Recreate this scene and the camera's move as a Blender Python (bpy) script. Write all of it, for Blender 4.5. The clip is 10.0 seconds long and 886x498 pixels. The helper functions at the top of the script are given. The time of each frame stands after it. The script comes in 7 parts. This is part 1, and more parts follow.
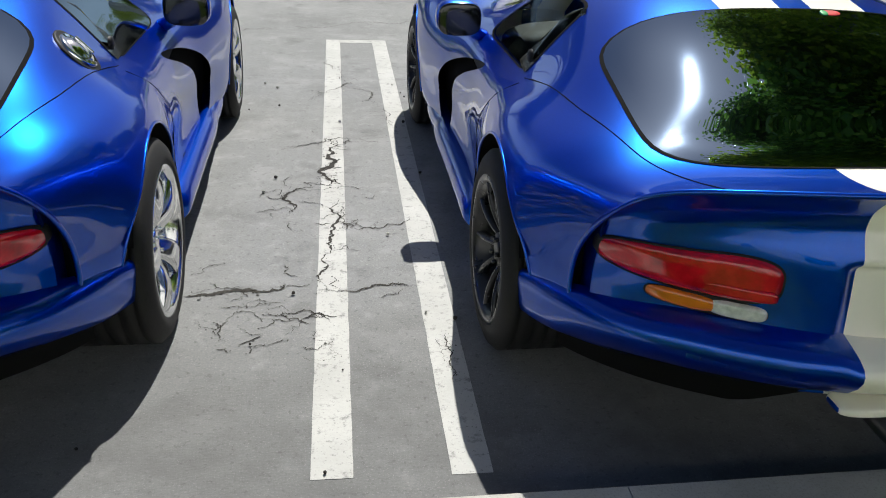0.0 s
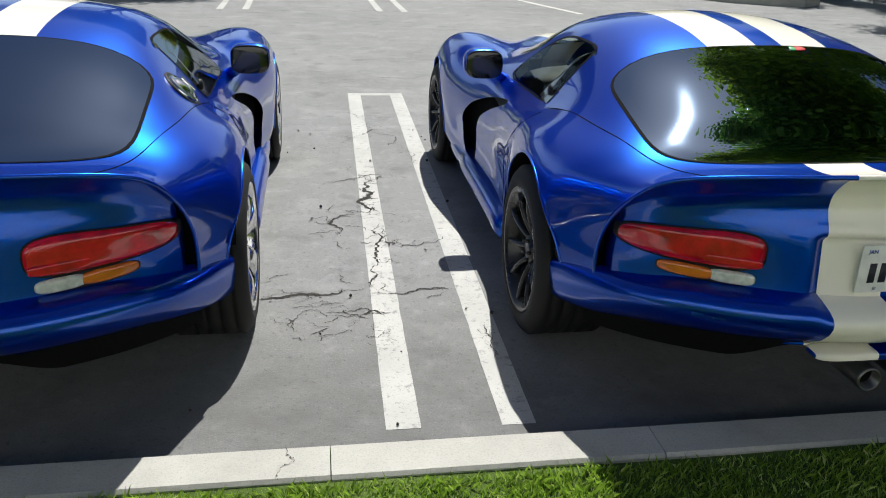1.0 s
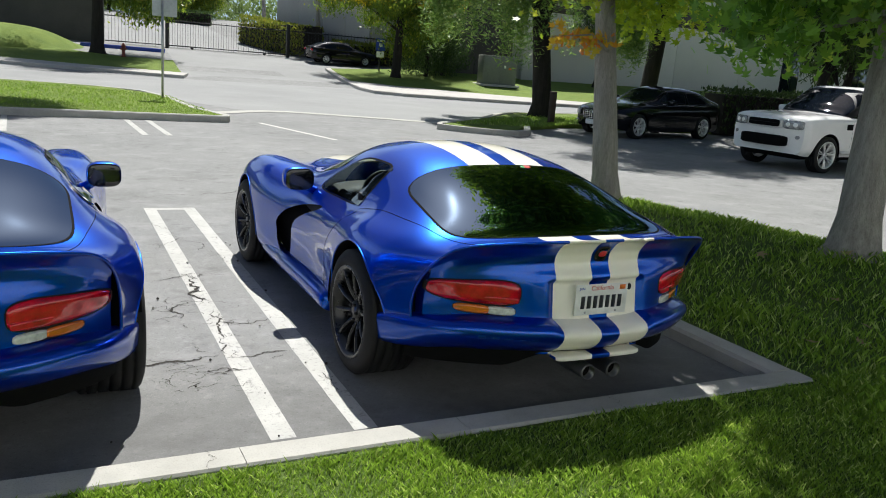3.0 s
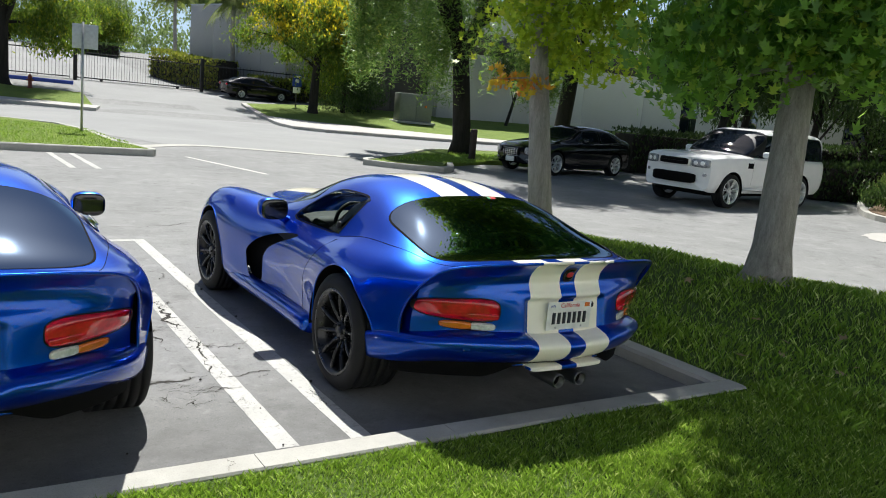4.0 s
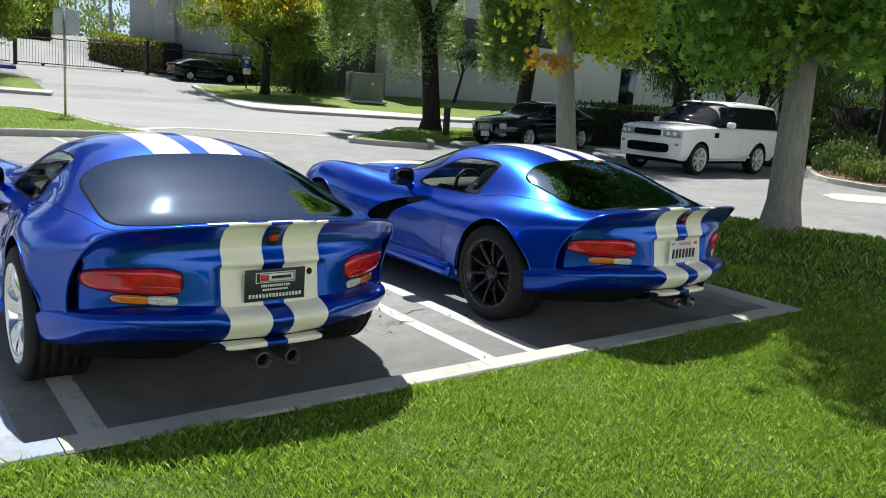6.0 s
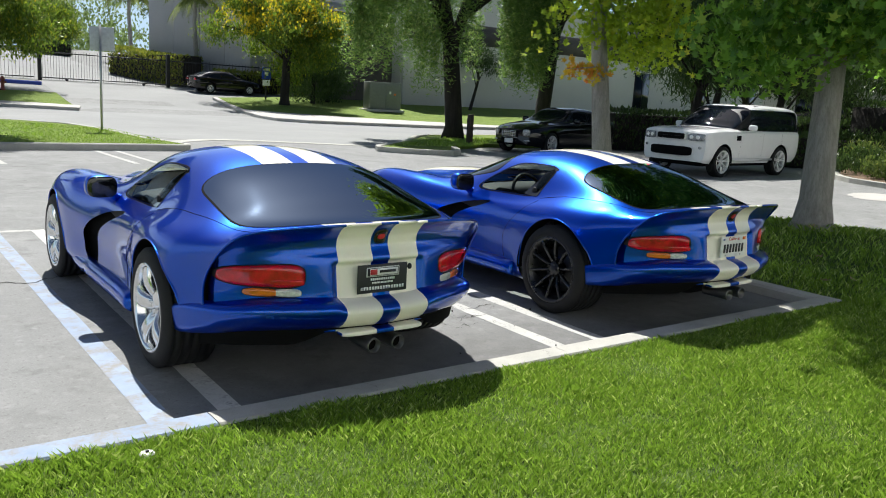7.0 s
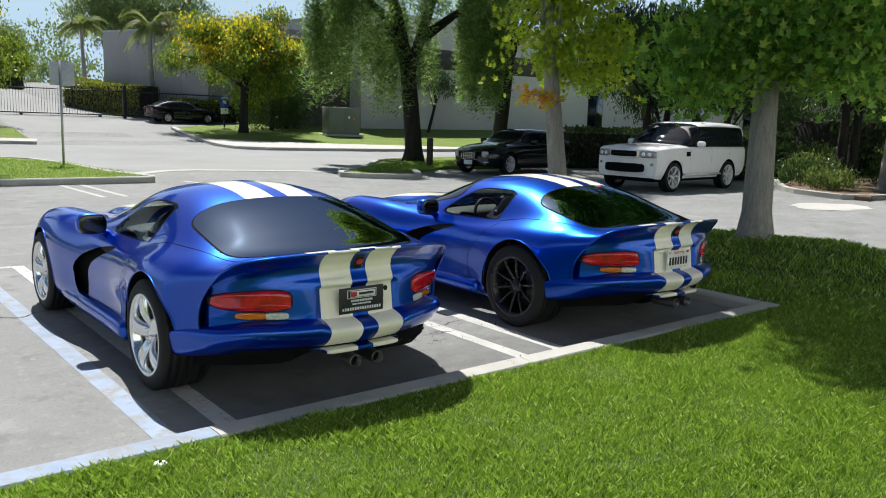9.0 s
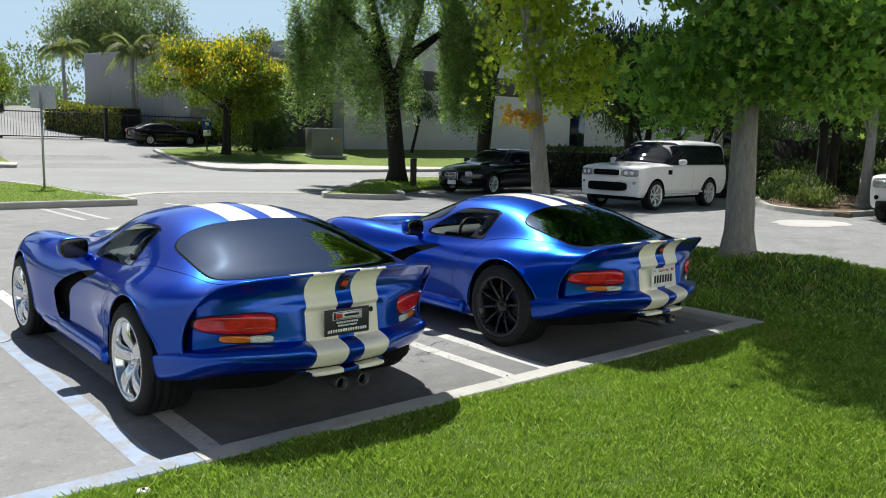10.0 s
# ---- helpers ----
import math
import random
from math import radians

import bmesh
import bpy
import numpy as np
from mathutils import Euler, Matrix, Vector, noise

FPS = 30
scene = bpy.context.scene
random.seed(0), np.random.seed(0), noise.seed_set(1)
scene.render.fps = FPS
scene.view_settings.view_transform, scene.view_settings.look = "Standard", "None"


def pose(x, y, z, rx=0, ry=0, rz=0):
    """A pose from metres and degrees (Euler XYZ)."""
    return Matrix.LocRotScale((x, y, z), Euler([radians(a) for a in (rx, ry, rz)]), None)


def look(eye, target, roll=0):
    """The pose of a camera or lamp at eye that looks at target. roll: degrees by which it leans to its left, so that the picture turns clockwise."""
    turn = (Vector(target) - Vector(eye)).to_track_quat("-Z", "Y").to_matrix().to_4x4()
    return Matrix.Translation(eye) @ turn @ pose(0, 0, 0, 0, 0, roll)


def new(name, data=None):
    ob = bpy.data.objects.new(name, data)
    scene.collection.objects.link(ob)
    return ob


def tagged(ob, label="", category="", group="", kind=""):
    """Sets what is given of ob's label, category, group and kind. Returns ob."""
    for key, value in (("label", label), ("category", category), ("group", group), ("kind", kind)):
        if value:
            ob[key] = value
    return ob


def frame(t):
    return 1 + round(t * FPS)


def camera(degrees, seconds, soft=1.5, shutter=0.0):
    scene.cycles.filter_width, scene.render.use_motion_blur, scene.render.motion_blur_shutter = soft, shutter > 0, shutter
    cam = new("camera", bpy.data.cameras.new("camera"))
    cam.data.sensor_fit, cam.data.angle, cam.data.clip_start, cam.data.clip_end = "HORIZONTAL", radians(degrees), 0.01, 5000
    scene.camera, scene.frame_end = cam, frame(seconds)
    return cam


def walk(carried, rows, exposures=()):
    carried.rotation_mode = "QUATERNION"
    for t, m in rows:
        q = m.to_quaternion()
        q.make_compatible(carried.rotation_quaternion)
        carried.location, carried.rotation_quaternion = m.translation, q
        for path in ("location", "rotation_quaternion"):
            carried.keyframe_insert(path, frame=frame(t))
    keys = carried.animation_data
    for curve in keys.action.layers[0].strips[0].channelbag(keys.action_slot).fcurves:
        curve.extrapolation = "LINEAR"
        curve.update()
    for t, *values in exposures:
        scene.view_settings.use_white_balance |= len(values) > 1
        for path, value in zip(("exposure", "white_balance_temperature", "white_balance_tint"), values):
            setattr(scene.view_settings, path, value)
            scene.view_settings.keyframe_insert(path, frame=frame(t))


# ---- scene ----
cam = camera(57.0, 10.0, 1.0)
PATH = [
    (0, (-0.263, -0.364, 1.543), (-0.012, 1.408, 0.651), 2.8),
    (0.5, (-0.387, -0.651, 1.543), (-0.178, 1.119, 0.636), 3.6),
    (1, (-0.502, -0.89, 1.552), (-0.239, 0.942, 0.794), 1.8),
    (1.5, (-0.635, -1.273, 1.644), (-0.289, 0.59, 1.004), 2.5),
    (2, (-0.852, -1.534, 1.66), (-0.407, 0.323, 1.064), 2.0),
    (2.5, (-0.957, -1.751, 1.659), (-0.363, 0.098, 1.181), 1.8),
    (3, (-1.186, -1.911, 1.672), (-0.324, -0.163, 1.224), 4.4),
    (3.2, (-1.259, -1.911, 1.638), (-0.238, -0.238, 1.238), 5.5),
    (4.3, (-2.018, -2.129, 1.665), (-0.939, -0.478, 1.334), 5.4),
    (4.5, (-2.277, -2.067, 1.609), (-1.147, -0.45, 1.278), 5.6),
    (5, (-2.684, -2.045, 1.569), (-1.517, -0.454, 1.239), 5.5),
    (5.5, (-2.984, -2.062, 1.573), (-1.785, -0.494, 1.249), 5.1),
    (6, (-3.384, -2.21, 1.567), (-2.199, -0.645, 1.184), 4.3),
    (6.2, (-3.456, -2.188, 1.587), (-2.303, -0.599, 1.204), 3.5),
    (7.3, (-4.176, -2.473, 1.568), (-3.007, -0.892, 1.201), 3.0),
    (7.5, (-4.261, -2.558, 1.621), (-3.082, -0.986, 1.25), 2.7),
    (8, (-4.327, -2.654, 1.643), (-3.127, -1.09, 1.303), 2.5),
    (8.5, (-4.31, -2.68, 1.655), (-3.096, -1.124, 1.332), 1.8),
    (9, (-4.299, -2.687, 1.661), (-3.062, -1.148, 1.347), 1.7),
    (9.5, (-4.304, -2.675, 1.661), (-3.037, -1.154, 1.374), 1.5),
    (10, (-4.297, -2.671, 1.662), (-3.026, -1.15, 1.397), 1.3),
]
walk(cam, [(t, look(eye, target, roll)) for t, eye, target, roll in PATH],
     [(0.0, 0.42, 6200, 10), (1.2, 0.46, 6200, 10), (2.0, 0.48, 6200, 10), (3.0, 0.56, 6200, 10), (4.5, 0.74, 6200, 10), (5.5, 0.8, 6200, 10), (6.2, 0.78, 6200, 10), (7.5, 0.67, 6200, 10), (8.5, 0.63, 6200, 10), (10.0, 0.59, 6200, 10)])

# ---- light ----
SUN_TO = Vector((0.2, 0.65, 1.0)).normalized()
SUN_ELEVATION = math.asin(SUN_TO.z)
world = bpy.data.worlds.new("sky")
scene.world = world
world.use_nodes = True
sky = world.node_tree.nodes.new("ShaderNodeTexSky")
sky.sky_type, sky.sun_disc = "NISHITA", False
sky.sun_elevation, sky.sun_rotation = SUN_ELEVATION, math.atan2(SUN_TO.x, SUN_TO.y)
sky.air_density, sky.dust_density, sky.ozone_density = 1.0, 1.5, 1.5
world.node_tree.links.new(sky.outputs[0], world.node_tree.nodes["Background"].inputs[0])
world.node_tree.nodes["Background"].inputs[1].default_value = 0.039
sun_data = bpy.data.lights.new("sun", "SUN")
sun_data.energy, sun_data.angle, sun_data.color = 5.0, radians(0.53), (1.0, 0.95, 0.87)
sun = new("sun", sun_data)
sun.matrix_world = look((0, 0, 60), Vector((0, 0, 60)) - SUN_TO)


# ---- materials ----
def nodes_of(m):
    m.use_nodes = True
    return m.node_tree.nodes, m.node_tree.links


def ramp_between(n, l, value, a, b, lo=0.3, hi=0.7):
    r = n.new("ShaderNodeValToRGB")
    r.color_ramp.elements[0].position, r.color_ramp.elements[1].position = lo, hi
    r.color_ramp.elements[0].color, r.color_ramp.elements[1].color = (*a, 1), (*b, 1)
    l.new(value, r.inputs[0])
    return r.outputs[0]


def noise_of(n, l, scale, detail=5, rough=0.6, stretch=None):
    t = n.new("ShaderNodeTexNoise")
    t.inputs["Scale"].default_value, t.inputs["Detail"].default_value, t.inputs["Roughness"].default_value = scale, detail, rough
    c = n.new("ShaderNodeTexCoord")
    if stretch:
        p = n.new("ShaderNodeMapping")
        p.inputs["Scale"].default_value = stretch
        l.new(c.outputs["Object"], p.inputs[0])
        l.new(p.outputs[0], t.inputs["Vector"])
    else:
        l.new(c.outputs["Object"], t.inputs["Vector"])
    return t.outputs[0]


def mixed(n, l, fac, a, b):
    m = n.new("ShaderNodeMix")
    m.data_type = "RGBA"
    for k, v in ((0, fac), (6, a), (7, b)):
        if isinstance(v, (int, float)):
            m.inputs[k].default_value = v
        elif isinstance(v, tuple):
            m.inputs[k].default_value = (*v, 1)
        else:
            l.new(v, m.inputs[k])
    return m.outputs[2]


def bumped(n, l, height, shader, strength=0.3, distance=0.01):
    b = n.new("ShaderNodeBump")
    b.inputs["Strength"].default_value, b.inputs["Distance"].default_value = strength, distance
    l.new(height, b.inputs["Height"])
    l.new(b.outputs[0], shader.inputs["Normal"])


def rough_stuff(name, a, b, coarse=1.5, fine=60, rough=0.85, bump=0.3, depth=0.004, stretch=None, metal=0.0, dark=None, spec=0.4):
    """A matt surface: two colours at a coarse scale, grain at a fine one, and its relief."""
    m = bpy.data.materials.new(name)
    n, l = nodes_of(m)
    s = n["Principled BSDF"]
    big, small = noise_of(n, l, coarse, 6, 0.65, stretch), noise_of(n, l, fine, 4, 0.7, stretch)
    c = ramp_between(n, l, big, a, b)
    d = dark or tuple(0.6 * v for v in a)
    grain = n.new("ShaderNodeMapRange")
    grain.inputs[1].default_value, grain.inputs[2].default_value, grain.inputs[4].default_value = 0.5, 0.75, 0.55
    l.new(small, grain.inputs[0])
    l.new(mixed(n, l, grain.outputs[0], c, d), s.inputs["Base Color"])
    s.inputs["Roughness"].default_value, s.inputs["Metallic"].default_value = rough, metal
    s.inputs["Specular IOR Level"].default_value = spec
    if bump:
        bumped(n, l, small, s, bump, depth)
    return m


def chipped(m, under, scale=18, lo=0.60, hi=0.66):
    """Lets the ground show through worn paint in small chips."""
    n, l = nodes_of(m)
    s = n["Principled BSDF"]
    was = s.inputs["Base Color"].links[0].from_socket
    fac = ramp_between(n, l, noise_of(n, l, scale, 8, 0.75), (0, 0, 0), (1, 1, 1), lo, hi)
    l.new(mixed(n, l, fac, was, under), s.inputs["Base Color"])
    return m


def blotched(m, dark, light):
    """Old asphalt: dark oily blotches and pale scuffs at two sizes."""
    n, l = nodes_of(m)
    s = n["Principled BSDF"]
    c = s.inputs["Base Color"].links[0].from_socket
    for scale, lo, hi, tone, k in ((0.9, 0.5, 0.72, dark, 0.6), (3.7, 0.56, 0.7, dark, 0.6), (2.3, 0.52, 0.72, light, 0.4), (14, 0.55, 0.72, light, 0.35), (45, 0.57, 0.68, dark, 0.75), (160, 0.57, 0.66, light, 0.75)):
        f = ramp_between(n, l, noise_of(n, l, scale, 7, 0.62), (0, 0, 0), (k, k, k), lo, hi)
        c = mixed(n, l, f, c, tone)
    l.new(c, s.inputs["Base Color"])
    return m


def plain(name, colour, rough=0.5, metal=0.0, coat=0.0, scale=14, vary=0.12, spec=0.5):
    """A smooth manufactured surface with slight smudges in colour and gloss."""
    m = bpy.data.materials.new(name)
    n, l = nodes_of(m)
    s = n["Principled BSDF"]
    v = noise_of(n, l, scale, 4)
    l.new(ramp_between(n, l, v, tuple(c * (1 - vary) for c in colour), tuple(min(1, c * (1 + vary)) for c in colour)), s.inputs["Base Color"])
    g = n.new("ShaderNodeMapRange")
    g.inputs[3].default_value, g.inputs[4].default_value = rough * 0.85, min(1, rough * 1.15)
    l.new(v, g.inputs[0])
    l.new(g.outputs[0], s.inputs["Roughness"])
    s.inputs["Metallic"].default_value, s.inputs["Coat Weight"].default_value = metal, coat
    s.inputs["Coat Roughness"].default_value, s.inputs["Specular IOR Level"].default_value = 0.04, spec
    return m


def car_paint(name, body, flake, share=0.5, rough=0.34, stripes=False):
    """Clear-coated paint: a pigment ground and a share of brighter metal flakes; with stripes, two cream racing stripes along the car's middle."""
    m = bpy.data.materials.new(name)
    n, l = nodes_of(m)
    ground_coat, flakes = n["Principled BSDF"], n.new("ShaderNodeBsdfPrincipled")
    c = n.new("ShaderNodeTexCoord")
    cells = n.new("ShaderNodeTexVoronoi")
    cells.inputs["Scale"].default_value = 700
    l.new(c.outputs["Object"], cells.inputs["Vector"])
    pigment = mixed(n, l, noise_of(n, l, 5, 3), tuple(0.94 * v for v in body), tuple(1.06 * v for v in body))
    l.new(mixed(n, l, cells.outputs["Distance"], tuple(0.6 * v for v in flake), tuple(1.3 * v for v in flake)), flakes.inputs["Base Color"])
    for s in (ground_coat, flakes):
        s.inputs["Roughness"].default_value = rough
        s.inputs["Coat Weight"].default_value, s.inputs["Coat Roughness"].default_value = 1.0, 0.015
        s.inputs["Coat IOR"].default_value, s.inputs["Specular IOR Level"].default_value = 1.43, 0.0
    flakes.inputs["Metallic"].default_value = 1.0
    mix = n.new("ShaderNodeMixShader")
    mix.inputs[0].default_value = share
    l.new(ground_coat.outputs[0], mix.inputs[1])
    l.new(flakes.outputs[0], mix.inputs[2])
    l.new(mix.outputs[0], n["Material Output"].inputs[0])
    if stripes:
        xyz = n.new("ShaderNodeSeparateXYZ")
        l.new(c.outputs["Object"], xyz.inputs[0])
        steps = [xyz.outputs[0]]
        for kind, value in (("ABSOLUTE", 0), ("SUBTRACT", 0.150), ("ABSOLUTE", 0), ("LESS_THAN", 0.097)):
            a = n.new("ShaderNodeMath")
            a.operation, a.inputs[1].default_value = kind, value
            l.new(steps[-1], a.inputs[0])
            steps.append(a.outputs[0])
        pigment = mixed(n, l, steps[-1], pigment, (0.88, 0.845, 0.73))
        less = n.new("ShaderNodeMapRange")
        less.inputs[3].default_value, less.inputs[4].default_value = share, 0.0
        l.new(steps[-1], less.inputs[0])
        l.new(less.outputs[0], mix.inputs[0])
    l.new(pigment, ground_coat.inputs["Base Color"])
    return m


def glass(name, tint, rough=0.035, shade=(0.30, 0.34, 0.38)):
    m = bpy.data.materials.new(name)
    n, l = nodes_of(m)
    n.remove(n["Principled BSDF"])
    clear, shine, mix, f = (n.new("ShaderNode" + k) for k in ("BsdfTransparent", "BsdfGlossy", "MixShader", "Fresnel"))
    clear.inputs[0].default_value = (*tint, 1)
    shine.inputs["Roughness"].default_value = rough
    shine.inputs["Color"].default_value = (*shade, 1)
    f.inputs[0].default_value = 1.28
    dust, both = n.new("ShaderNodeBsdfGlossy"), n.new("ShaderNodeMixShader")
    dust.inputs["Roughness"].default_value = 0.14
    dust.inputs["Color"].default_value = (*shade, 1)
    both.inputs[0].default_value = 0.01
    l.new(shine.outputs[0], both.inputs[1])
    l.new(dust.outputs[0], both.inputs[2])
    l.new(f.outputs[0], mix.inputs[0])
    l.new(clear.outputs[0], mix.inputs[1])
    l.new(both.outputs[0], mix.inputs[2])
    l.new(mix.outputs[0], n["Material Output"].inputs[0])
    return m


def leafy(name, a, b, c=None, gloss=0.4, through_light=0.45, share=0.12):
    """Leaves: colour varies from leaf to leaf; light passes through them."""
    m = bpy.data.materials.new(name)
    n, l = nodes_of(m)
    s = n["Principled BSDF"]
    g = n.new("ShaderNodeNewGeometry")
    r = n.new("ShaderNodeValToRGB")
    r.color_ramp.elements[0].color, r.color_ramp.elements[1].color = (*a, 1), (*b, 1)
    r.color_ramp.elements[1].position = 1 - share if c else 1
    if c:
        e = r.color_ramp.elements.new(1.0)
        e.color = (*c, 1)
    l.new(g.outputs["Random Per Island"], r.inputs[0])
    l.new(r.outputs[0], s.inputs["Base Color"])
    s.inputs["Roughness"].default_value = gloss
    s.inputs["Specular IOR Level"].default_value = 0.35
    t, mix = n.new("ShaderNodeBsdfTranslucent"), n.new("ShaderNodeMixShader")
    l.new(mixed(n, l, 0.35, r.outputs[0], tuple(min(1, 2.2 * v) for v in b)), t.inputs[0])
    mix.inputs[0].default_value = through_light
    l.new(s.outputs[0], mix.inputs[1])
    l.new(t.outputs[0], mix.inputs[2])
    l.new(mix.outputs[0], n["Material Output"].inputs[0])
    return m


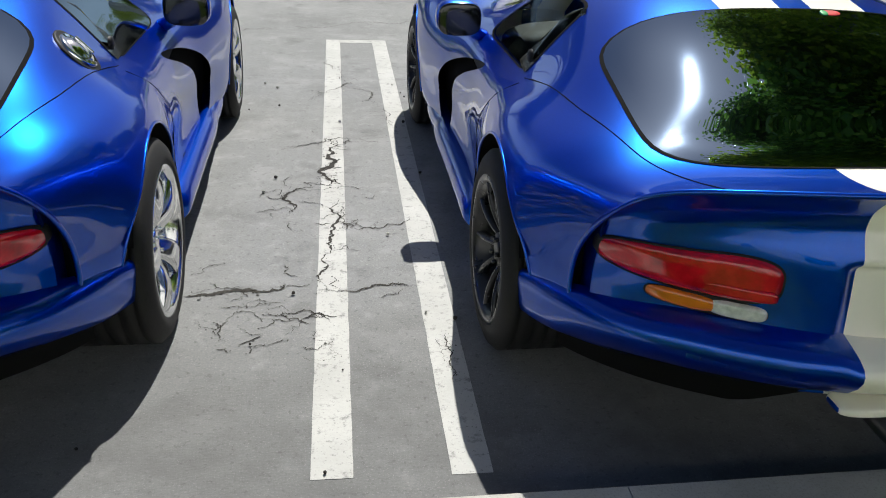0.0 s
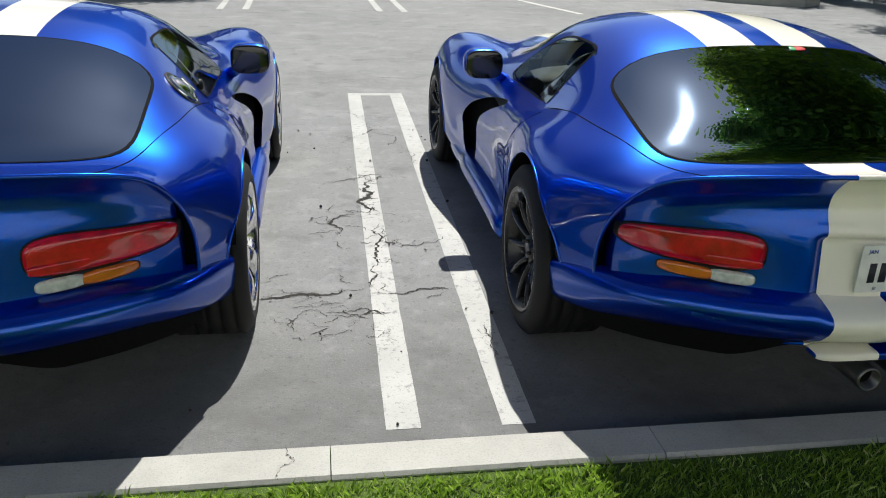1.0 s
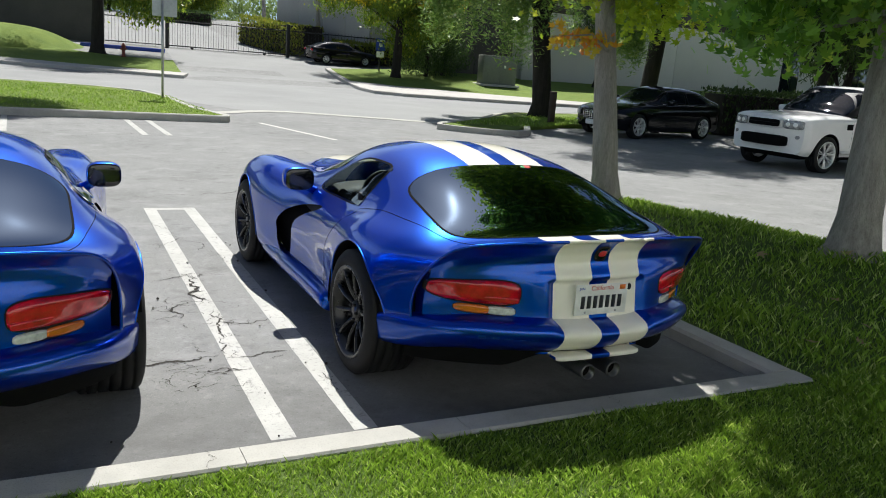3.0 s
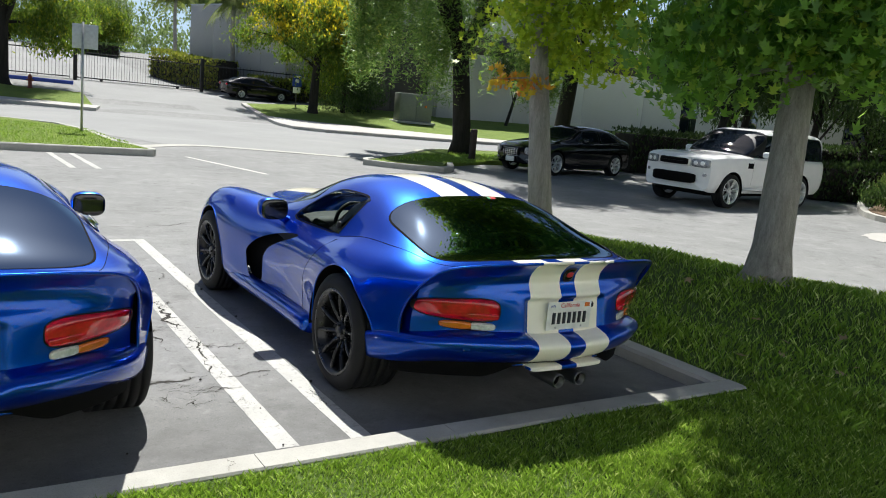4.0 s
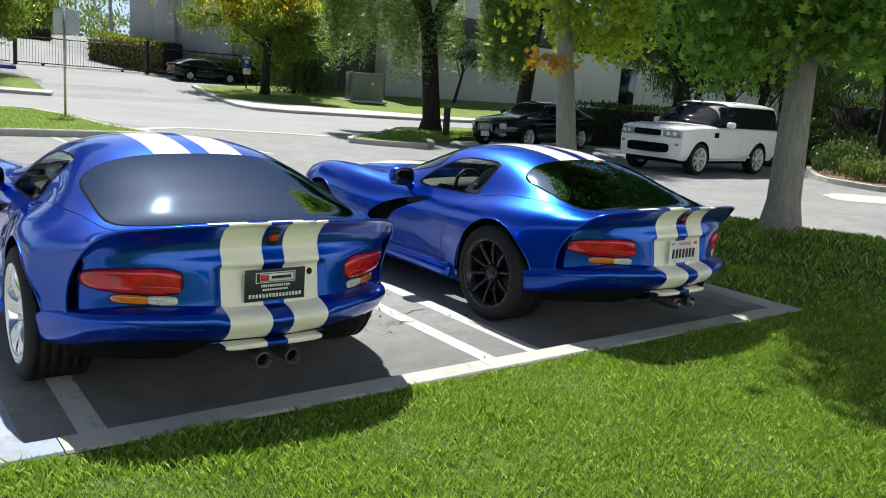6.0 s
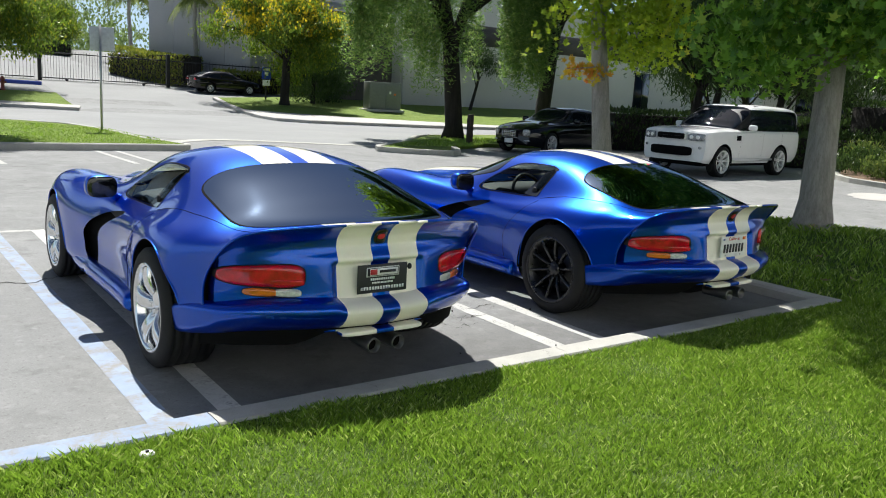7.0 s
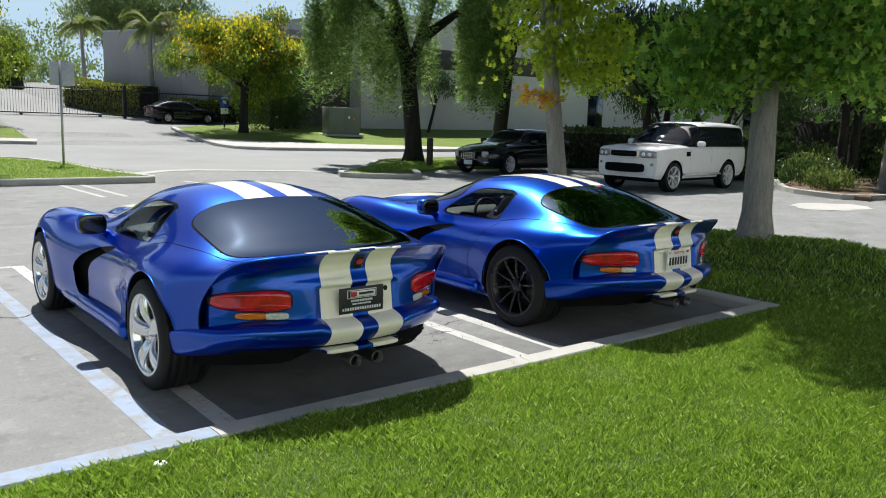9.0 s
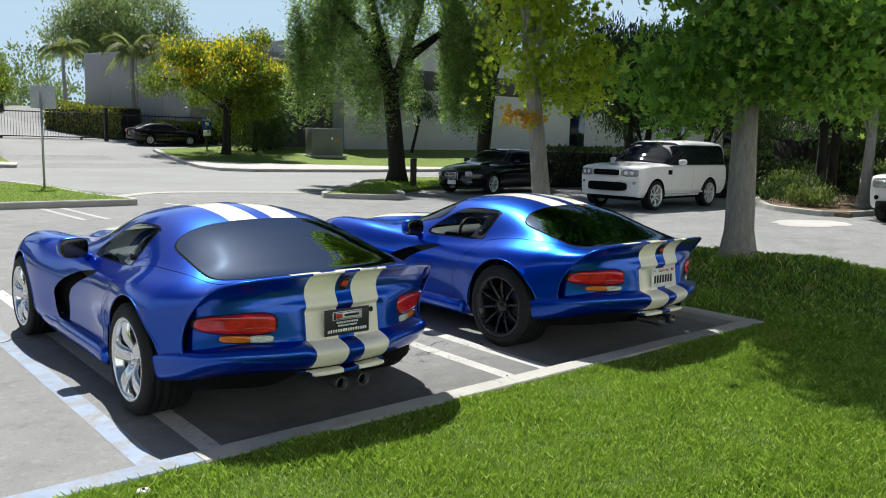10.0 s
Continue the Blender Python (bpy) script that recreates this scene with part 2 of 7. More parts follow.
M = {
    "asphalt": rough_stuff("asphalt", (0.178, 0.182, 0.178), (0.258, 0.262, 0.255), 0.45, 110, 0.9, 0.5, 0.004),
    "road": rough_stuff("road_asphalt", (0.225, 0.23, 0.226), (0.29, 0.295, 0.288), 0.25, 60, 0.9, 0.3, 0.004),
    "crack": rough_stuff("crack_dirt", (0.02, 0.019, 0.016), (0.055, 0.05, 0.042), 9, 120, 0.95, 0.6, 0.004),
    "line": rough_stuff("white_line_paint", (0.37, 0.37, 0.345), (0.48, 0.48, 0.45), 2.5, 70, 0.75, 0.4, 0.003, dark=(0.4, 0.4, 0.38)),
    "old_line": rough_stuff("worn_line_paint", (0.5, 0.49, 0.46), (0.62, 0.61, 0.57), 6, 60, 0.85, 0.4, 0.003),
    "blue_line": rough_stuff("blue_line_paint", (0.19, 0.255, 0.36), (0.29, 0.355, 0.46), 3, 60, 0.75, 0.4, 0.003, dark=(0.3, 0.32, 0.37)),
    "concrete": rough_stuff("kerb_concrete", (0.34, 0.335, 0.30), (0.47, 0.462, 0.42), 3, 140, 0.9, 0.25, 0.003),
    "sidewalk": rough_stuff("sidewalk_concrete", (0.4, 0.39, 0.36), (0.5, 0.48, 0.45), 0.8, 50, 0.9, 0.2, 0.003),
    "soil": rough_stuff("turf_soil", (0.05, 0.09, 0.014), (0.11, 0.17, 0.028), 2.5, 70, 0.95, 0.8, 0.02),
    "lawn_far": rough_stuff("mown_lawn", (0.11, 0.18, 0.022), (0.195, 0.265, 0.034), 0.7, 35, 0.95, 1.0, 0.05),
    "mulch": rough_stuff("mulch", (0.14, 0.09, 0.055), (0.24, 0.17, 0.11), 3, 30, 0.95, 1.0, 0.03),
    "bark": rough_stuff("grey_bark", (0.24, 0.225, 0.2), (0.42, 0.395, 0.355), 7, 42, 0.95, 1.0, 0.02, (3, 3, 0.5), dark=(0.09, 0.075, 0.06)),
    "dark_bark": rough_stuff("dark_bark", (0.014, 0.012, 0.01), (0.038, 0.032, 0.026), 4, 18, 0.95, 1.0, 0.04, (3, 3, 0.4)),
    "stucco": rough_stuff("grey_stucco", (0.40, 0.39, 0.385), (0.46, 0.45, 0.44), 0.2, 30, 0.9, 0.2, 0.004),
    "tiltup": rough_stuff("tilt_up_concrete", (0.47, 0.455, 0.425), (0.54, 0.525, 0.49), 0.15, 30, 0.9, 0.2, 0.004),
    "bounce_wall": rough_stuff("bounce_wall_white", (0.79, 0.785, 0.76), (0.84, 0.835, 0.81), 0.2, 30, 0.9, 0.2, 0.004),
    "fascia": rough_stuff("dark_fascia", (0.06, 0.055, 0.05), (0.10, 0.09, 0.08), 0.4, 30, 0.8, 0.2, 0.004),
    "paint_blue": car_paint("striped_blue_paint", (0.0, 0.009, 0.26), (0.0, 0.108, 0.63), 0.55, 0.3, True),
    "paint_black": car_paint("black_paint", (0.006, 0.006, 0.008), (0.02, 0.02, 0.024), 0.2),
    "paint_white": car_paint("white_paint", (0.8, 0.8, 0.79), (0.8, 0.8, 0.8), 0.0),
    "paint_silver": car_paint("silver_paint", (0.62, 0.62, 0.6), (0.7, 0.7, 0.68), 0.3),
    "tint": glass("tinted_glass", (0.15, 0.165, 0.18), 0.003, (0.18, 0.24, 0.34)),
    "clear": glass("side_glass", (0.72, 0.78, 0.75)),
    "trim": plain("black_trim", (0.01, 0.01, 0.011), 0.5, spec=0.2),
    "rim_black": plain("rim_black", (0.012, 0.012, 0.013), 0.28, 0.0, 0.0, spec=0.5),
    "gloss_black": plain("gloss_black", (0.008, 0.008, 0.009), 0.12, 0.0, 0.6),
    "matt_black": plain("flat_black", (0.005, 0.005, 0.005), 0.9, spec=0.08),
    "rubber": rough_stuff("tyre_rubber", (0.0045, 0.0045, 0.0045), (0.010, 0.0095, 0.009), 8, 90, 0.75, 0.3, 0.003),
    "chrome": plain("chrome", (0.82, 0.82, 0.82), 0.06, 1.0),
    "polished": plain("polished_alloy", (0.74, 0.74, 0.74), 0.13, 0.95),
    "alloy": plain("silver_alloy", (0.72, 0.72, 0.71), 0.3, 0.5),
    "dark_steel": plain("sooty_steel", (0.16, 0.155, 0.15), 0.35, 0.9),
    "steel": plain("galvanised_steel", (0.42, 0.43, 0.44), 0.45, 0.8),
    "sign_back": plain("sign_back", (0.42, 0.45, 0.48), 0.5, 0.3),
    "red_lens": plain("red_lens", (0.5, 0.003, 0.014), 0.15, 0.0, 0.9, 14, 0.45, 0.3),
    "amber_lens": plain("amber_lens", (0.62, 0.15, 0.008), 0.15, 0.0, 1.0, 9, 0.2),
    "white_lens": plain("white_lens", (0.55, 0.57, 0.52), 0.2, 0.0, 1.0, 40, 0.25),
    "lamp_lens": plain("headlamp_lens", (0.26, 0.27, 0.28), 0.12, 0.3, 1.0, 20, 0.6),
    "plate": plain("plate_white", (0.75, 0.75, 0.72), 0.4),
    "ink_black": plain("black_ink", (0.015, 0.015, 0.02), 0.5),
    "ink_red": plain("red_ink", (0.55, 0.03, 0.03), 0.5),
    "ink_white": plain("white_ink", (0.8, 0.8, 0.8), 0.5),
    "ink_blue": plain("blue_ink", (0.02, 0.06, 0.4), 0.5),
    "ink_green": plain("green_ink", (0.02, 0.3, 0.08), 0.5),
    "sticker_orange": plain("orange_sticker", (0.75, 0.18, 0.02), 0.5),
    "cabin": plain("dark_cabin_trim", (0.02, 0.021, 0.024), 0.7),
    "leather": plain("grey_leather", (0.05, 0.05, 0.055), 0.5),
    "iron": plain("black_iron", (0.012, 0.012, 0.013), 0.5),
    "wood_post": rough_stuff("dark_wood", (0.04, 0.03, 0.022), (0.07, 0.05, 0.04), 6, 40, 0.9, 0.5, 0.004),
    "utility_green": plain("utility_grey_green", (0.16, 0.17, 0.15), 0.6),
    "window_dark": plain("dark_window_glass", (0.006, 0.009, 0.014), 0.02, 0.0, 0.0, spec=0.25),
    "hydrant_red": plain("rusty_red_paint", (0.2, 0.05, 0.035), 0.6),
    "grass": leafy("grass_blades", (0.05, 0.12, 0.009), (0.26, 0.405, 0.042), (0.62, 0.66, 0.26), 0.36, 0.38, 0.17),
    "maple": leafy("sweetgum_leaves", (0.035, 0.11, 0.015), (0.2, 0.36, 0.045), (0.43, 0.5, 0.07), 0.35, 0.52, 0.15),
    "maple_light": leafy("young_sweetgum_leaves", (0.13, 0.22, 0.015), (0.31, 0.4, 0.025), (0.5, 0.47, 0.05), 0.35, 0.62, 0.15),
    "maple_red": leafy("turning_leaves", (0.4, 0.4, 0.03), (0.6, 0.3, 0.03), (0.55, 0.08, 0.03), 0.45, 0.5, 0.4),
    "willow": leafy("pepper_leaves", (0.05, 0.12, 0.025), (0.19, 0.3, 0.06), (0.42, 0.48, 0.13), 0.45, 0.5, 0.25),
    "golden": leafy("goldenrain_leaves", (0.045, 0.09, 0.012), (0.14, 0.21, 0.02), (0.38, 0.35, 0.02), 0.45, 0.5, 0.2),
    "flowers": leafy("yellow_flowers", (0.5, 0.36, 0.015), (0.66, 0.5, 0.02), None, 0.6, 0.5),
    "dark_leaf": leafy("dark_leaves", (0.018, 0.04, 0.01), (0.05, 0.09, 0.02), (0.09, 0.13, 0.03), 0.4, 0.35, 0.2),
    "hedge": leafy("hedge_leaves", (0.10, 0.15, 0.02), (0.22, 0.25, 0.03), (0.34, 0.3, 0.04), 0.45, 0.35, 0.3),
    "shrub": leafy("shrub_leaves", (0.05, 0.09, 0.02), (0.13, 0.18, 0.04), (0.26, 0.27, 0.06), 0.45, 0.35, 0.2),
    "palm": leafy("palm_leaves", (0.09, 0.13, 0.03), (0.2, 0.24, 0.06), None, 0.6, 0.45),
    "eucalypt": leafy("eucalyptus_leaves", (0.12, 0.18, 0.06), (0.2, 0.27, 0.09), None, 0.45, 0.4),
    "dry_leaf": leafy("dry_leaves", (0.25, 0.15, 0.06), (0.42, 0.32, 0.2), None, 0.7, 0.2),
}

chipped(M["line"], (0.2, 0.2, 0.19), 18, 0.545, 0.66)
chipped(M["line"], (0.2, 0.2, 0.195), 75, 0.57, 0.66)
chipped(M["old_line"], (0.17, 0.168, 0.16), 9, 0.54, 0.66)
chipped(M["blue_line"], (0.24, 0.235, 0.22), 7, 0.47, 0.62)
blotched(M["asphalt"], (0.105, 0.105, 0.103), (0.36, 0.36, 0.352))


def grime_shaded(m, dark, x0, x1, y0, y1, soft):
    """Irregular patch where cars back up to the kerb: drip grime plus painted shade."""
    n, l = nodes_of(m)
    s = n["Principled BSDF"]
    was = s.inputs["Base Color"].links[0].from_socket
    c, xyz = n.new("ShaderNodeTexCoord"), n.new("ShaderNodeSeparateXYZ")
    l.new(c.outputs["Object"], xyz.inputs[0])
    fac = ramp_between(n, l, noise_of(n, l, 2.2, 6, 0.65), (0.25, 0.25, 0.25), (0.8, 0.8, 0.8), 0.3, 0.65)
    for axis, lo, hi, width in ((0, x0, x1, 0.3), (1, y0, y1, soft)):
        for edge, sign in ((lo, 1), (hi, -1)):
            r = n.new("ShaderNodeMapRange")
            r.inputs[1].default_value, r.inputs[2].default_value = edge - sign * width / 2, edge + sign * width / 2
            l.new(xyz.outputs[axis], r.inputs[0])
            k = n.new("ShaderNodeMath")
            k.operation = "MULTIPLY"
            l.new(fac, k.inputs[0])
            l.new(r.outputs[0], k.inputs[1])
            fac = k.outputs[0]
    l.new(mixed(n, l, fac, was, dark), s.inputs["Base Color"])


# Kerb grime, its dark tone also deepening the shade under the car tails.
grime_shaded(M["asphalt"], (0.085, 0.084, 0.08), -2.6, 2.45, 0.9, 1.95, 1.1)


# ---- building blocks ----
def bm_mesh(name, bm, material=None, smooth=False):
    me = bpy.data.meshes.new(name)
    bm.to_mesh(me)
    bm.free()
    if material:
        me.materials.append(material)
    if smooth:
        me.polygons.foreach_set("use_smooth", [True] * len(me.polygons))
    return me


def raw_mesh(name, verts, faces, material=None, smooth=True):
    me = bpy.data.meshes.new(name)
    me.from_pydata([tuple(v) for v in verts], [], faces)
    if material:
        me.materials.append(material)
    me.polygons.foreach_set("use_smooth", [smooth] * len(me.polygons))
    me.update()
    return me


def bulk_mesh(name, verts, faces, material):
    """A mesh of many alike pieces: verts is pieces x corners x 3, faces the corners of one piece's faces."""
    n, k = verts.shape[:2]
    me = bpy.data.meshes.new(name)
    me.vertices.add(n * k)
    me.vertices.foreach_set("co", verts.reshape(-1).astype(np.float32))
    one = np.concatenate([np.array(f) for f in faces])
    sizes = np.array([len(f) for f in faces])
    loops = (one[None, :] + k * np.arange(n)[:, None]).reshape(-1)
    me.loops.add(len(loops))
    me.loops.foreach_set("vertex_index", loops.astype(np.int32))
    me.polygons.add(n * len(faces))
    starts = np.r_[0, np.cumsum(np.tile(sizes, n))[:-1]]
    me.polygons.foreach_set("loop_start", starts.astype(np.int32))
    me.update(calc_edges=True)
    me.materials.append(material)
    return me


def part(name, data, material, parent, label="", smooth=True):
    """One mesh object under a thing or a part; data: a bmesh, a mesh, or (verts, faces)."""
    if isinstance(data, tuple):
        data = raw_mesh(name, *data, material, smooth)
    elif isinstance(data, bmesh.types.BMesh):
        data = bm_mesh(name, data, material, smooth)
    ob = new(name, data)
    ob.parent = parent
    if label:
        ob["label"] = label
    return ob


def thing(name, label, category, m=None, data=None, group="", kind=""):
    ob = new(name, data)
    if m is not None:
        ob.matrix_world = m
    return tagged(ob, label, category, group, kind)


def add_box(bm, c, size, bevel=0.0, m=None):
    r = bmesh.ops.create_cube(bm, size=1)
    vs = r["verts"]
    bmesh.ops.scale(bm, vec=size, verts=vs)
    if bevel:
        es = list({e for v in vs for e in v.link_edges})
        got = bmesh.ops.bevel(bm, geom=es, offset=bevel, segments=2, affect="EDGES", profile=0.5)
        vs = list({v for f in got["faces"] for v in f.verts} | {v for v in vs if v.is_valid})
    bmesh.ops.transform(bm, matrix=Matrix.Translation(c) @ (m or Matrix()), verts=vs)
    return bm


def box(c, size, bevel=0.0, m=None):
    return add_box(bmesh.new(), c, size, bevel, m)


def tube(points, radii, sides=10, caps=True):
    """A tube along points with a radius at each: (verts, faces)."""
    pts = [Vector(p) for p in points]
    verts, faces = [], []
    side = Vector((1, 0, 0))
    for i, p in enumerate(pts):
        d = (pts[min(i + 1, len(pts) - 1)] - pts[max(i - 1, 0)]).normalized()
        a = d.cross(side)
        if a.length < 0.1:
            a = d.cross(Vector((0, 1, 0)))
        a.normalize()
        b = d.cross(a)
        for k in range(sides):
            t = 2 * math.pi * k / sides
            verts.append(p + radii[i] * (math.cos(t) * a + math.sin(t) * b))
    for i in range(len(pts) - 1):
        for k in range(sides):
            j = (k + 1) % sides
            faces.append((i * sides + k, i * sides + j, (i + 1) * sides + j, (i + 1) * sides + k))
    if caps:
        faces.append(tuple(range(sides))[::-1])
        faces.append(tuple((len(pts) - 1) * sides + k for k in range(sides)))
    return verts, faces


def merged(*pieces):
    verts, faces = [], []
    for v, f in pieces:
        n = len(verts)
        verts += [tuple(p) for p in v]
        faces += [tuple(i + n for i in q) for q in f]
    return verts, faces


def lathe(profile, steps=48, axis="x"):
    """A solid of revolution about x from (x, radius) pairs: (verts, faces)."""
    verts, faces, k = [], [], len(profile)
    for i in range(steps):
        t = 2 * math.pi * i / steps
        for x, r in profile:
            verts.append((x, r * math.cos(t), r * math.sin(t)))
    for i in range(steps):
        j = (i + 1) % steps
        for a in range(k - 1):
            faces.append((i * k + a, i * k + a + 1, j * k + a + 1, j * k + a))
    return verts, faces


def spline(xs, ys):
    """A smooth curve through the knots with no overshoot."""
    xs, ys = np.array(xs, float), np.array(ys, float)
    h, d = np.diff(xs), np.diff(ys) / np.diff(xs)
    s = np.zeros(len(xs))
    for i in range(1, len(xs) - 1):
        if d[i - 1] * d[i] > 0:
            a, b = 2 * h[i] + h[i - 1], h[i] + 2 * h[i - 1]
            s[i] = (a + b) / (a / d[i - 1] + b / d[i])
    s[0], s[-1] = d[0], d[-1]

    def f(x):
        x = np.clip(np.asarray(x, float), xs[0], xs[-1])
        i = np.clip(np.searchsorted(xs, x) - 1, 0, len(h) - 1)
        t = (x - xs[i]) / h[i]
        return ((2 * t**3 - 3 * t**2 + 1) * ys[i] + (t**3 - 2 * t**2 + t) * h[i] * s[i]
                + (-2 * t**3 + 3 * t**2) * ys[i + 1] + (t**3 - t**2) * h[i] * s[i + 1])

    return f


def text_mesh(name, words, size, material):
    """Flat lettering in the built-in font, as a mesh in its xy plane, centred."""
    c = bpy.data.curves.new(name, "FONT")
    c.body, c.size, c.align_x, c.align_y, c.extrude = words, size, "CENTER", "CENTER", 0.0004
    ob = bpy.data.objects.new(name, c)
    scene.collection.objects.link(ob)
    bpy.context.view_layer.update()
    me = bpy.data.meshes.new_from_object(ob.evaluated_get(bpy.context.evaluated_depsgraph_get()))
    bpy.data.objects.remove(ob)
    me.materials.clear()
    me.materials.append(material)
    return me


# ---- ground ----
def rise(x, y):
    """The street side climbs behind the far kerb."""
    t = min(1.0, max(0.0, (y - 37) / 20))
    return 1.2 * t * t * (3 - 2 * t) + 0.085 * min(37.0, max(0.0, y - 58))


def sheet(polygon, height, step=4.0, skirt=0.0):
    """A flat-lying piece of ground, cut fine enough to follow the rise; skirt: the depth of its sides."""
    bm = bmesh.new()
    bm.faces.new([bm.verts.new((x, y, 0)) for x, y in polygon])
    ys = [y for _, y in polygon]
    for cut in np.arange(37, 98, step):
        if min(ys) < cut < max(ys):
            bmesh.ops.bisect_plane(bm, geom=bm.verts[:] + bm.edges[:] + bm.faces[:], plane_co=(0, cut, 0), plane_no=(0, 1, 0))
    if skirt:
        rim = [e for e in bm.edges if e.is_boundary]
        got = bmesh.ops.extrude_edge_only(bm, edges=rim)
        low = {v for v in got["geom"] if isinstance(v, bmesh.types.BMVert)}
    else:
        low = set()
    for v in bm.verts:
        v.co.z = rise(v.co.x, v.co.y) + height - (skirt if v in low else 0)
    bmesh.ops.triangulate(bm, faces=[f for f in bm.faces if len(f.verts) > 4])
    bmesh.ops.recalc_face_normals(bm, faces=bm.faces[:])
    return bm


def strip_along(points, width, height, skirt, round_top=0.02):
    """A kerb along a polyline: its outer top edge on the points, its width to the left of them."""
    verts, faces = [], []
    n = len(points)
    for i, (x, y) in enumerate(points):
        a, b = Vector(points[max(i - 1, 0)]), Vector(points[min(i + 1, n - 1)])
        d = (b - a).normalized()
        left = Vector((-d.y, d.x))
        z = rise(x, y) + height
        for off, dz in ((-0.012, -skirt), (-0.012, -round_top), (round_top - 0.012, 0), (width - 0.01, 0), (width, -0.01), (width, -skirt)):
            verts.append((x + left.x * off, y + left.y * off, z + dz))
    for i in range(n - 1):
        for k in range(5):
            faces.append((6 * i + k, 6 * i + k + 1, 6 * i + k + 7, 6 * i + k + 6))
    faces.append(tuple(range(6)))
    faces.append(tuple(6 * (n - 1) + k for k in range(6))[::-1])
    bm = bmesh.new()
    vs = [bm.verts.new(v) for v in verts]
    for f in faces:
        bm.faces.new([vs[i] for i in f])
    bmesh.ops.recalc_face_normals(bm, faces=bm.faces[:])
    return bm


def smooth_line(points, step=0.4):
    """Points along a rounded polyline."""
    p = [Vector(q) for q in points]
    out = []
    for i in range(len(p) - 1):
        a, b, c, d = p[max(i - 1, 0)], p[i], p[i + 1], p[min(i + 2, len(p) - 1)]
        n = max(2, int((c - b).length / step))
        for k in range(n):
            t = k / n
            out.append(0.5 * (2 * b + (c - a) * t + (2 * a - 5 * b + 4 * c - d) * t * t + (3 * b - a - 3 * c + d) * t**3))
    return [tuple(q) for q in out + [p[-1]]]


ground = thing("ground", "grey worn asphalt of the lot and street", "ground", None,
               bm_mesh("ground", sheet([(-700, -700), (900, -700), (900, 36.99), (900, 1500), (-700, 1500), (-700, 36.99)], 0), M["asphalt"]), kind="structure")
road = thing("road", "pale grey asphalt street crossing in front of the lot", "road", None,
             bm_mesh("road", sheet([(-60, 58), (-26, 40), (-7, 29.2), (0.8, 26), (3.4, 20.2), (9, 18.4), (13.2, 23.0), (20, 24.2), (40, 21.2), (120, 15),
                                    (120, 31), (40, 38.2), (21.8, 38.4), (13.8, 37.8), (14.4, 47), (14.4, 52), (5.6, 54), (5.0, 44), (4.5, 37.2), (-9, 42), (-26, 52)], 0.004), M["road"]), kind="structure")
gutter = thing("gutter", "pale concrete gutter strip between lot and street", "gutter", None,
               bm_mesh("gutter", strip_along(smooth_line([(2.6, 18.6), (4.2, 19.9), (6, 19.5), (9, 18.1), (9.9, 17.6)]), 0.45, 0.012, 0.012, 0.004), M["concrete"]), kind="structure")

KERB_Z = 0.085


def kerb_y(x):
    return 1.165 + 0.014 * x


# The planter behind the stalls: lawn, its kerb along the stalls and round the end.
RIM = [(-14, kerb_y(-14)), (2.5, kerb_y(2.5))] + [(2.5, 5.0), (2.75, 5.9), (3.5, 6.4), (4.6, 6.35), (5.35, 5.4), (6.0, 3.95), (6.9, 2.1), (8.4, -0.9), (11, -6), (18, -20)]
CREST_A, CREST_B = Vector((4.3, 5.3)), Vector((5.3, 2.0))


def lawn_z(x, y):
    """The lawn swells to a low mound along the line of the two trees."""
    p = Vector((x, y))
    d = CREST_B - CREST_A
    t = min(1.0, max(0.0, (p - CREST_A).dot(d) / d.length_squared))
    away = (p - CREST_A - d * t).length
    return KERB_Z - 0.015 + 0.25 * math.exp(-((away / 0.95) ** 2)) + 0.012 * noise.noise((0.8 * x, 0.8 * y, 2))


turf = sheet(RIM + [(-14, -20)], 0, skirt=0.1)
for k in range(20):
    bmesh.ops.bisect_plane(turf, geom=turf.verts[:] + turf.edges[:] + turf.faces[:], plane_co=(-6.0 + 0.38 * k, 0, 0), plane_no=(1, 0, 0))
for k in range(26):
    for co, no in (((0, -2 + 0.35 * k, 0), (0, 1, 0)), ((1.6 + 0.3 * k, 0, 0), (1, 0, 0))):
        bmesh.ops.bisect_plane(turf, geom=turf.verts[:] + turf.edges[:] + turf.faces[:], plane_co=co, plane_no=no)
for v in turf.verts:
    v.co.z += lawn_z(v.co.x, v.co.y)
lawn = thing("lawn", "mown green lawn behind the parking kerb", "lawn", None, bm_mesh("lawn", turf, M["soil"], True), kind="structure")


def kerb_piece(name, x0, x1, material, label):
    pts = [(x, kerb_y(x)) for x in np.linspace(x1, x0, 12)]
    for i, (x, y) in enumerate(pts):
        pts[i] = (x, y + 0.004 * noise.noise((x * 1.3, 0, 4)))
    return thing(name, label, "kerb", None, bm_mesh(name, strip_along(pts, 0.155, KERB_Z, 0.12, 0.02), material, False), kind="structure")


kerb_piece("kerb_painted", -9.5, -2.735, M["blue_line"], "kerb painted pale blue beside an accessible stall")
for x0, x1 in ((-2.73, -0.53), (-0.527, 0.46), (0.463, 2.66)):
    kerb_piece("kerb", x0, x1, M["concrete"], "weathered concrete parking kerb with hairline joints")
side = thing("kerb_side", "concrete kerb round the lawn's end", "kerb", None,
             bm_mesh("kerb_side", strip_along(smooth_line(RIM[1:][::-1][:-1] + [(2.5, kerb_y(2.5) + 0.002)]), 0.155, KERB_Z + 0.002, 0.12), M["concrete"]), kind="structure")


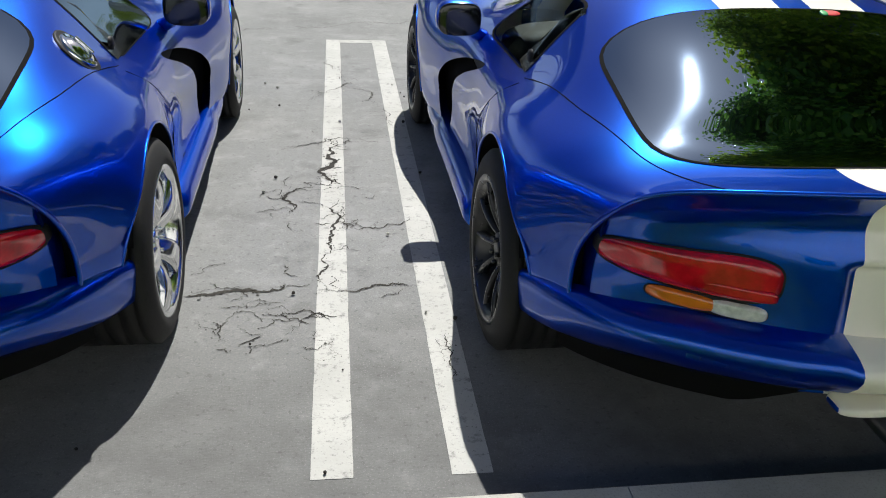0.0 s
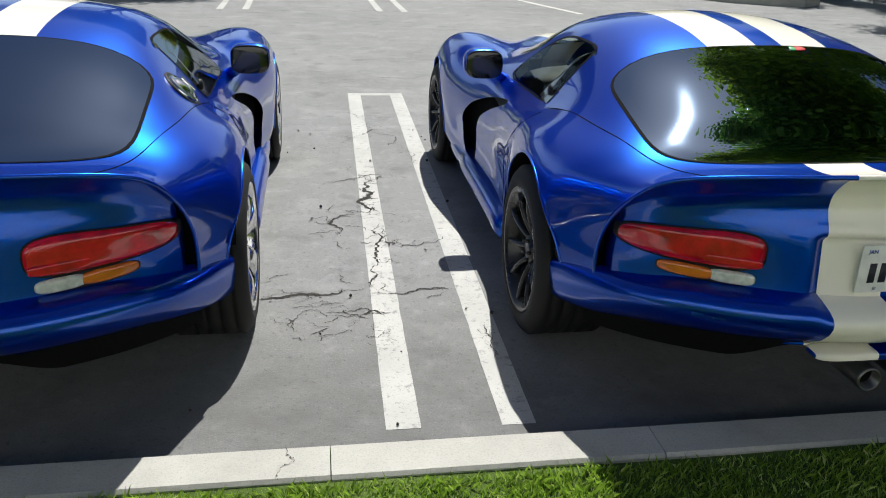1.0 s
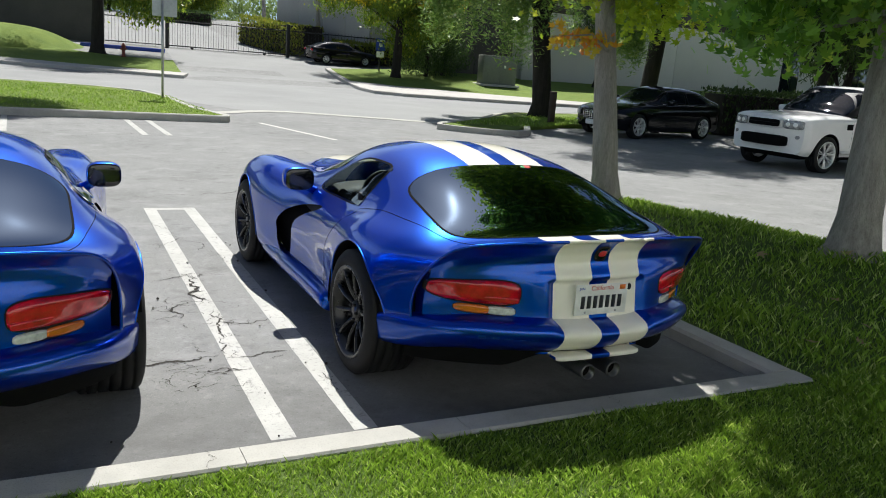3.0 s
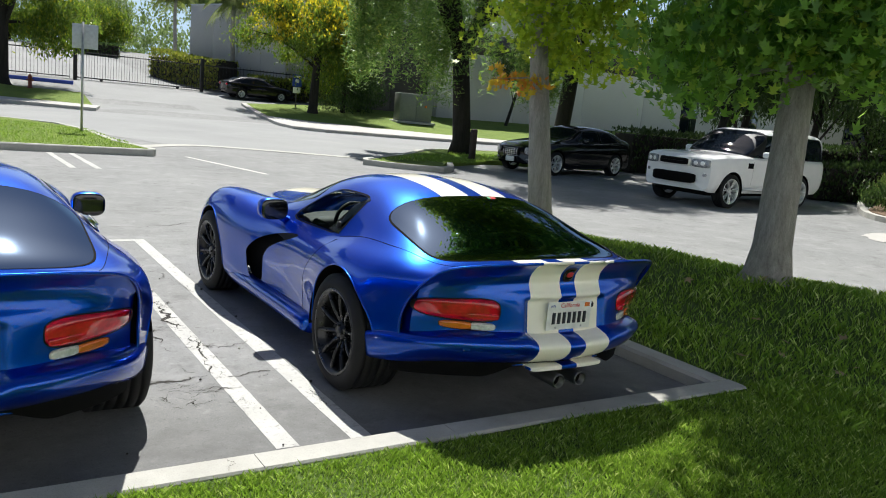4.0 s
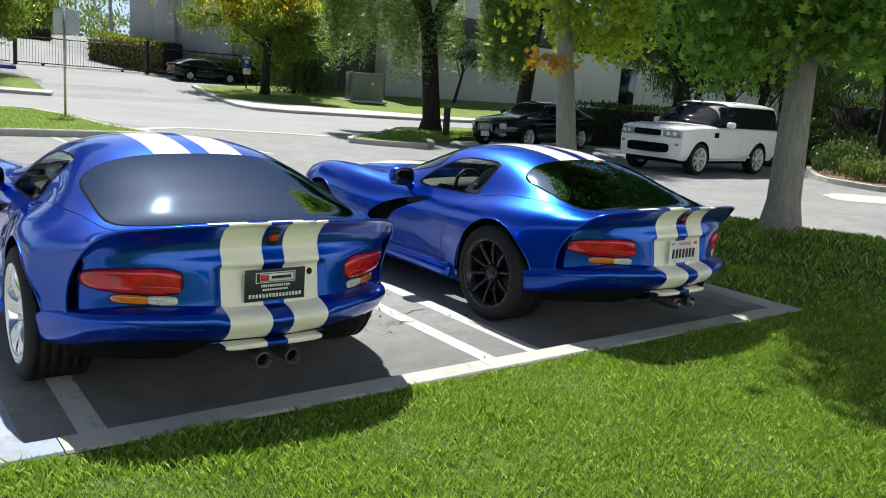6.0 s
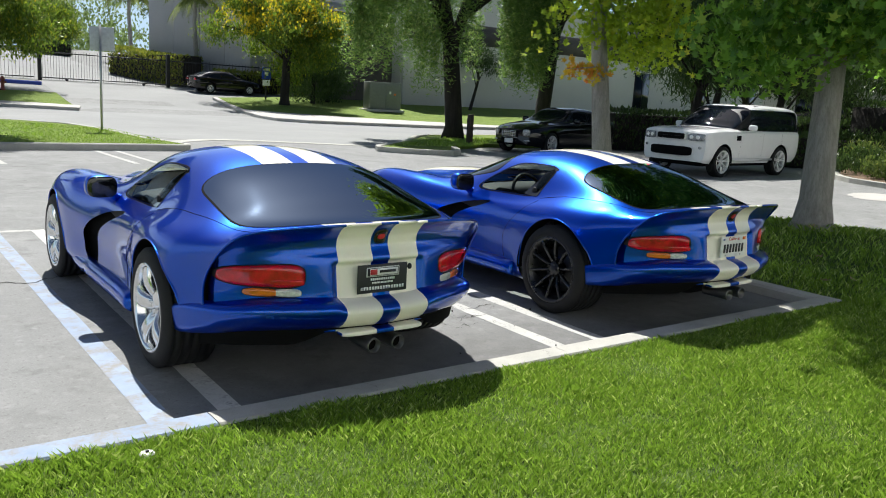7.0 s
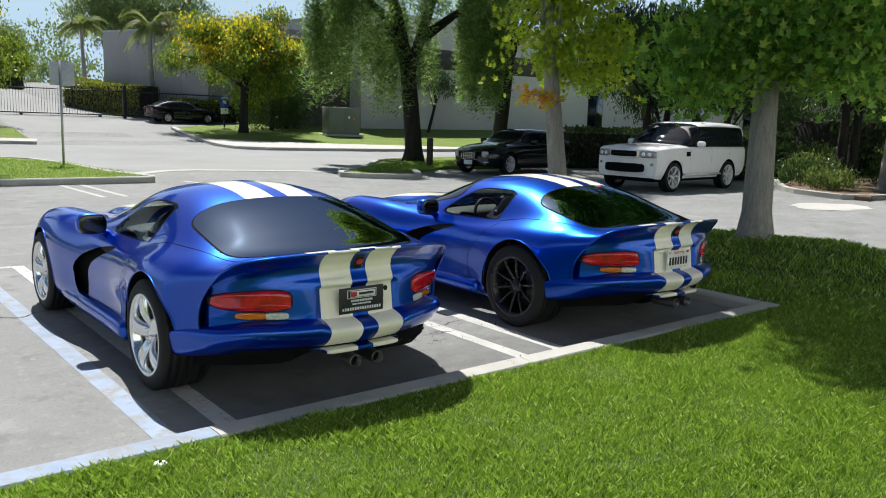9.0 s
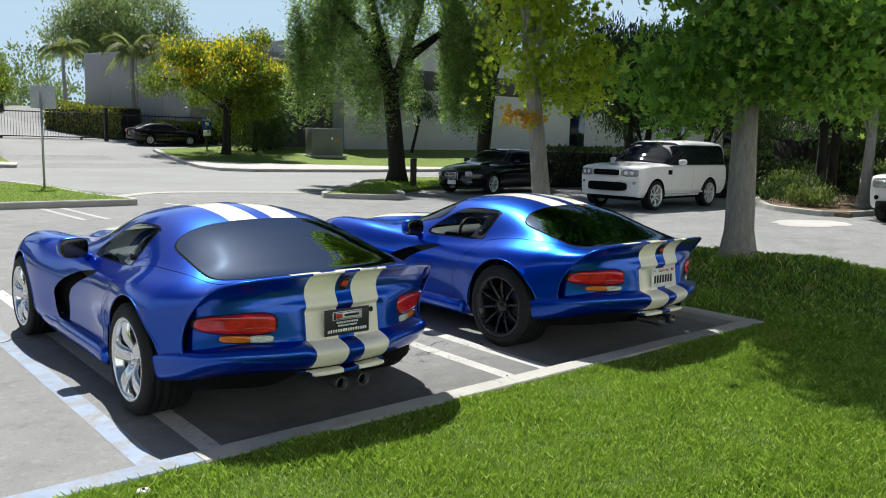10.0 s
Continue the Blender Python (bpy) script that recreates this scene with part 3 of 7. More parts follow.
def painted_line(name, x0, y0, x1, y1, width, material, label, seed=0):
    """A painted stripe on the asphalt with uneven, worn edges."""
    n = max(4, int(math.hypot(x1 - x0, y1 - y0) / 0.05))
    d = Vector((x1 - x0, y1 - y0)).normalized()
    verts, faces = [], []
    for i in range(n + 1):
        t = i / n
        for sgn in (-1, 1):
            w = width / 2 + 0.0025 * noise.noise((9 * t * n * 0.05, sgn * 3.1, seed)) + 0.0035 * noise.noise((40 * t * n * 0.05, sgn, seed))
            x, y = x0 + (x1 - x0) * t - d.y * w * sgn, y0 + (y1 - y0) * t + d.x * w * sgn
            verts.append((x, y, rise(x, y) + (0.0015 if y < 10 else 0.005)))
    for i in range(n):
        faces.append((2 * i, 2 * i + 1, 2 * i + 3, 2 * i + 2))
    me = raw_mesh(name, verts, faces, material, False)
    return thing(name, label, "road marking", None, me, kind="structure")


WHITE = "white painted parking line, cracked and worn"
painted_line("parking_line", -0.293, 1.335, -0.293, 6.68, 0.115, M["line"], WHITE, 1)
painted_line("parking_line", 0.09, 1.33, 0.09, 6.68, 0.115, M["line"], WHITE, 2)
painted_line("parking_line", -0.24, 6.625, 0.033, 6.625, 0.1, M["line"], WHITE, 3)
painted_line("parking_line", -2.55, 1.24, -2.5, 6.7, 0.12, M["old_line"], "faded white parking line", 4)
painted_line("parking_line", -2.85, 6.68, -2.56, 6.68, 0.1, M["line"], WHITE, 5)
painted_line("accessible_line", -2.885, 1.2, -2.92, 6.6, 0.125, M["blue_line"], "pale blue painted stall line", 6)
painted_line("accessible_line", -6.6, 6.62, -2.85, 6.62, 0.1, M["blue_line"], "pale blue painted stall line", 7)
for x in (-8.0, -5.15, -2.3, 0.35):
    for dx in (0, 0.42):
        painted_line("parking_line", x + dx - 0.1, 16.5, x + dx, 13.45, 0.11, M["line"], WHITE, x + dx)
painted_line("parking_line", 3.1, 16.6, 3.9, 13.5, 0.11, M["old_line"], "faded white parking line", 9)


def crack(name, points, width, seed):
    """A ragged crack through the asphalt with broken crumbs along it."""
    rng = random.Random(seed)
    line = [Vector(p) for p in points]
    while (line[1] - line[0]).length > 0.012:
        fine = [line[0]]
        for a, b in zip(line, line[1:]):
            d = b - a
            fine += [(a + b) / 2 + Vector((-d.y, d.x)) * rng.uniform(-0.26, 0.26), b]
        line = fine
    verts, faces = [], []
    gap = [noise.noise((3.5 * p.x, 3.5 * p.y, seed * 1.7)) for p in line]
    for i, p in enumerate(line):
        d = (line[min(i + 1, len(line) - 1)] - line[max(i - 1, 0)]).normalized()
        taper = min(1, 6 * (i + 0.5) / len(line), 6 * (len(line) - i - 0.5) / len(line))
        w = width * max(0.12, 0.55 + 1.3 * gap[i] + rng.uniform(-0.3, 0.4)) * taper
        verts += [(p.x - d.y * w, p.y + d.x * w, 0.0027), (p.x + d.y * w, p.y - d.x * w, 0.0027)]
    faces = [(2 * i, 2 * i + 1, 2 * i + 3, 2 * i + 2) for i in range(len(line) - 1) if gap[i] > -0.32]
    for p, g in zip(line, gap):
        if rng.random() < 0.35 + g:
            c = p + Vector((rng.gauss(0, 1.1 * width + 0.004), rng.gauss(0, 1.1 * width + 0.004)))
            r, k = rng.uniform(0.25, 0.9) * (0.4 * width + 0.003), len(verts)
            for m in range(5):
                q = r * rng.uniform(0.6, 1.4)
                verts.append((c.x + q * math.cos(1.257 * m), c.y + q * math.sin(1.257 * m), 0.0028))
            faces.append(tuple(range(k, k + 5)))
    return verts, faces


# By the two middle lines, then further off in the stall, and across the lot.
cracks = [
    ([(-0.34, 6.09), (-0.27, 5.69), (-0.21, 5.35)], 0.01),
    ([(-0.21, 5.33), (-0.07, 5.11), (0.03, 4.71), (0.09, 4.31), (0.06, 4.04)], 0.006),
    ([(-0.31, 4.13), (-0.32, 3.82), (-0.34, 3.57), (-0.33, 3.4)], 0.026),
    ([(-0.27, 3.25), (-0.31, 3.13), (-0.3, 2.89), (-0.3, 2.72), (-0.32, 2.53), (-0.33, 2.42)], 0.016),
    ([(-0.61, 3.98), (-0.47, 4.0), (-0.33, 4.13), (-0.27, 3.99), (-0.15, 4.07), (0.02, 4.18)], 0.011),
    ([(-0.51, 3.06), (-0.51, 3.31), (-0.39, 3.39), (-0.26, 3.4), (-0.13, 3.36), (-0.09, 3.28)], 0.014),
    ([(-0.64, 3.11), (-0.56, 3.12), (-0.5, 3.16)], 0.007),
]
cracks += [
    ([(-0.85, 2.32), (-0.76, 2.35), (-0.66, 2.38), (-0.54, 2.36), (-0.45, 2.42), (-0.41, 2.48)], 0.02),
    ([(-0.62, 2.26), (-0.66, 2.16), (-0.7, 2.09), (-0.67, 1.96), (-0.61, 1.89)], 0.011),
    ([(-0.54, 2.19), (-0.47, 2.19), (-0.37, 2.12)], 0.009),
    ([(-0.27, 2.35), (-0.18, 2.37), (-0.06, 2.41), (0.0, 2.38)], 0.009),
    ([(-0.43, 2.89), (-0.34, 2.81)], 0.008),
    ([(-0.18, 2.89), (-0.09, 2.91), (0.04, 3.06)], 0.009),
    ([(0.1, 2.04), (0.11, 1.92), (0.09, 1.75)], 0.006),
    ([(-0.26, 3.05), (-0.24, 2.9)], 0.009),
    ([(-0.31, 2.02), (-0.26, 1.92)], 0.006),
    ([(-0.45, 4.87), (-0.25, 5.19), (-0.16, 5.31)], 0.007),
]
cracks += [
    ([(-1.9, 6.75), (-1.2, 6.88), (-0.4, 7.15), (0.45, 7.5), (1.6, 7.6)], 0.012),
    ([(-5.4, 4.2), (-3.6, 4.4), (-2.95, 4.35), (-2.6, 4.5)], 0.018),
    ([(1.2, 11.2), (2.6, 11.6), (3.4, 11.2), (4.6, 11.4)], 0.01),
    ([(-4, 13.2), (-1, 12.9), (1.4, 13.3)], 0.012),
    ([(6.4, 9.6), (7.2, 9.9), (7.6, 9.6), (8.4, 9.8)], 0.01),
]
forked = []
rng = random.Random(17)
for pts, w in cracks:
    for _ in range(3 if abs(pts[0][0]) < 1.3 and pts[0][1] < 5 else 1):
        k = rng.randrange(len(pts) - 1)
        a = Vector(pts[k]).lerp(Vector(pts[k + 1]), rng.random())
        d = Vector((rng.uniform(-1, 1), rng.uniform(-1, 1))).normalized() * rng.uniform(0.04, 0.13)
        forked.append(([tuple(a), tuple(a + d * 0.5 + Vector((-d.y, d.x)) * 0.3), tuple(a + d)], w * 0.6))
# Crazed patches: many short cracks round a few centres.
for cx, cy, r, count in ((-0.62, 2.34, 0.26, 18), (-0.36, 3.34, 0.2, 11), (-0.3, 2.95, 0.1, 9), (-0.25, 4.05, 0.16, 8), (-0.62, 2.05, 0.16, 6)):
    for _ in range(count):
        a = Vector((rng.gauss(cx, r * 0.6), rng.gauss(cy, r * 0.4)))
        t, q = rng.uniform(-0.7, 0.7) + rng.choice((0, 0, 1.57)), rng.uniform(0.05, 0.2)
        d = Vector((math.cos(t), math.sin(t))) * q
        forked.append(([tuple(a), tuple(a + d * 0.5 + Vector((-d.y, d.x)) * rng.uniform(-0.3, 0.3)), tuple(a + d)], rng.uniform(0.004, 0.009)))
for k, (pts, w) in enumerate(cracks + forked):
    v, f = crack("crack", pts, w * (0.42 if w > 0.013 and k < len(cracks) else 0.3), k + 3)
    tagged(new("crack", raw_mesh("crack", v, f, M["crack"], False)), "ragged dark crack in the asphalt", "crack", "cracks in the lot", "structure")


# Hairline cracks across the kerb.
for k, x in enumerate((-0.66, 1.32, -1.9)):
    y = kerb_y(x)
    v, f = crack("crack", [(x, y + 0.005), (x + 0.03, y - 0.07), (x - 0.015, y - 0.15)], 0.0007, 90 + k)
    v = [(a, b, KERB_Z + 0.0025) for a, b, _ in v]
    tagged(new("crack", raw_mesh("crack", v, f, M["crack"], False)), "hairline crack across the kerb", "crack", "cracks in the lot", "structure")


def blot(name, x, y, rx, ry, seed, material, z=0.0045):
    rng = random.Random(seed)
    n, ph = 40, rng.random() * 9
    verts = []
    for i in range(n):
        t = 2 * math.pi * i / n
        k = 1 + 0.35 * noise.noise((math.cos(t) * 1.5 + ph, math.sin(t) * 1.5, seed)) + 0.1 * noise.noise((math.cos(t) * 6, math.sin(t) * 6, seed))
        verts.append((x + rx * k * math.cos(t), y + ry * k * math.sin(t), z))
    return raw_mesh(name, verts, [tuple(range(n))], material, False)


rng = random.Random(5)
for k in range(26):
    x, y = rng.uniform(-1.0, 0.2), rng.uniform(1.3, 5.5)
    r = rng.uniform(0.004, 0.011)
    bm = bmesh.new()
    bmesh.ops.create_icosphere(bm, subdivisions=1, radius=r)
    for v in bm.verts:
        v.co *= 1 + 0.3 * noise.noise(v.co * 90 + Vector((k, 0, 0)))
    p = thing("pebble", "small dark pebble on the asphalt", "pebble", pose(x, y, r * 0.8 + 0.004), bm_mesh("pebble", bm, M["crack"] if k % 3 else M["concrete"]), "pebbles")

# Street islands and verges.
ISLAND = [(-40, 16.35), (2.2, 16.35), (2.45, 16.7), (2.0, 18.6), (1.7, 23.0), (0.3, 25.6), (-6.6, 28.6), (-26, 39), (-40, 47)]
thing("island", "grassy street island with a low lawn mound", "island", None, bm_mesh("island", sheet(ISLAND, 0.14, skirt=0.14), M["lawn_far"]), kind="structure")
thing("kerb_island", "concrete kerb of the grassy island", "kerb", None,
      bm_mesh("kerb_island", strip_along(ISLAND[:1] + [(-20, 16.35), (0, 16.35)] + smooth_line(ISLAND[1:4], 0.2) + smooth_line(ISLAND[3:], 1.0), 0.15, 0.15, 0.15), M["concrete"]), kind="structure")
NOOK = [(7.7, 16.7), (9.2, 15.6), (10.2, 14.0), (20, 13.9), (40, 13.0), (40, 21.0), (19, 24.0), (13.5, 22.8), (10.5, 19.6), (8.6, 17.7)]
thing("island_corner", "grassy kerbed corner island under a weeping tree", "island", None, bm_mesh("island_corner", sheet(NOOK[:2] + [(10.4, 17.2), (12.6, 18.6), (40, 18.0)] + NOOK[5:], 0.13, skirt=0.13), M["lawn_far"]), kind="structure")
thing("kerb_corner", "concrete kerb of the corner island", "kerb", None,
      bm_mesh("kerb_corner", strip_along(smooth_line([(19, 24.0), (13.5, 22.8), (10.5, 19.6), (8.6, 17.7), (7.7, 16.7), (9.2, 15.6), (10.4, 17.2)][::-1], 0.5), 0.15, 0.14, 0.14), M["concrete"]), kind="structure")
thing("verge", "grass verge along the far side of the street", "verge", None,
      bm_mesh("verge", sheet([(13.4, 40.8), (16, 39.2), (19, 37.5), (21, 35.9), (25, 33.1), (40, 31.8), (120, 26), (120, 60), (30, 60), (20, 49.2), (14.2, 46.8)], 0.13, skirt=0.2), M["lawn_far"]), kind="structure")
thing("kerb_verge", "sunlit concrete kerb along the far verge", "kerb", None,
      bm_mesh("kerb_verge", strip_along([(120, 22.7), (40, 29.0), (23, 30.4), (18.4, 30.55), (15.5, 31.2), (13.1, 31.9), (12.1, 33.2), (12.3, 35.6), (13.1, 39.8), (13.6, 44.0), (14.0, 46.8)][::-1], 0.3, 0.15, 0.2), M["sidewalk"]), kind="structure")
thing("sidewalk_far", "pale concrete sidewalk between the far kerb and the grass", "sidewalk", None,
      bm_mesh("sidewalk_far", sheet([(13.2, 40.4), (12.5, 35.6), (12.3, 33.4), (13.2, 32.15), (15.5, 31.45), (18.4, 30.8), (23, 30.65), (40, 29.3), (120, 23), (120, 26.2), (40, 32.0), (25, 33.3), (21, 36.1), (19, 37.7), (16, 39.4), (13.4, 41.0)], 0.134, skirt=0.2), M["sidewalk"]), kind="structure")
thing("verge_left", "sunny sloping lawn on the far side of the street", "verge", None,
      bm_mesh("verge_left", sheet([(-60, 66), (-9, 43.6), (4.6, 39.2), (5.0, 45.5), (2, 46), (-4, 50), (-60, 90)], 0.14, skirt=0.2), M["lawn_far"]), kind="structure")
thing("sidewalk", "concrete sidewalk along the far lawn", "sidewalk", None,
      bm_mesh("sidewalk", sheet([(-60, 64), (-9, 41.9), (4.4, 37.3), (4.9, 39.4), (-9, 43.8), (-60, 66.2)], 0.15, skirt=0.2), M["sidewalk"]), kind="structure")
thing("bed", "mulched planting bed behind a concrete kerb", "bed", None,
      bm_mesh("bed", sheet([(16.0, 6.2), (16.1, 7.4), (17.6, 9.3), (24, 12.3), (60, 18), (60, 5), (20, 6.3), (16.6, 6.4)], 0.1, skirt=0.1), M["mulch"]), kind="structure")
thing("kerb_bed", "concrete kerb along the mulched bed", "kerb", None,
      bm_mesh("kerb_bed", strip_along(smooth_line([(40, 5.6), (20, 6.3), (16.4, 6.5), (16.1, 7.4), (17.6, 9.3), (24, 12.3), (40, 15)], 0.5), 0.15, 0.13, 0.13), M["concrete"]), kind="structure")
thing("concrete_pad", "pale round concrete patch in the asphalt", "pavement", None, blot("concrete_pad", 13.6, 6.0, 1.0, 0.75, 3, M["sidewalk"], 0.006), kind="structure")


# ---- cars ----
def loft(stations, rows, bow, count=240, per=10, even=0.3, sweep=None, along=0.022):
    """A car's skin: sections of eight control points (half width, height), each a curve over the stations.
    Returns the grid of points, stations x section x 3, symmetric about x = 0."""
    s = np.linspace(stations[0], stations[-1], count)
    ctrl = np.stack([np.stack([spline(stations, w)(s), spline(stations, z)(s)], -1) for w, z in rows], 1)
    ends = np.concatenate([2 * ctrl[:, :1] - ctrl[:, 1:2], ctrl, ctrl[:, -2:-1] * np.array([-1, 1])], 1)
    out = []
    for k in range(ctrl.shape[1] - 1):
        a, b, c, d = (ends[:, k + j] for j in range(4))
        for t in np.arange(per) / per:
            out.append(0.5 * (2 * b + (c - a) * t + (2 * a - 5 * b + 4 * c - d) * t * t + (3 * b - a - 3 * c + d) * t**3))
    half = np.stack(out + [ctrl[:, -1]], 1)
    for axis, sigma in ((0, along * count), (1, even * per)):
        half = blurred(half, axis, sigma)
    full = np.concatenate([half, half[:, :-1][:, ::-1] * np.array([-1, 1])], 1)
    x, z = full[..., 0], full[..., 1]
    y = s[:, None] + bow(s)[:, None] * x * x
    if sweep:
        y = y + sweep(s[:, None], x, z)
    return np.stack([x, y, z], -1)


def blurred(a, axis, sigma):
    """Evens out the skin along one axis, its ends held."""
    k = int(3 * sigma)
    w = np.exp(-0.5 * (np.arange(-k, k + 1) / sigma) ** 2)
    w /= w.sum()
    a = np.moveaxis(a, axis, 0)
    pad = np.concatenate([2 * a[:1] - a[k:0:-1], a, 2 * a[-1:] - a[-2:-k - 2:-1]])
    if axis == 1:
        pad[-k:, ..., 0] = -a[-2:-k - 2:-1][..., 0]
        pad[-k:, ..., 1] = a[-2:-k - 2:-1][..., 1]
    out = sum(wi * pad[i:i + len(a)] for i, wi in enumerate(w))
    return np.moveaxis(out, 0, axis)


def end_cap(P, i):
    """Closes the skin at its first or last section. (verts, faces)"""
    ring = P[i]
    mid = np.array([0, ring[len(ring) // 2, 1], ring[:, 2].mean()])
    n = len(ring)
    inner = mid + 0.5 * (ring - mid)
    inner[:, 1] = ring[:, 1] * 0.5 + mid[1] * 0.5 + (0.02 if i else -0.02)
    mid[1] += 0.03 if i else -0.03
    verts = list(ring) + list(inner) + [mid]
    faces = [(k, (k + 1) % n, n + (k + 1) % n, n + k) for k in range(n)] + [(n + k, n + (k + 1) % n, 2 * n) for k in range(n)]
    return verts, faces


def normals_of(P):
    a, b = np.gradient(P, axis=0), np.gradient(P, axis=1)
    n = np.cross(b, a)
    return n / (np.linalg.norm(n, axis=-1, keepdims=True) + 1e-9) * np.where(n[..., :1] * P[..., :1] + n[..., 2:] * (P[..., 2:] - 0.4) < 0, -1, 1)


def slide(V, g, idx, shape, wanted):
    """Moves the points idx along the grid's edges onto the outline g = 0, towards neighbours on the wanted side."""
    n, m = shape
    here = g(V)
    i, j = idx // m, idx % m
    best, place = np.full(len(idx), 9.0), V[idx].copy()
    for di, dj in ((1, 0), (-1, 0), (0, 1), (0, -1), (1, 1), (1, -1), (-1, 1), (-1, -1)):
        k = np.clip(i + di, 0, n - 1) * m + np.clip(j + dj, 0, m - 1)
        ok = wanted(here[k])
        lo, hi = np.zeros(len(idx)), np.ones(len(idx))
        for _ in range(12):
            mid = (lo + hi) / 2
            far = wanted(g(V[idx] + (V[k] - V[idx]) * mid[:, None]))
            lo, hi = np.where(far, lo, mid), np.where(far, mid, hi)
        to = V[idx] + (V[k] - V[idx]) * hi[:, None]
        d = np.linalg.norm(to - V[idx], axis=1)
        better = ok & (d < best)
        best = np.where(better, d, best)
        place[better] = to[better]
    return place


def carve(P, cuts=(), keep=None, shift=0.0):
    """The skin less the cuts, or, with keep, only the piece inside that outline, set in by shift. (verts, faces)"""
    nv = P.shape[1]
    V = P.reshape(-1, 3).copy()
    if shift:
        V = V - shift * normals_of(P).reshape(-1, 3)
    i, j = np.meshgrid(np.arange(P.shape[0] - 1), np.arange(nv - 1), indexing="ij")
    Q = np.stack([i * nv + j, i * nv + j + 1, (i + 1) * nv + j + 1, (i + 1) * nv + j], -1).reshape(-1, 4)
    if keep is not None:
        inside = keep(V) < 0
        Q = Q[inside[Q].any(1)]
        out = np.unique(Q[~inside[Q]])
        if len(out):
            V[out] = slide(V, keep, out, P.shape[:2], lambda q: q < 0)
    for g in cuts:
        inside = g(V) < -1e-6
        Q = Q[~inside[Q].all(1)]
        hit = np.unique(Q[inside[Q]])
        if len(hit):
            V[hit] = slide(V, g, hit, P.shape[:2], lambda q: q >= -1e-6)
    used, inv = np.unique(Q, return_inverse=True)
    return V[used], [tuple(q) for q in inv.reshape(-1, 4).tolist()]


def soft_max(*gs, k=26.0):
    m = np.stack(gs, 0)
    top = m.max(0)
    return top + np.log(np.exp(k * (m - top)).sum(0)) / k


def disc(y, z, r, side=0.35):
    return lambda v: np.where(np.abs(v[:, 0]) > side, np.hypot(v[:, 1] - y, v[:, 2] - z) - r, 1.0)


def only(sign, g):
    return lambda v: np.where(v[:, 0] * sign > 0.05, g(v), 1.0)


def grown(g, d):
    return lambda v: g(v) + d


def tyre_mesh(r, w, rim):
    h = w / 2
    prof = [(-h * 0.9, rim), (-h, rim + 0.02), (-h, r - 0.05), (-h * 0.92, r - 0.018), (-h * 0.8, r)]
    for k in range(-2, 3):
        x = k * h * 0.32
        prof += [(x - 0.007, r), (x - 0.005, r - 0.008), (x + 0.005, r - 0.008), (x + 0.007, r)]
    prof += [(h * 0.8, r), (h * 0.92, r - 0.018), (h, r - 0.05), (h, rim + 0.02), (h * 0.9, rim)]
    return lathe(prof, 56)


def spoke_bar(r0, r1, w0, w1, x0, x1, thick, ang, bulge=0.0):
    """A spoke from radius r0 to r1 in the wheel's plane, outer face toward +x."""
    verts, n = [], 7
    c, s = math.cos(ang), math.sin(ang)
    for i in range(n):
        t = i / (n - 1)
        r, w, x = r0 + (r1 - r0) * t, w0 + (w1 - w0) * t, x0 + (x1 - x0) * t + bulge * math.sin(math.pi * t)
        for dw, dx in ((-w, -thick), (-w, -0.008), (-0.55 * w, 0), (0.55 * w, 0), (w, -0.008), (w, -thick)):
            verts.append((x + dx, r * c - dw * s, r * s + dw * c))
    faces = []
    for i in range(n - 1):
        for k in range(6):
            m = (k + 1) % 6
            faces.append((6 * i + k, 6 * i + m, 6 * (i + 1) + m, 6 * (i + 1) + k))
    return verts, faces


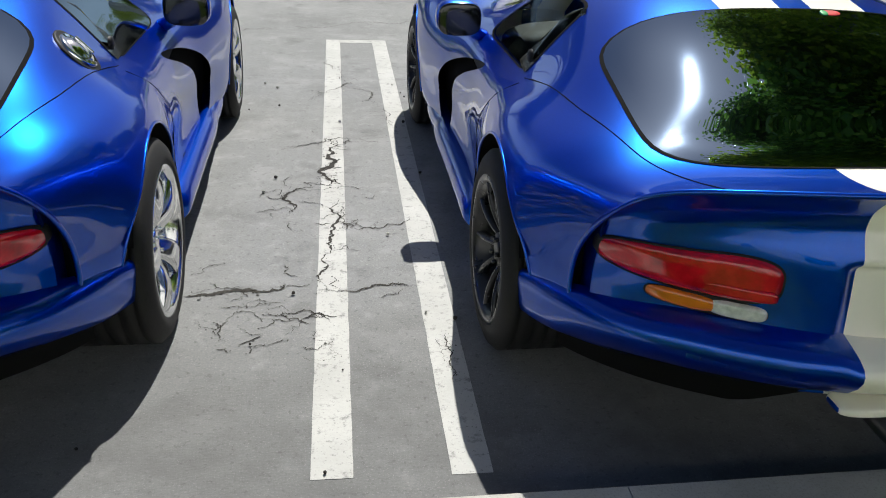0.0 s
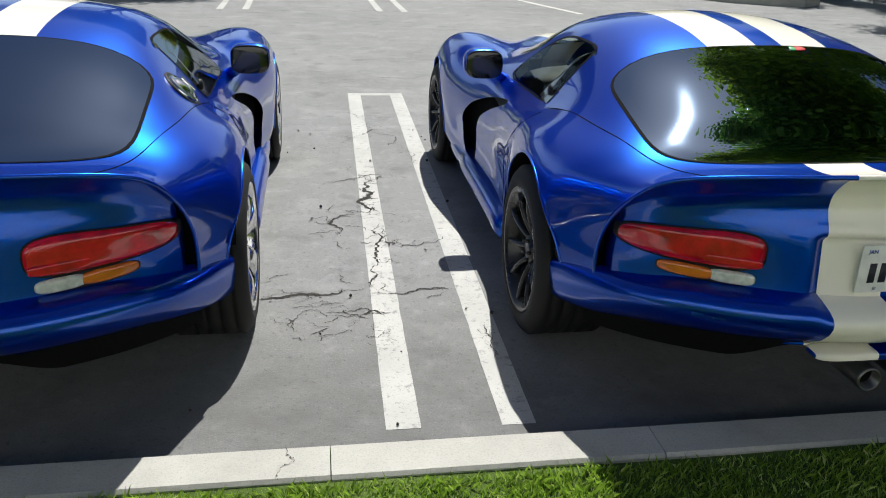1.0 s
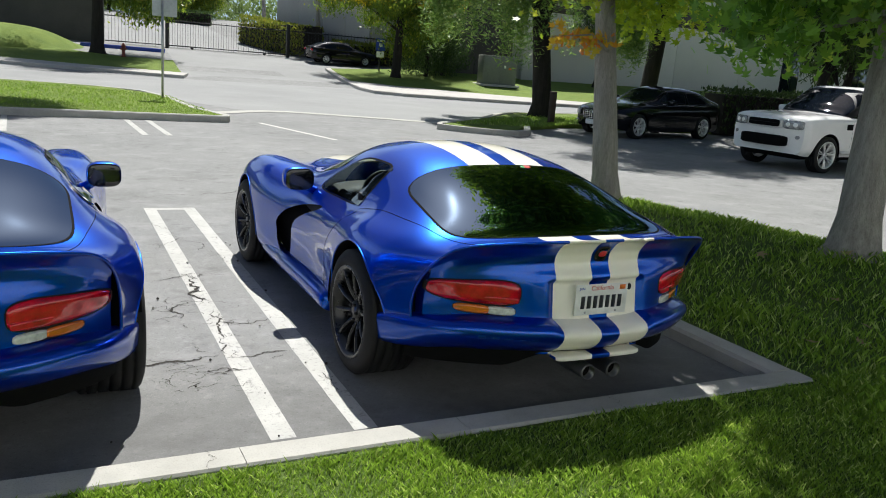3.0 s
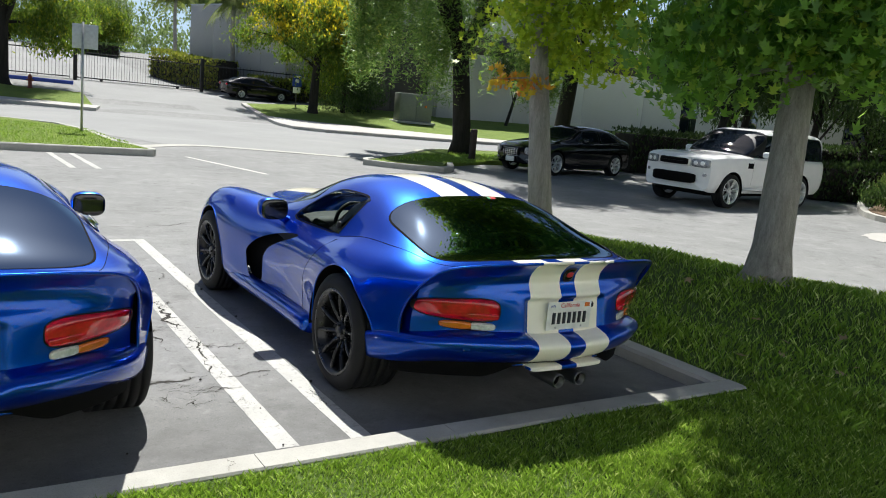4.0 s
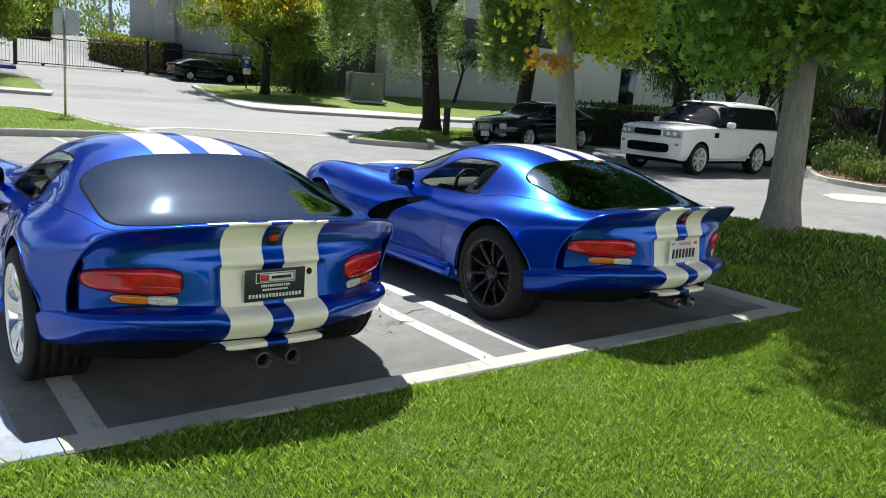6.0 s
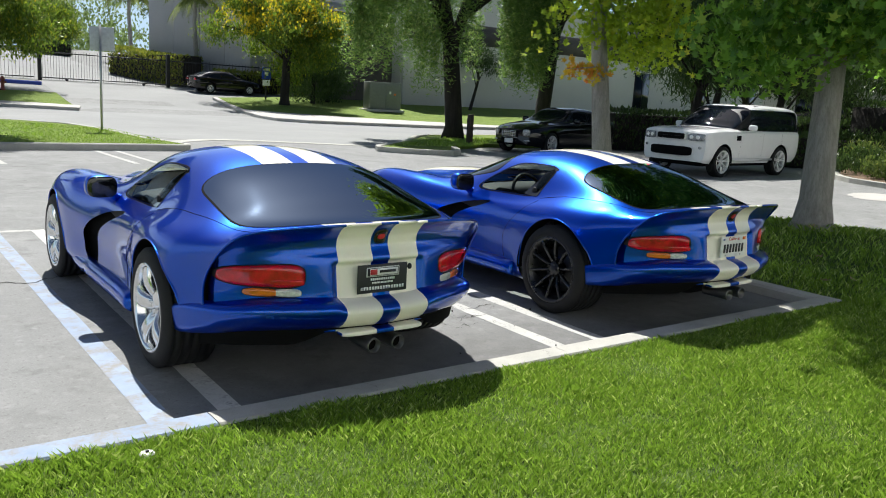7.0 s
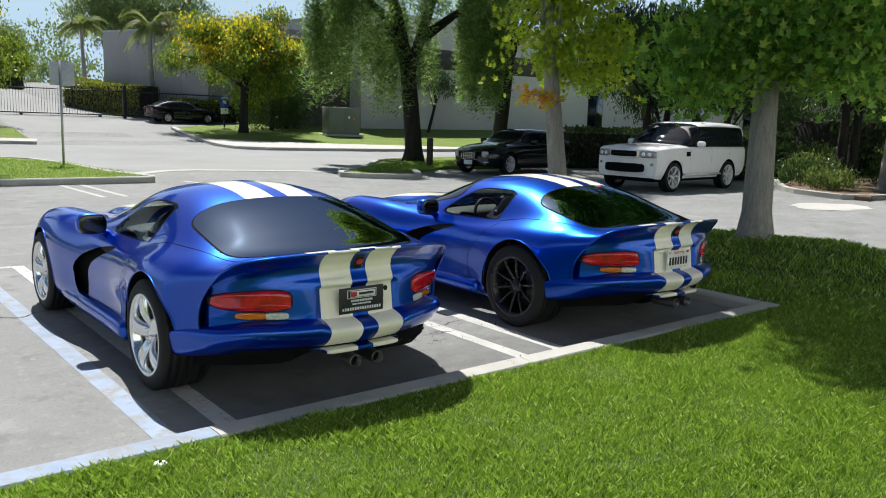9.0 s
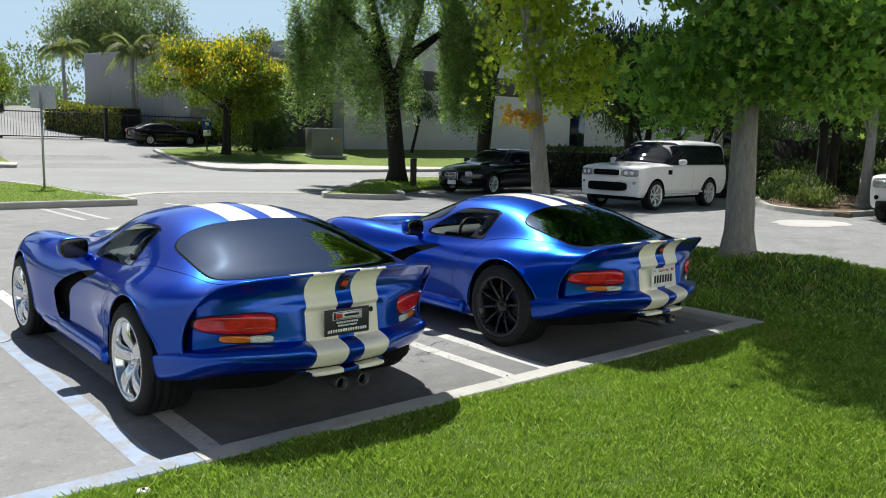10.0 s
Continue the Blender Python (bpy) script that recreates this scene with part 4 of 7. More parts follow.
def wheel(parent, x, y, r, w, rim, style):
    """A tyre with its rim; the outer face looks away from the car."""
    side = 1 if x > 0 else -1
    tyre = part("wheel", tyre_mesh(r, w, rim), M["rubber"], parent, "black road tyre")
    tyre.matrix_local = pose(x, y, r, 0, 0, 0 if side > 0 else 180)
    h = w / 2
    metal = M["polished"] if style == "five" else M["rim_black"] if style == "lattice" else M["alloy"]
    barrel = lathe([(-h * 0.9, rim - 0.02), (h * 0.6, rim - 0.035), (h * 0.9, rim - 0.012), (h * 0.98, rim - 0.002), (h * 0.99, rim + 0.012), (h * 0.9, rim + 0.016)], 56)
    pieces = [barrel]
    if style == "five":
        for k in range(5):
            a = 2 * math.pi * k / 5 + 0.5
            pieces.append(spoke_bar(0.03, rim - 0.012, 0.034, 0.052, h * 0.62, h * 0.93, 0.05, a, 0.03))
    elif style == "lattice":
        for k in range(10):
            a = 2 * math.pi * k / 10 + 0.2
            pieces.append(spoke_bar(0.045, rim - 0.012, 0.011, 0.0085, h * 0.6, h * 0.9, 0.03, a, 0.012))
    else:
        for k in range(7):
            a = 2 * math.pi * k / 7 + 0.2
            for d in (-0.12, 0.12):
                pieces.append(spoke_bar(0.04, rim - 0.012, 0.012, 0.014, h * 0.6, h * 0.92, 0.03, a + d, 0.01))
    part("rim", merged(*pieces), metal, tyre, "bright chrome five-spoke rim" if style == "five" else "gloss black multi-spoke rim" if style == "lattice" else "silver alloy rim")
    part("hub", lathe([(h * 0.5, 0.001), (h * 0.5, 0.06), (h * 0.72, 0.055), (h * 0.76, 0.03), (h * 0.78, 0.001)], 24), metal, tyre)
    part("brake_disc", lathe([(h * 0.1, 0.05), (h * 0.1, rim - 0.065), (h * 0.16, rim - 0.065), (h * 0.16, 0.05)], 40), M["dark_steel"] if style == "five" else M["iron"], tyre)
    for k in range(5):
        a = 2 * math.pi * k / 5
        p = lathe([(0, 0.0005), (0, 0.009), (0.02, 0.008), (0.022, 0.0005)], 6)
        part("lug_nut", ([(vx + h * 0.7, vy + 0.042 * math.cos(a), vz + 0.042 * math.sin(a)) for vx, vy, vz in p[0]], p[1]), metal, tyre)
    return tyre


def super_patch(cx, cz, hw, hh, on, power=3.0, bulge=0.01, rings=9, steps=56, tilt=0.0, taper=0.0):
    """A domed, rounded panel in the xz plane laid on the surface y = on(x, z); it bulges rearward. (verts, faces)"""
    verts, faces = [], []
    for i in range(rings + 1):
        q = i / rings
        for k in range(steps):
            t = 2 * math.pi * k / steps
            c, s = math.cos(t), math.sin(t)
            u = math.copysign(abs(c) ** (2 / power), c) * q
            v = math.copysign(abs(s) ** (2 / power), s) * q
            x = cx + hw * u
            z = cz + hh * v * (1 + taper * u) + tilt * hw * u
            verts.append((x, on(x, z) - bulge * (1 - q**6) - 0.002, z))
    for i in range(rings):
        for k in range(steps):
            m = (k + 1) % steps
            faces.append((i * steps + k, i * steps + m, (i + 1) * steps + m, (i + 1) * steps + k))
    n = len(verts)
    for k in range(steps):
        x, y, z = verts[rings * steps + k]
        verts.append((x, y + 0.03, z))
    for k in range(steps):
        m = (k + 1) % steps
        faces.append((rings * steps + k, rings * steps + m, n + m, n + k))
    return verts, faces


def blob(c, size, power=2.5, steps=20, m=None):
    """A rounded solid. (verts, faces)"""
    verts, faces = [], []
    for i in range(steps + 1):
        a = math.pi * (i / steps - 0.5)
        for k in range(2 * steps):
            b = math.pi * k / steps
            f = lambda q: math.copysign(abs(q) ** (2 / power), q)  # noqa: E731
            p = Vector((size[0] * f(math.cos(a)) * f(math.cos(b)), size[1] * f(math.cos(a)) * f(math.sin(b)), size[2] * f(math.sin(a))))
            verts.append(tuple(Vector(c) + (m.to_3x3() @ p if m else p)))
    w = 2 * steps
    for i in range(steps):
        for k in range(w):
            faces.append((i * w + k, i * w + (k + 1) % w, (i + 1) * w + (k + 1) % w, (i + 1) * w + k))
    return verts, faces


def outline_of(g, centre, steps=112, reach=1.2):
    """The outline g = 0 round a centre, in the plane of the panel."""
    c = np.array(centre, float)
    t = np.linspace(0, 2 * np.pi, steps, endpoint=False)
    d = np.stack([np.cos(t), np.sin(t)], -1)
    lo, hi = np.zeros(steps), np.full(steps, reach)
    for _ in range(40):
        m = (lo + hi) / 2
        inside = g(c + d * m[:, None]) < 0
        lo, hi = np.where(inside, m, lo), np.where(inside, hi, m)
    return c + d * lo[:, None]


def panel(g, centre, place, q0, q1, rings, edge=0.0):
    """A panel between two fractions of an outline, laid on a skin by place(points). (verts, faces)"""
    o = outline_of(g, centre)
    c, n = np.array(centre, float), len(o)
    verts = np.concatenate([place(c + (o - c) * q) for q in np.linspace(q0, q1, rings + 1)])
    faces = [(i * n + k, i * n + (k + 1) % n, (i + 1) * n + (k + 1) % n, (i + 1) * n + k) for i in range(rings) for k in range(n)]
    if edge:
        verts = np.concatenate([verts, place(o) - np.array([0, 0, edge])])
        faces += [(rings * n + k, rings * n + (k + 1) % n, (rings + 1) * n + (k + 1) % n, (rings + 1) * n + k) for k in range(n)]
    return list(verts), faces


def skin_top(P, bow, first, lift=0.0, sweep=None):
    """Lays plan points (x, y) on the upper skin; first: where in the section it begins."""
    half = P.shape[1] // 2
    s0, s1 = P[0, half, 1], P[-1, half, 1]

    def place(q):
        x, y = q[:, 0], q[:, 1]
        s = y.copy()
        for _ in range(12):
            s = y - bow(s) * x * x - (sweep(s, x, 1.0) if sweep else 0)
        f = np.clip((s - s0) / (s1 - s0) * (len(P) - 1), 0, len(P) - 1.001)
        i = f.astype(int)
        out = []
        for k in range(len(x)):
            z = [float(np.interp(abs(x[k]), P[j, first:half + 1, 0][::-1], P[j, first:half + 1, 2][::-1])) for j in (i[k], i[k] + 1)]
            out.append((x[k], y[k], z[0] + (z[1] - z[0]) * (f[k] - i[k]) + lift))
        return np.array(out)

    return place


def skin_side(P, sign, lo, hi, lift=0.0):
    """Lays side-view points (y, z) on the flank between two places of the section."""
    half = P.shape[1] // 2
    s0, s1 = P[0, half, 1], P[-1, half, 1]

    def place(q):
        out = []
        for y, z in q:
            f = min(max((y - s0) / (s1 - s0) * (len(P) - 1), 0), len(P) - 1.001)
            i = int(f)
            x = [float(np.interp(z, P[j, lo:hi, 2], P[j, lo:hi, 0])) for j in (i, i + 1)]
            out.append((sign * (x[0] + (x[1] - x[0]) * (f - i) + lift), y, z))
        return np.array(out)

    return place


GT_S = [-0.95, -0.84, -0.69, -0.4, 0.0, 0.3, 0.6, 1.0, 1.35, 1.7, 2.1, 2.5, 2.9, 3.2, 3.45]
GT_ROWS = [
    ([0.7, 0.73, 0.78, 0.84, 0.86, 0.85, 0.84, 0.84, 0.84, 0.84, 0.85, 0.84, 0.78, 0.7, 0.56], [0.40, 0.38, 0.34, 0.27, 0.18, 0.17, 0.17, 0.17, 0.17, 0.17, 0.17, 0.17, 0.17, 0.18, 0.22]),
    ([0.818, 0.85, 0.885, 0.925, 0.94, 0.918, 0.895, 0.885, 0.885, 0.895, 0.925, 0.918, 0.86, 0.77, 0.62], [0.43, 0.415, 0.385, 0.32, 0.25, 0.24, 0.24, 0.24, 0.24, 0.24, 0.25, 0.25, 0.25, 0.25, 0.27]),
    ([0.828, 0.865, 0.905, 0.945, 0.958, 0.925, 0.875, 0.842, 0.85, 0.892, 0.945, 0.938, 0.88, 0.80, 0.66], [0.53, 0.52, 0.51, 0.46, 0.42, 0.41, 0.40, 0.39, 0.39, 0.40, 0.42, 0.42, 0.39, 0.35, 0.33]),
    ([0.822, 0.862, 0.905, 0.95, 0.965, 0.938, 0.893, 0.862, 0.875, 0.92, 0.955, 0.948, 0.89, 0.81, 0.67], [0.64, 0.645, 0.645, 0.63, 0.62, 0.60, 0.575, 0.56, 0.565, 0.60, 0.645, 0.645, 0.59, 0.50, 0.40]),
    ([0.795, 0.815, 0.86, 0.90, 0.915, 0.885, 0.848, 0.828, 0.832, 0.845, 0.86, 0.845, 0.785, 0.72, 0.61], [0.762, 0.765, 0.765, 0.775, 0.782, 0.758, 0.728, 0.715, 0.73, 0.765, 0.815, 0.82, 0.765, 0.66, 0.47]),
    ([0.728, 0.735, 0.75, 0.765, 0.772, 0.768, 0.768, 0.77, 0.765, 0.73, 0.67, 0.64, 0.60, 0.56, 0.50], [0.858, 0.832, 0.830, 0.862, 0.872, 0.838, 0.80, 0.775, 0.785, 0.815, 0.845, 0.84, 0.785, 0.68, 0.485]),
    ([0.56, 0.56, 0.575, 0.605, 0.625, 0.612, 0.605, 0.615, 0.63, 0.56, 0.44, 0.40, 0.39, 0.38, 0.34], [0.895, 0.868, 0.855, 0.915, 1.0, 1.04, 1.05, 0.995, 0.90, 0.845, 0.80, 0.775, 0.71, 0.61, 0.485]),
    ([0.30, 0.30, 0.31, 0.35, 0.38, 0.38, 0.38, 0.40, 0.40, 0.34, 0.22, 0.20, 0.20, 0.19, 0.17], [0.909, 0.880, 0.868, 0.965, 1.085, 1.14, 1.155, 1.12, 1.01, 0.892, 0.872, 0.842, 0.768, 0.655, 0.505]),
    ([0.0] * 15, [0.914, 0.884, 0.872, 0.98, 1.11, 1.168, 1.19, 1.16, 1.045, 0.91, 0.888, 0.856, 0.78, 0.665, 0.51]),
]
GT_BOW = spline([-0.95, 2.4, 2.9, 3.2, 3.45], [0.0, 0.0, -0.08, -0.26, -0.55])
GT_TAIL = spline([-0.95, -0.69, -0.4, 0.0, 3.45], [1.0, 0.62, 0.25, 0.0, 0.0])


def gt_plan(x, z):
    """How far the tail is swept forward at a half width: the spoiler is a straighter blade than the body under it."""
    w = np.clip((np.asarray(z, float) - 0.53) / 0.34, 0, 1)
    w = w * w * (3 - 2 * w)
    return w * (0.26 * x**2 + 0.6 * x**8) + (1 - w) * (0.48 * x**2 + 0.2 * x**4)


def gt_sweep(s, x, z):
    return GT_TAIL(s) * gt_plan(x, z)


def gt_tail_depth(x, z, at=None):
    """The tail face of the coupe: under the lip a deep hollow, the lamp panel, and a pocket for the plate."""
    d = spline([0.44, 0.50, 0.55, 0.60, 0.66, 0.70, 0.73, 0.76, 0.79, 0.82, 0.86, 0.888, 0.905, 0.93], [0.01, 0.018, 0.026, 0.034, 0.046, 0.056, 0.068, 0.084, 0.094, 0.09, 0.064, 0.034, 0.006, 0.0])(z)
    end = min(1.0, max(0.0, (abs(x) - 0.5) / 0.26))
    d = d * (1 - 0.55 * end * end * (3 - 2 * end))
    inx = 1 / (1 + math.exp((abs(x) - 0.268) / 0.007))
    inz = 1 / (1 + math.exp((z - 0.70) / 0.005))
    return float(-0.95 + gt_plan(x, z if at is None else at) + d + 0.032 * inx * inz)


def gt_side_window(v):
    y, z = v[:, 1], v[:, 2]
    return soft_max(0.805 + 0.03 * (0.6 - y) - z, z - 1.085, (0.375 - y) - 0.28 * (z - 0.83), (y - 1.27) * 0.55 + (z - 0.80) * 0.82 + 0.0) + 0.012


def gt_rear_glass(v):
    x, y = v[:, 0], v[:, 1]
    yy = y + 0.31 - 0.16 * x * x
    return np.where(v[:, 2] > 0.8, ((np.abs(x) / (0.662 - 0.02 * yy)) ** 5.4 + (np.abs(yy) / 0.375) ** 5.4) ** (1 / 5.4) * 0.4 - 0.4, 1.0)


def gt_windshield(v):
    x, y = v[:, 0], v[:, 1]
    yy = y - 1.38 + 0.30 * x * x
    return np.where((v[:, 2] > 0.8), ((np.abs(x) / 0.64) ** 5 + (np.abs(yy) / 0.32) ** 5) ** 0.2 * 0.4 - 0.4, 1.0)


def gt_scoop(v):
    """A crescent behind the front wheel, its upper horn drawn back under the mirror."""
    y, z = v[:, 1], v[:, 2]
    front = spline([0.26, 0.31, 0.38, 0.46, 0.58, 0.68, 0.745], [1.50, 1.60, 1.655, 1.655, 1.52, 1.24, 0.90])(z)
    back = spline([0.26, 0.33, 0.40, 0.46, 0.55, 0.63, 0.70, 0.745], [1.35, 1.39, 1.405, 1.395, 1.32, 1.16, 0.95, 0.82])(z)
    return np.where(np.abs(v[:, 0]) > 0.6, soft_max(y - front, back - y, z - 0.735, 0.25 - z, k=60.0), 1.0)


def plate_frame(car, y, z, kind):
    """The number plate in the tail's pocket."""
    tilt = Matrix.Rotation(radians(90), 4, "X")
    back = M["plate"] if kind == "state" else M["ink_black"]
    plate = part("number_plate", box((0, y, z), (0.305, 0.004, 0.152), 0.0015), back, car, "white number plate, its number blanked as bars" if kind == "state" else "black dealer plate with pale plain bars")
    front = y - 0.0035

    def bar(name, x, dz, w, h, mat):
        part(name, box((x, front, z + dz), (w, 0.002, h)), mat, plate)

    if kind == "state":
        for k in range(7):
            bar("number_bar", -0.108 + 0.036 * k, -0.012, 0.022, 0.062, M["ink_black"])
        for words, x, size, mat in (("California", 0.0, 0.034, M["ink_red"]), ("JAN", -0.118, 0.018, M["ink_blue"])):
            t = part("lettering", text_mesh("lettering", words, size, mat), mat, plate)
            t.matrix_local = Matrix.Translation((x, front, z + 0.056)) @ tilt
        bar("sticker", 0.12, 0.056, 0.034, 0.022, M["sticker_orange"])
        for x in (-0.09, 0.09):
            bar("bolt", x, -0.062, 0.01, 0.01, M["steel"])
    else:
        bar("logo_panel", 0.0, 0.036, 0.2, 0.05, M["ink_white"])
        part("logo_field", box((0.0, front - 0.0012, z + 0.036), (0.19, 0.002, 0.042)), M["ink_black"], plate)
        part("logo_field", box((0.005, front - 0.0022, z + 0.036), (0.17, 0.002, 0.036)), M["ink_white"], plate)
        part("logo_mark", box((-0.058, front - 0.0032, z + 0.036), (0.042, 0.002, 0.028)), M["ink_red"], plate)
        part("logo_mark", box((0.028, front - 0.0032, z + 0.037), (0.1, 0.002, 0.014)), M["ink_black"], plate)
        for dz, w, h in ((-0.003, 0.15, 0.012), (-0.022, 0.13, 0.009), (-0.05, 0.27, 0.017)):
            n = int(w / (h * 0.95))
            for k in range(n):
                bar("lettering_bar", -w / 2 + w * (k + 0.5) / n, dz, w / n * 0.66, h, M["ink_white"])
    return plate


def seat(car, x):
    s = part("seat", merged(blob((x, 0.5, 0.42), (0.22, 0.26, 0.09), 3), blob((x, 0.2, 0.66), (0.21, 0.08, 0.28), 3, m=Matrix.Rotation(radians(18), 4, "X"))), M["leather"], car, "dark bucket seat")
    part("headrest", blob((x, 0.12, 0.97), (0.12, 0.05, 0.09), 3), M["leather"], s)


def gt_coupe(label, m, style, plate_kind):
    """The low striped coupe; its origin is on the ground under the rear axle, its nose along +y."""
    car = thing("sports_car", label, "car", m, group="striped coupes")
    P = loft(GT_S, GT_ROWS, GT_BOW, 330, 11, 0.3, gt_sweep, 0.014)
    rear_arch, front_arch = disc(0, 0.335, 0.388), disc(2.444, 0.325, 0.372)
    left_win, right_win = only(-1, gt_side_window), only(1, gt_side_window)
    part("body", carve(P, [rear_arch, front_arch, grown(gt_rear_glass, 0.006), grown(gt_windshield, 0.012), grown(left_win, 0.01), grown(right_win, 0.01), gt_scoop]), M["paint_blue"], car, "metallic blue bodywork with two cream stripes")
    for side in (-1, 1):
        part("side_scoop", carve(P, [front_arch], keep=only(side, grown(gt_scoop, -0.1)), shift=0.06), M["matt_black"], car, "black side air scoop")
    part("nose_panel", end_cap(P, -1), M["paint_blue"], car)
    per = 11
    top = skin_top(P, GT_BOW, 4 * per, 0.0022, gt_sweep)
    flat_rear = lambda q: gt_rear_glass(np.column_stack([q, np.ones(len(q))]))  # noqa: E731
    flat_front = lambda q: gt_windshield(np.column_stack([q, np.ones(len(q))]))  # noqa: E731
    flat_side = lambda q: gt_side_window(np.column_stack([np.ones(len(q)), q]))  # noqa: E731
    rear = part("rear_window", panel(flat_rear, (0, -0.31), top, 0.984, 1.0, 2), M["matt_black"], car, "tinted rear window with a black border")
    part("pane", panel(flat_rear, (0, -0.31), top, 0.0, 0.984, 18), M["tint"], rear)
    frit = outline_of(flat_rear, (0, -0.31)) - np.array((0, -0.31))
    rim = [top(np.array([(0, -0.31) + o * (0.86 - 0.1 * math.exp(-((k % 56 - 40) / 5) ** 2))]))[0] - np.array([0, 0, 0.004]) for k, o in enumerate(frit)]
    part("heater_edge", tube(rim + rim[:1], [0.0012] * (len(rim) + 1), 4), M["steel"], rear)
    for k in range(9):
        y = -0.58 + 0.062 * k
        pts = top(np.array([(x, y + 0.16 * x * x) for x in np.linspace(-0.5, 0.5, 26)])) - np.array([0, 0, 0.006])
        part("heater_wire", tube(pts, [0.0008] * len(pts), 4), M["steel"], rear)
    shield = part("windshield", panel(flat_front, (0, 1.34), top, 0.9, 1.0, 4, 0.006), M["gloss_black"], car, "curved windshield with a black border")
    part("pane", panel(flat_front, (0, 1.34), top, 0.0, 0.9, 14), M["clear"], shield)
    for side, g in ((-1, left_win), (1, right_win)):
        flank = skin_side(P, side, 4 * per, 7 * per, 0.0022)
        win = part("side_window", panel(flat_side, (0.72, 0.92), flank, 0.962, 1.0, 3), M["matt_black"], car, "side window in black rubber trim")
        part("pane", panel(flat_side, (0.72, 0.92), flank, 0.0, 0.962, 12), M["clear"], win)
        corner = [(0.385, 0.835), (0.47, 0.832), (0.55, 0.838), (0.45, 1.0), (0.37, 1.06), (0.335, 1.05)]
        quarter = flank(np.array(corner))
        quarter[:, 0] += side * 0.003
        part("quarter_trim", ([tuple(v) for v in quarter], [(0, 1, 2, 3, 4, 5)]), M["gloss_black"], win, "black quarter panel of the side window", False)
        knob = lathe([(0.0, 0.026), (0.01, 0.024), (0.014, 0.012), (0.015, 0.0005)], 18)
        at = flank(np.array([(0.445, 0.875)]))[0]
        part("latch", ([(at[0] + side * (0.004 + vx), at[1] + vy, at[2] + vz) for vx, vy, vz in knob[0]], knob[1]), M["trim"], win)
        part("mirror_post", tube([(side * 0.76, 1.22, 0.775), (side * 0.81, 1.22, 0.80), (side * 0.86, 1.22, 0.84)], [0.03, 0.028, 0.025], 10), M["paint_blue"], car)
        mirror = part("mirror", blob((side * 0.885, 1.215, 0.862), (0.098, 0.062, 0.074), 3.0), M["paint_blue"], car, "blue door mirror")
        part("mirror_glass", blob((side * 0.885, 1.160, 0.862), (0.094, 0.014, 0.070), 3.2), M["gloss_black"], mirror)
        lip = [(side * 0.95, 0.388 * math.cos(a), 0.335 + 0.388 * math.sin(a)) for a in np.linspace(-0.15, math.pi - 0.4, 40)]
        part("arch_liner", tube_sheet([(side * 0.93, y, z) for _, y, z in lip], side * -0.45), M["matt_black"], car)
        lip = [(side * 0.95, 2.444 + 0.372 * math.cos(a), 0.325 + 0.372 * math.sin(a)) for a in np.linspace(-0.15, math.pi + 0.1, 40)]
        part("arch_liner", tube_sheet([(side * 0.92, y, z) for _, y, z in lip], side * -0.4), M["matt_black"], car)
        for y0, z0, r in ((0.0, 0.335, 0.386), (2.444, 0.325, 0.370)):
            ring = skin_near(P, side, [(y0 + r * math.cos(a), z0 + r * math.sin(a)) for a in np.linspace(-0.1, math.pi + 0.1, 60)])
            part("arch_lip", tube(ring, [0.005] * len(ring), 8), M["paint_blue"], car)
        sill = smooth_line([Vector((side * x, y, z)) for x, y, z in ((0.83, 2.13, 0.235), (0.85, 1.9, 0.235), (0.858, 1.6, 0.235), (0.872, 1.42, 0.245), (0.876, 1.0, 0.248), (0.88, 0.6, 0.248), (0.88, 0.46, 0.248))], 0.06)
        part("side_sill", tube(sill, [0.062] + [0.066] * (len(sill) - 3) + [0.066, 0.058], 20), M["paint_blue"], car, "rounded blue side sill")
        # Seams: the shut line of the clam from the side window to the tail, and the door's rear edge.
        seam_line(car, P, [(side * 0.785, 0.335), (side * 0.775, 0.1), (side * 0.75, -0.22), (side * 0.685, -0.52), (side * 0.61, -0.72), (side * 0.58, -0.82)])
        seam_side(car, P, side, [(0.33, 0.81), (0.42, 0.745), (0.57, 0.60), (0.64, 0.47), (0.62, 0.36), (0.56, 0.28)])
        part("hood_vent", blob((side * 0.46, 1.98, 0.785), (0.085, 0.13, 0.012), 2.6), M["chrome"], car, "bright oval hood vent")
        part("hood_vent_mesh", blob((side * 0.46, 1.98, 0.79), (0.065, 0.105, 0.012), 2.6), M["matt_black"], car)
        wheel(car, side * (0.955 - 0.155), 0.0, 0.335, 0.31, 0.238, style)
        wheel(car, side * (0.95 - 0.13), 2.444, 0.325, 0.26, 0.232, style)
    # Chrome filler cap on the right-hand pillar.
    i = np.argmin(np.where(P[..., 0] > 0.4, np.hypot(P[..., 1] - 0.13, P[..., 2] - 0.925), 9))
    at, nrm = P.reshape(-1, 3)[i], normals_of(P).reshape(-1, 3)[i]
    rot = Vector((1, 0, 0)).rotation_difference(Vector(nrm)).to_matrix()
    stand = lambda shape: ([tuple(rot @ Vector(v) + Vector(at)) for v in shape[0]], shape[1])  # noqa: E731
    bowl = part("filler_bowl", stand(lathe([(-0.02, 0.086), (0.003, 0.084), (0.004, 0.078), (0.002, 0.001)], 40)), M["trim"], car, "black filler recess")
    part("filler_cap", stand(lathe([(0.0, 0.066), (0.008, 0.066), (0.013, 0.060), (0.012, 0.052), (0.016, 0.047), (0.024, 0.034), (0.028, 0.016), (0.029, 0.001)], 40)), M["chrome"], bowl, "round chrome fuel filler cap")
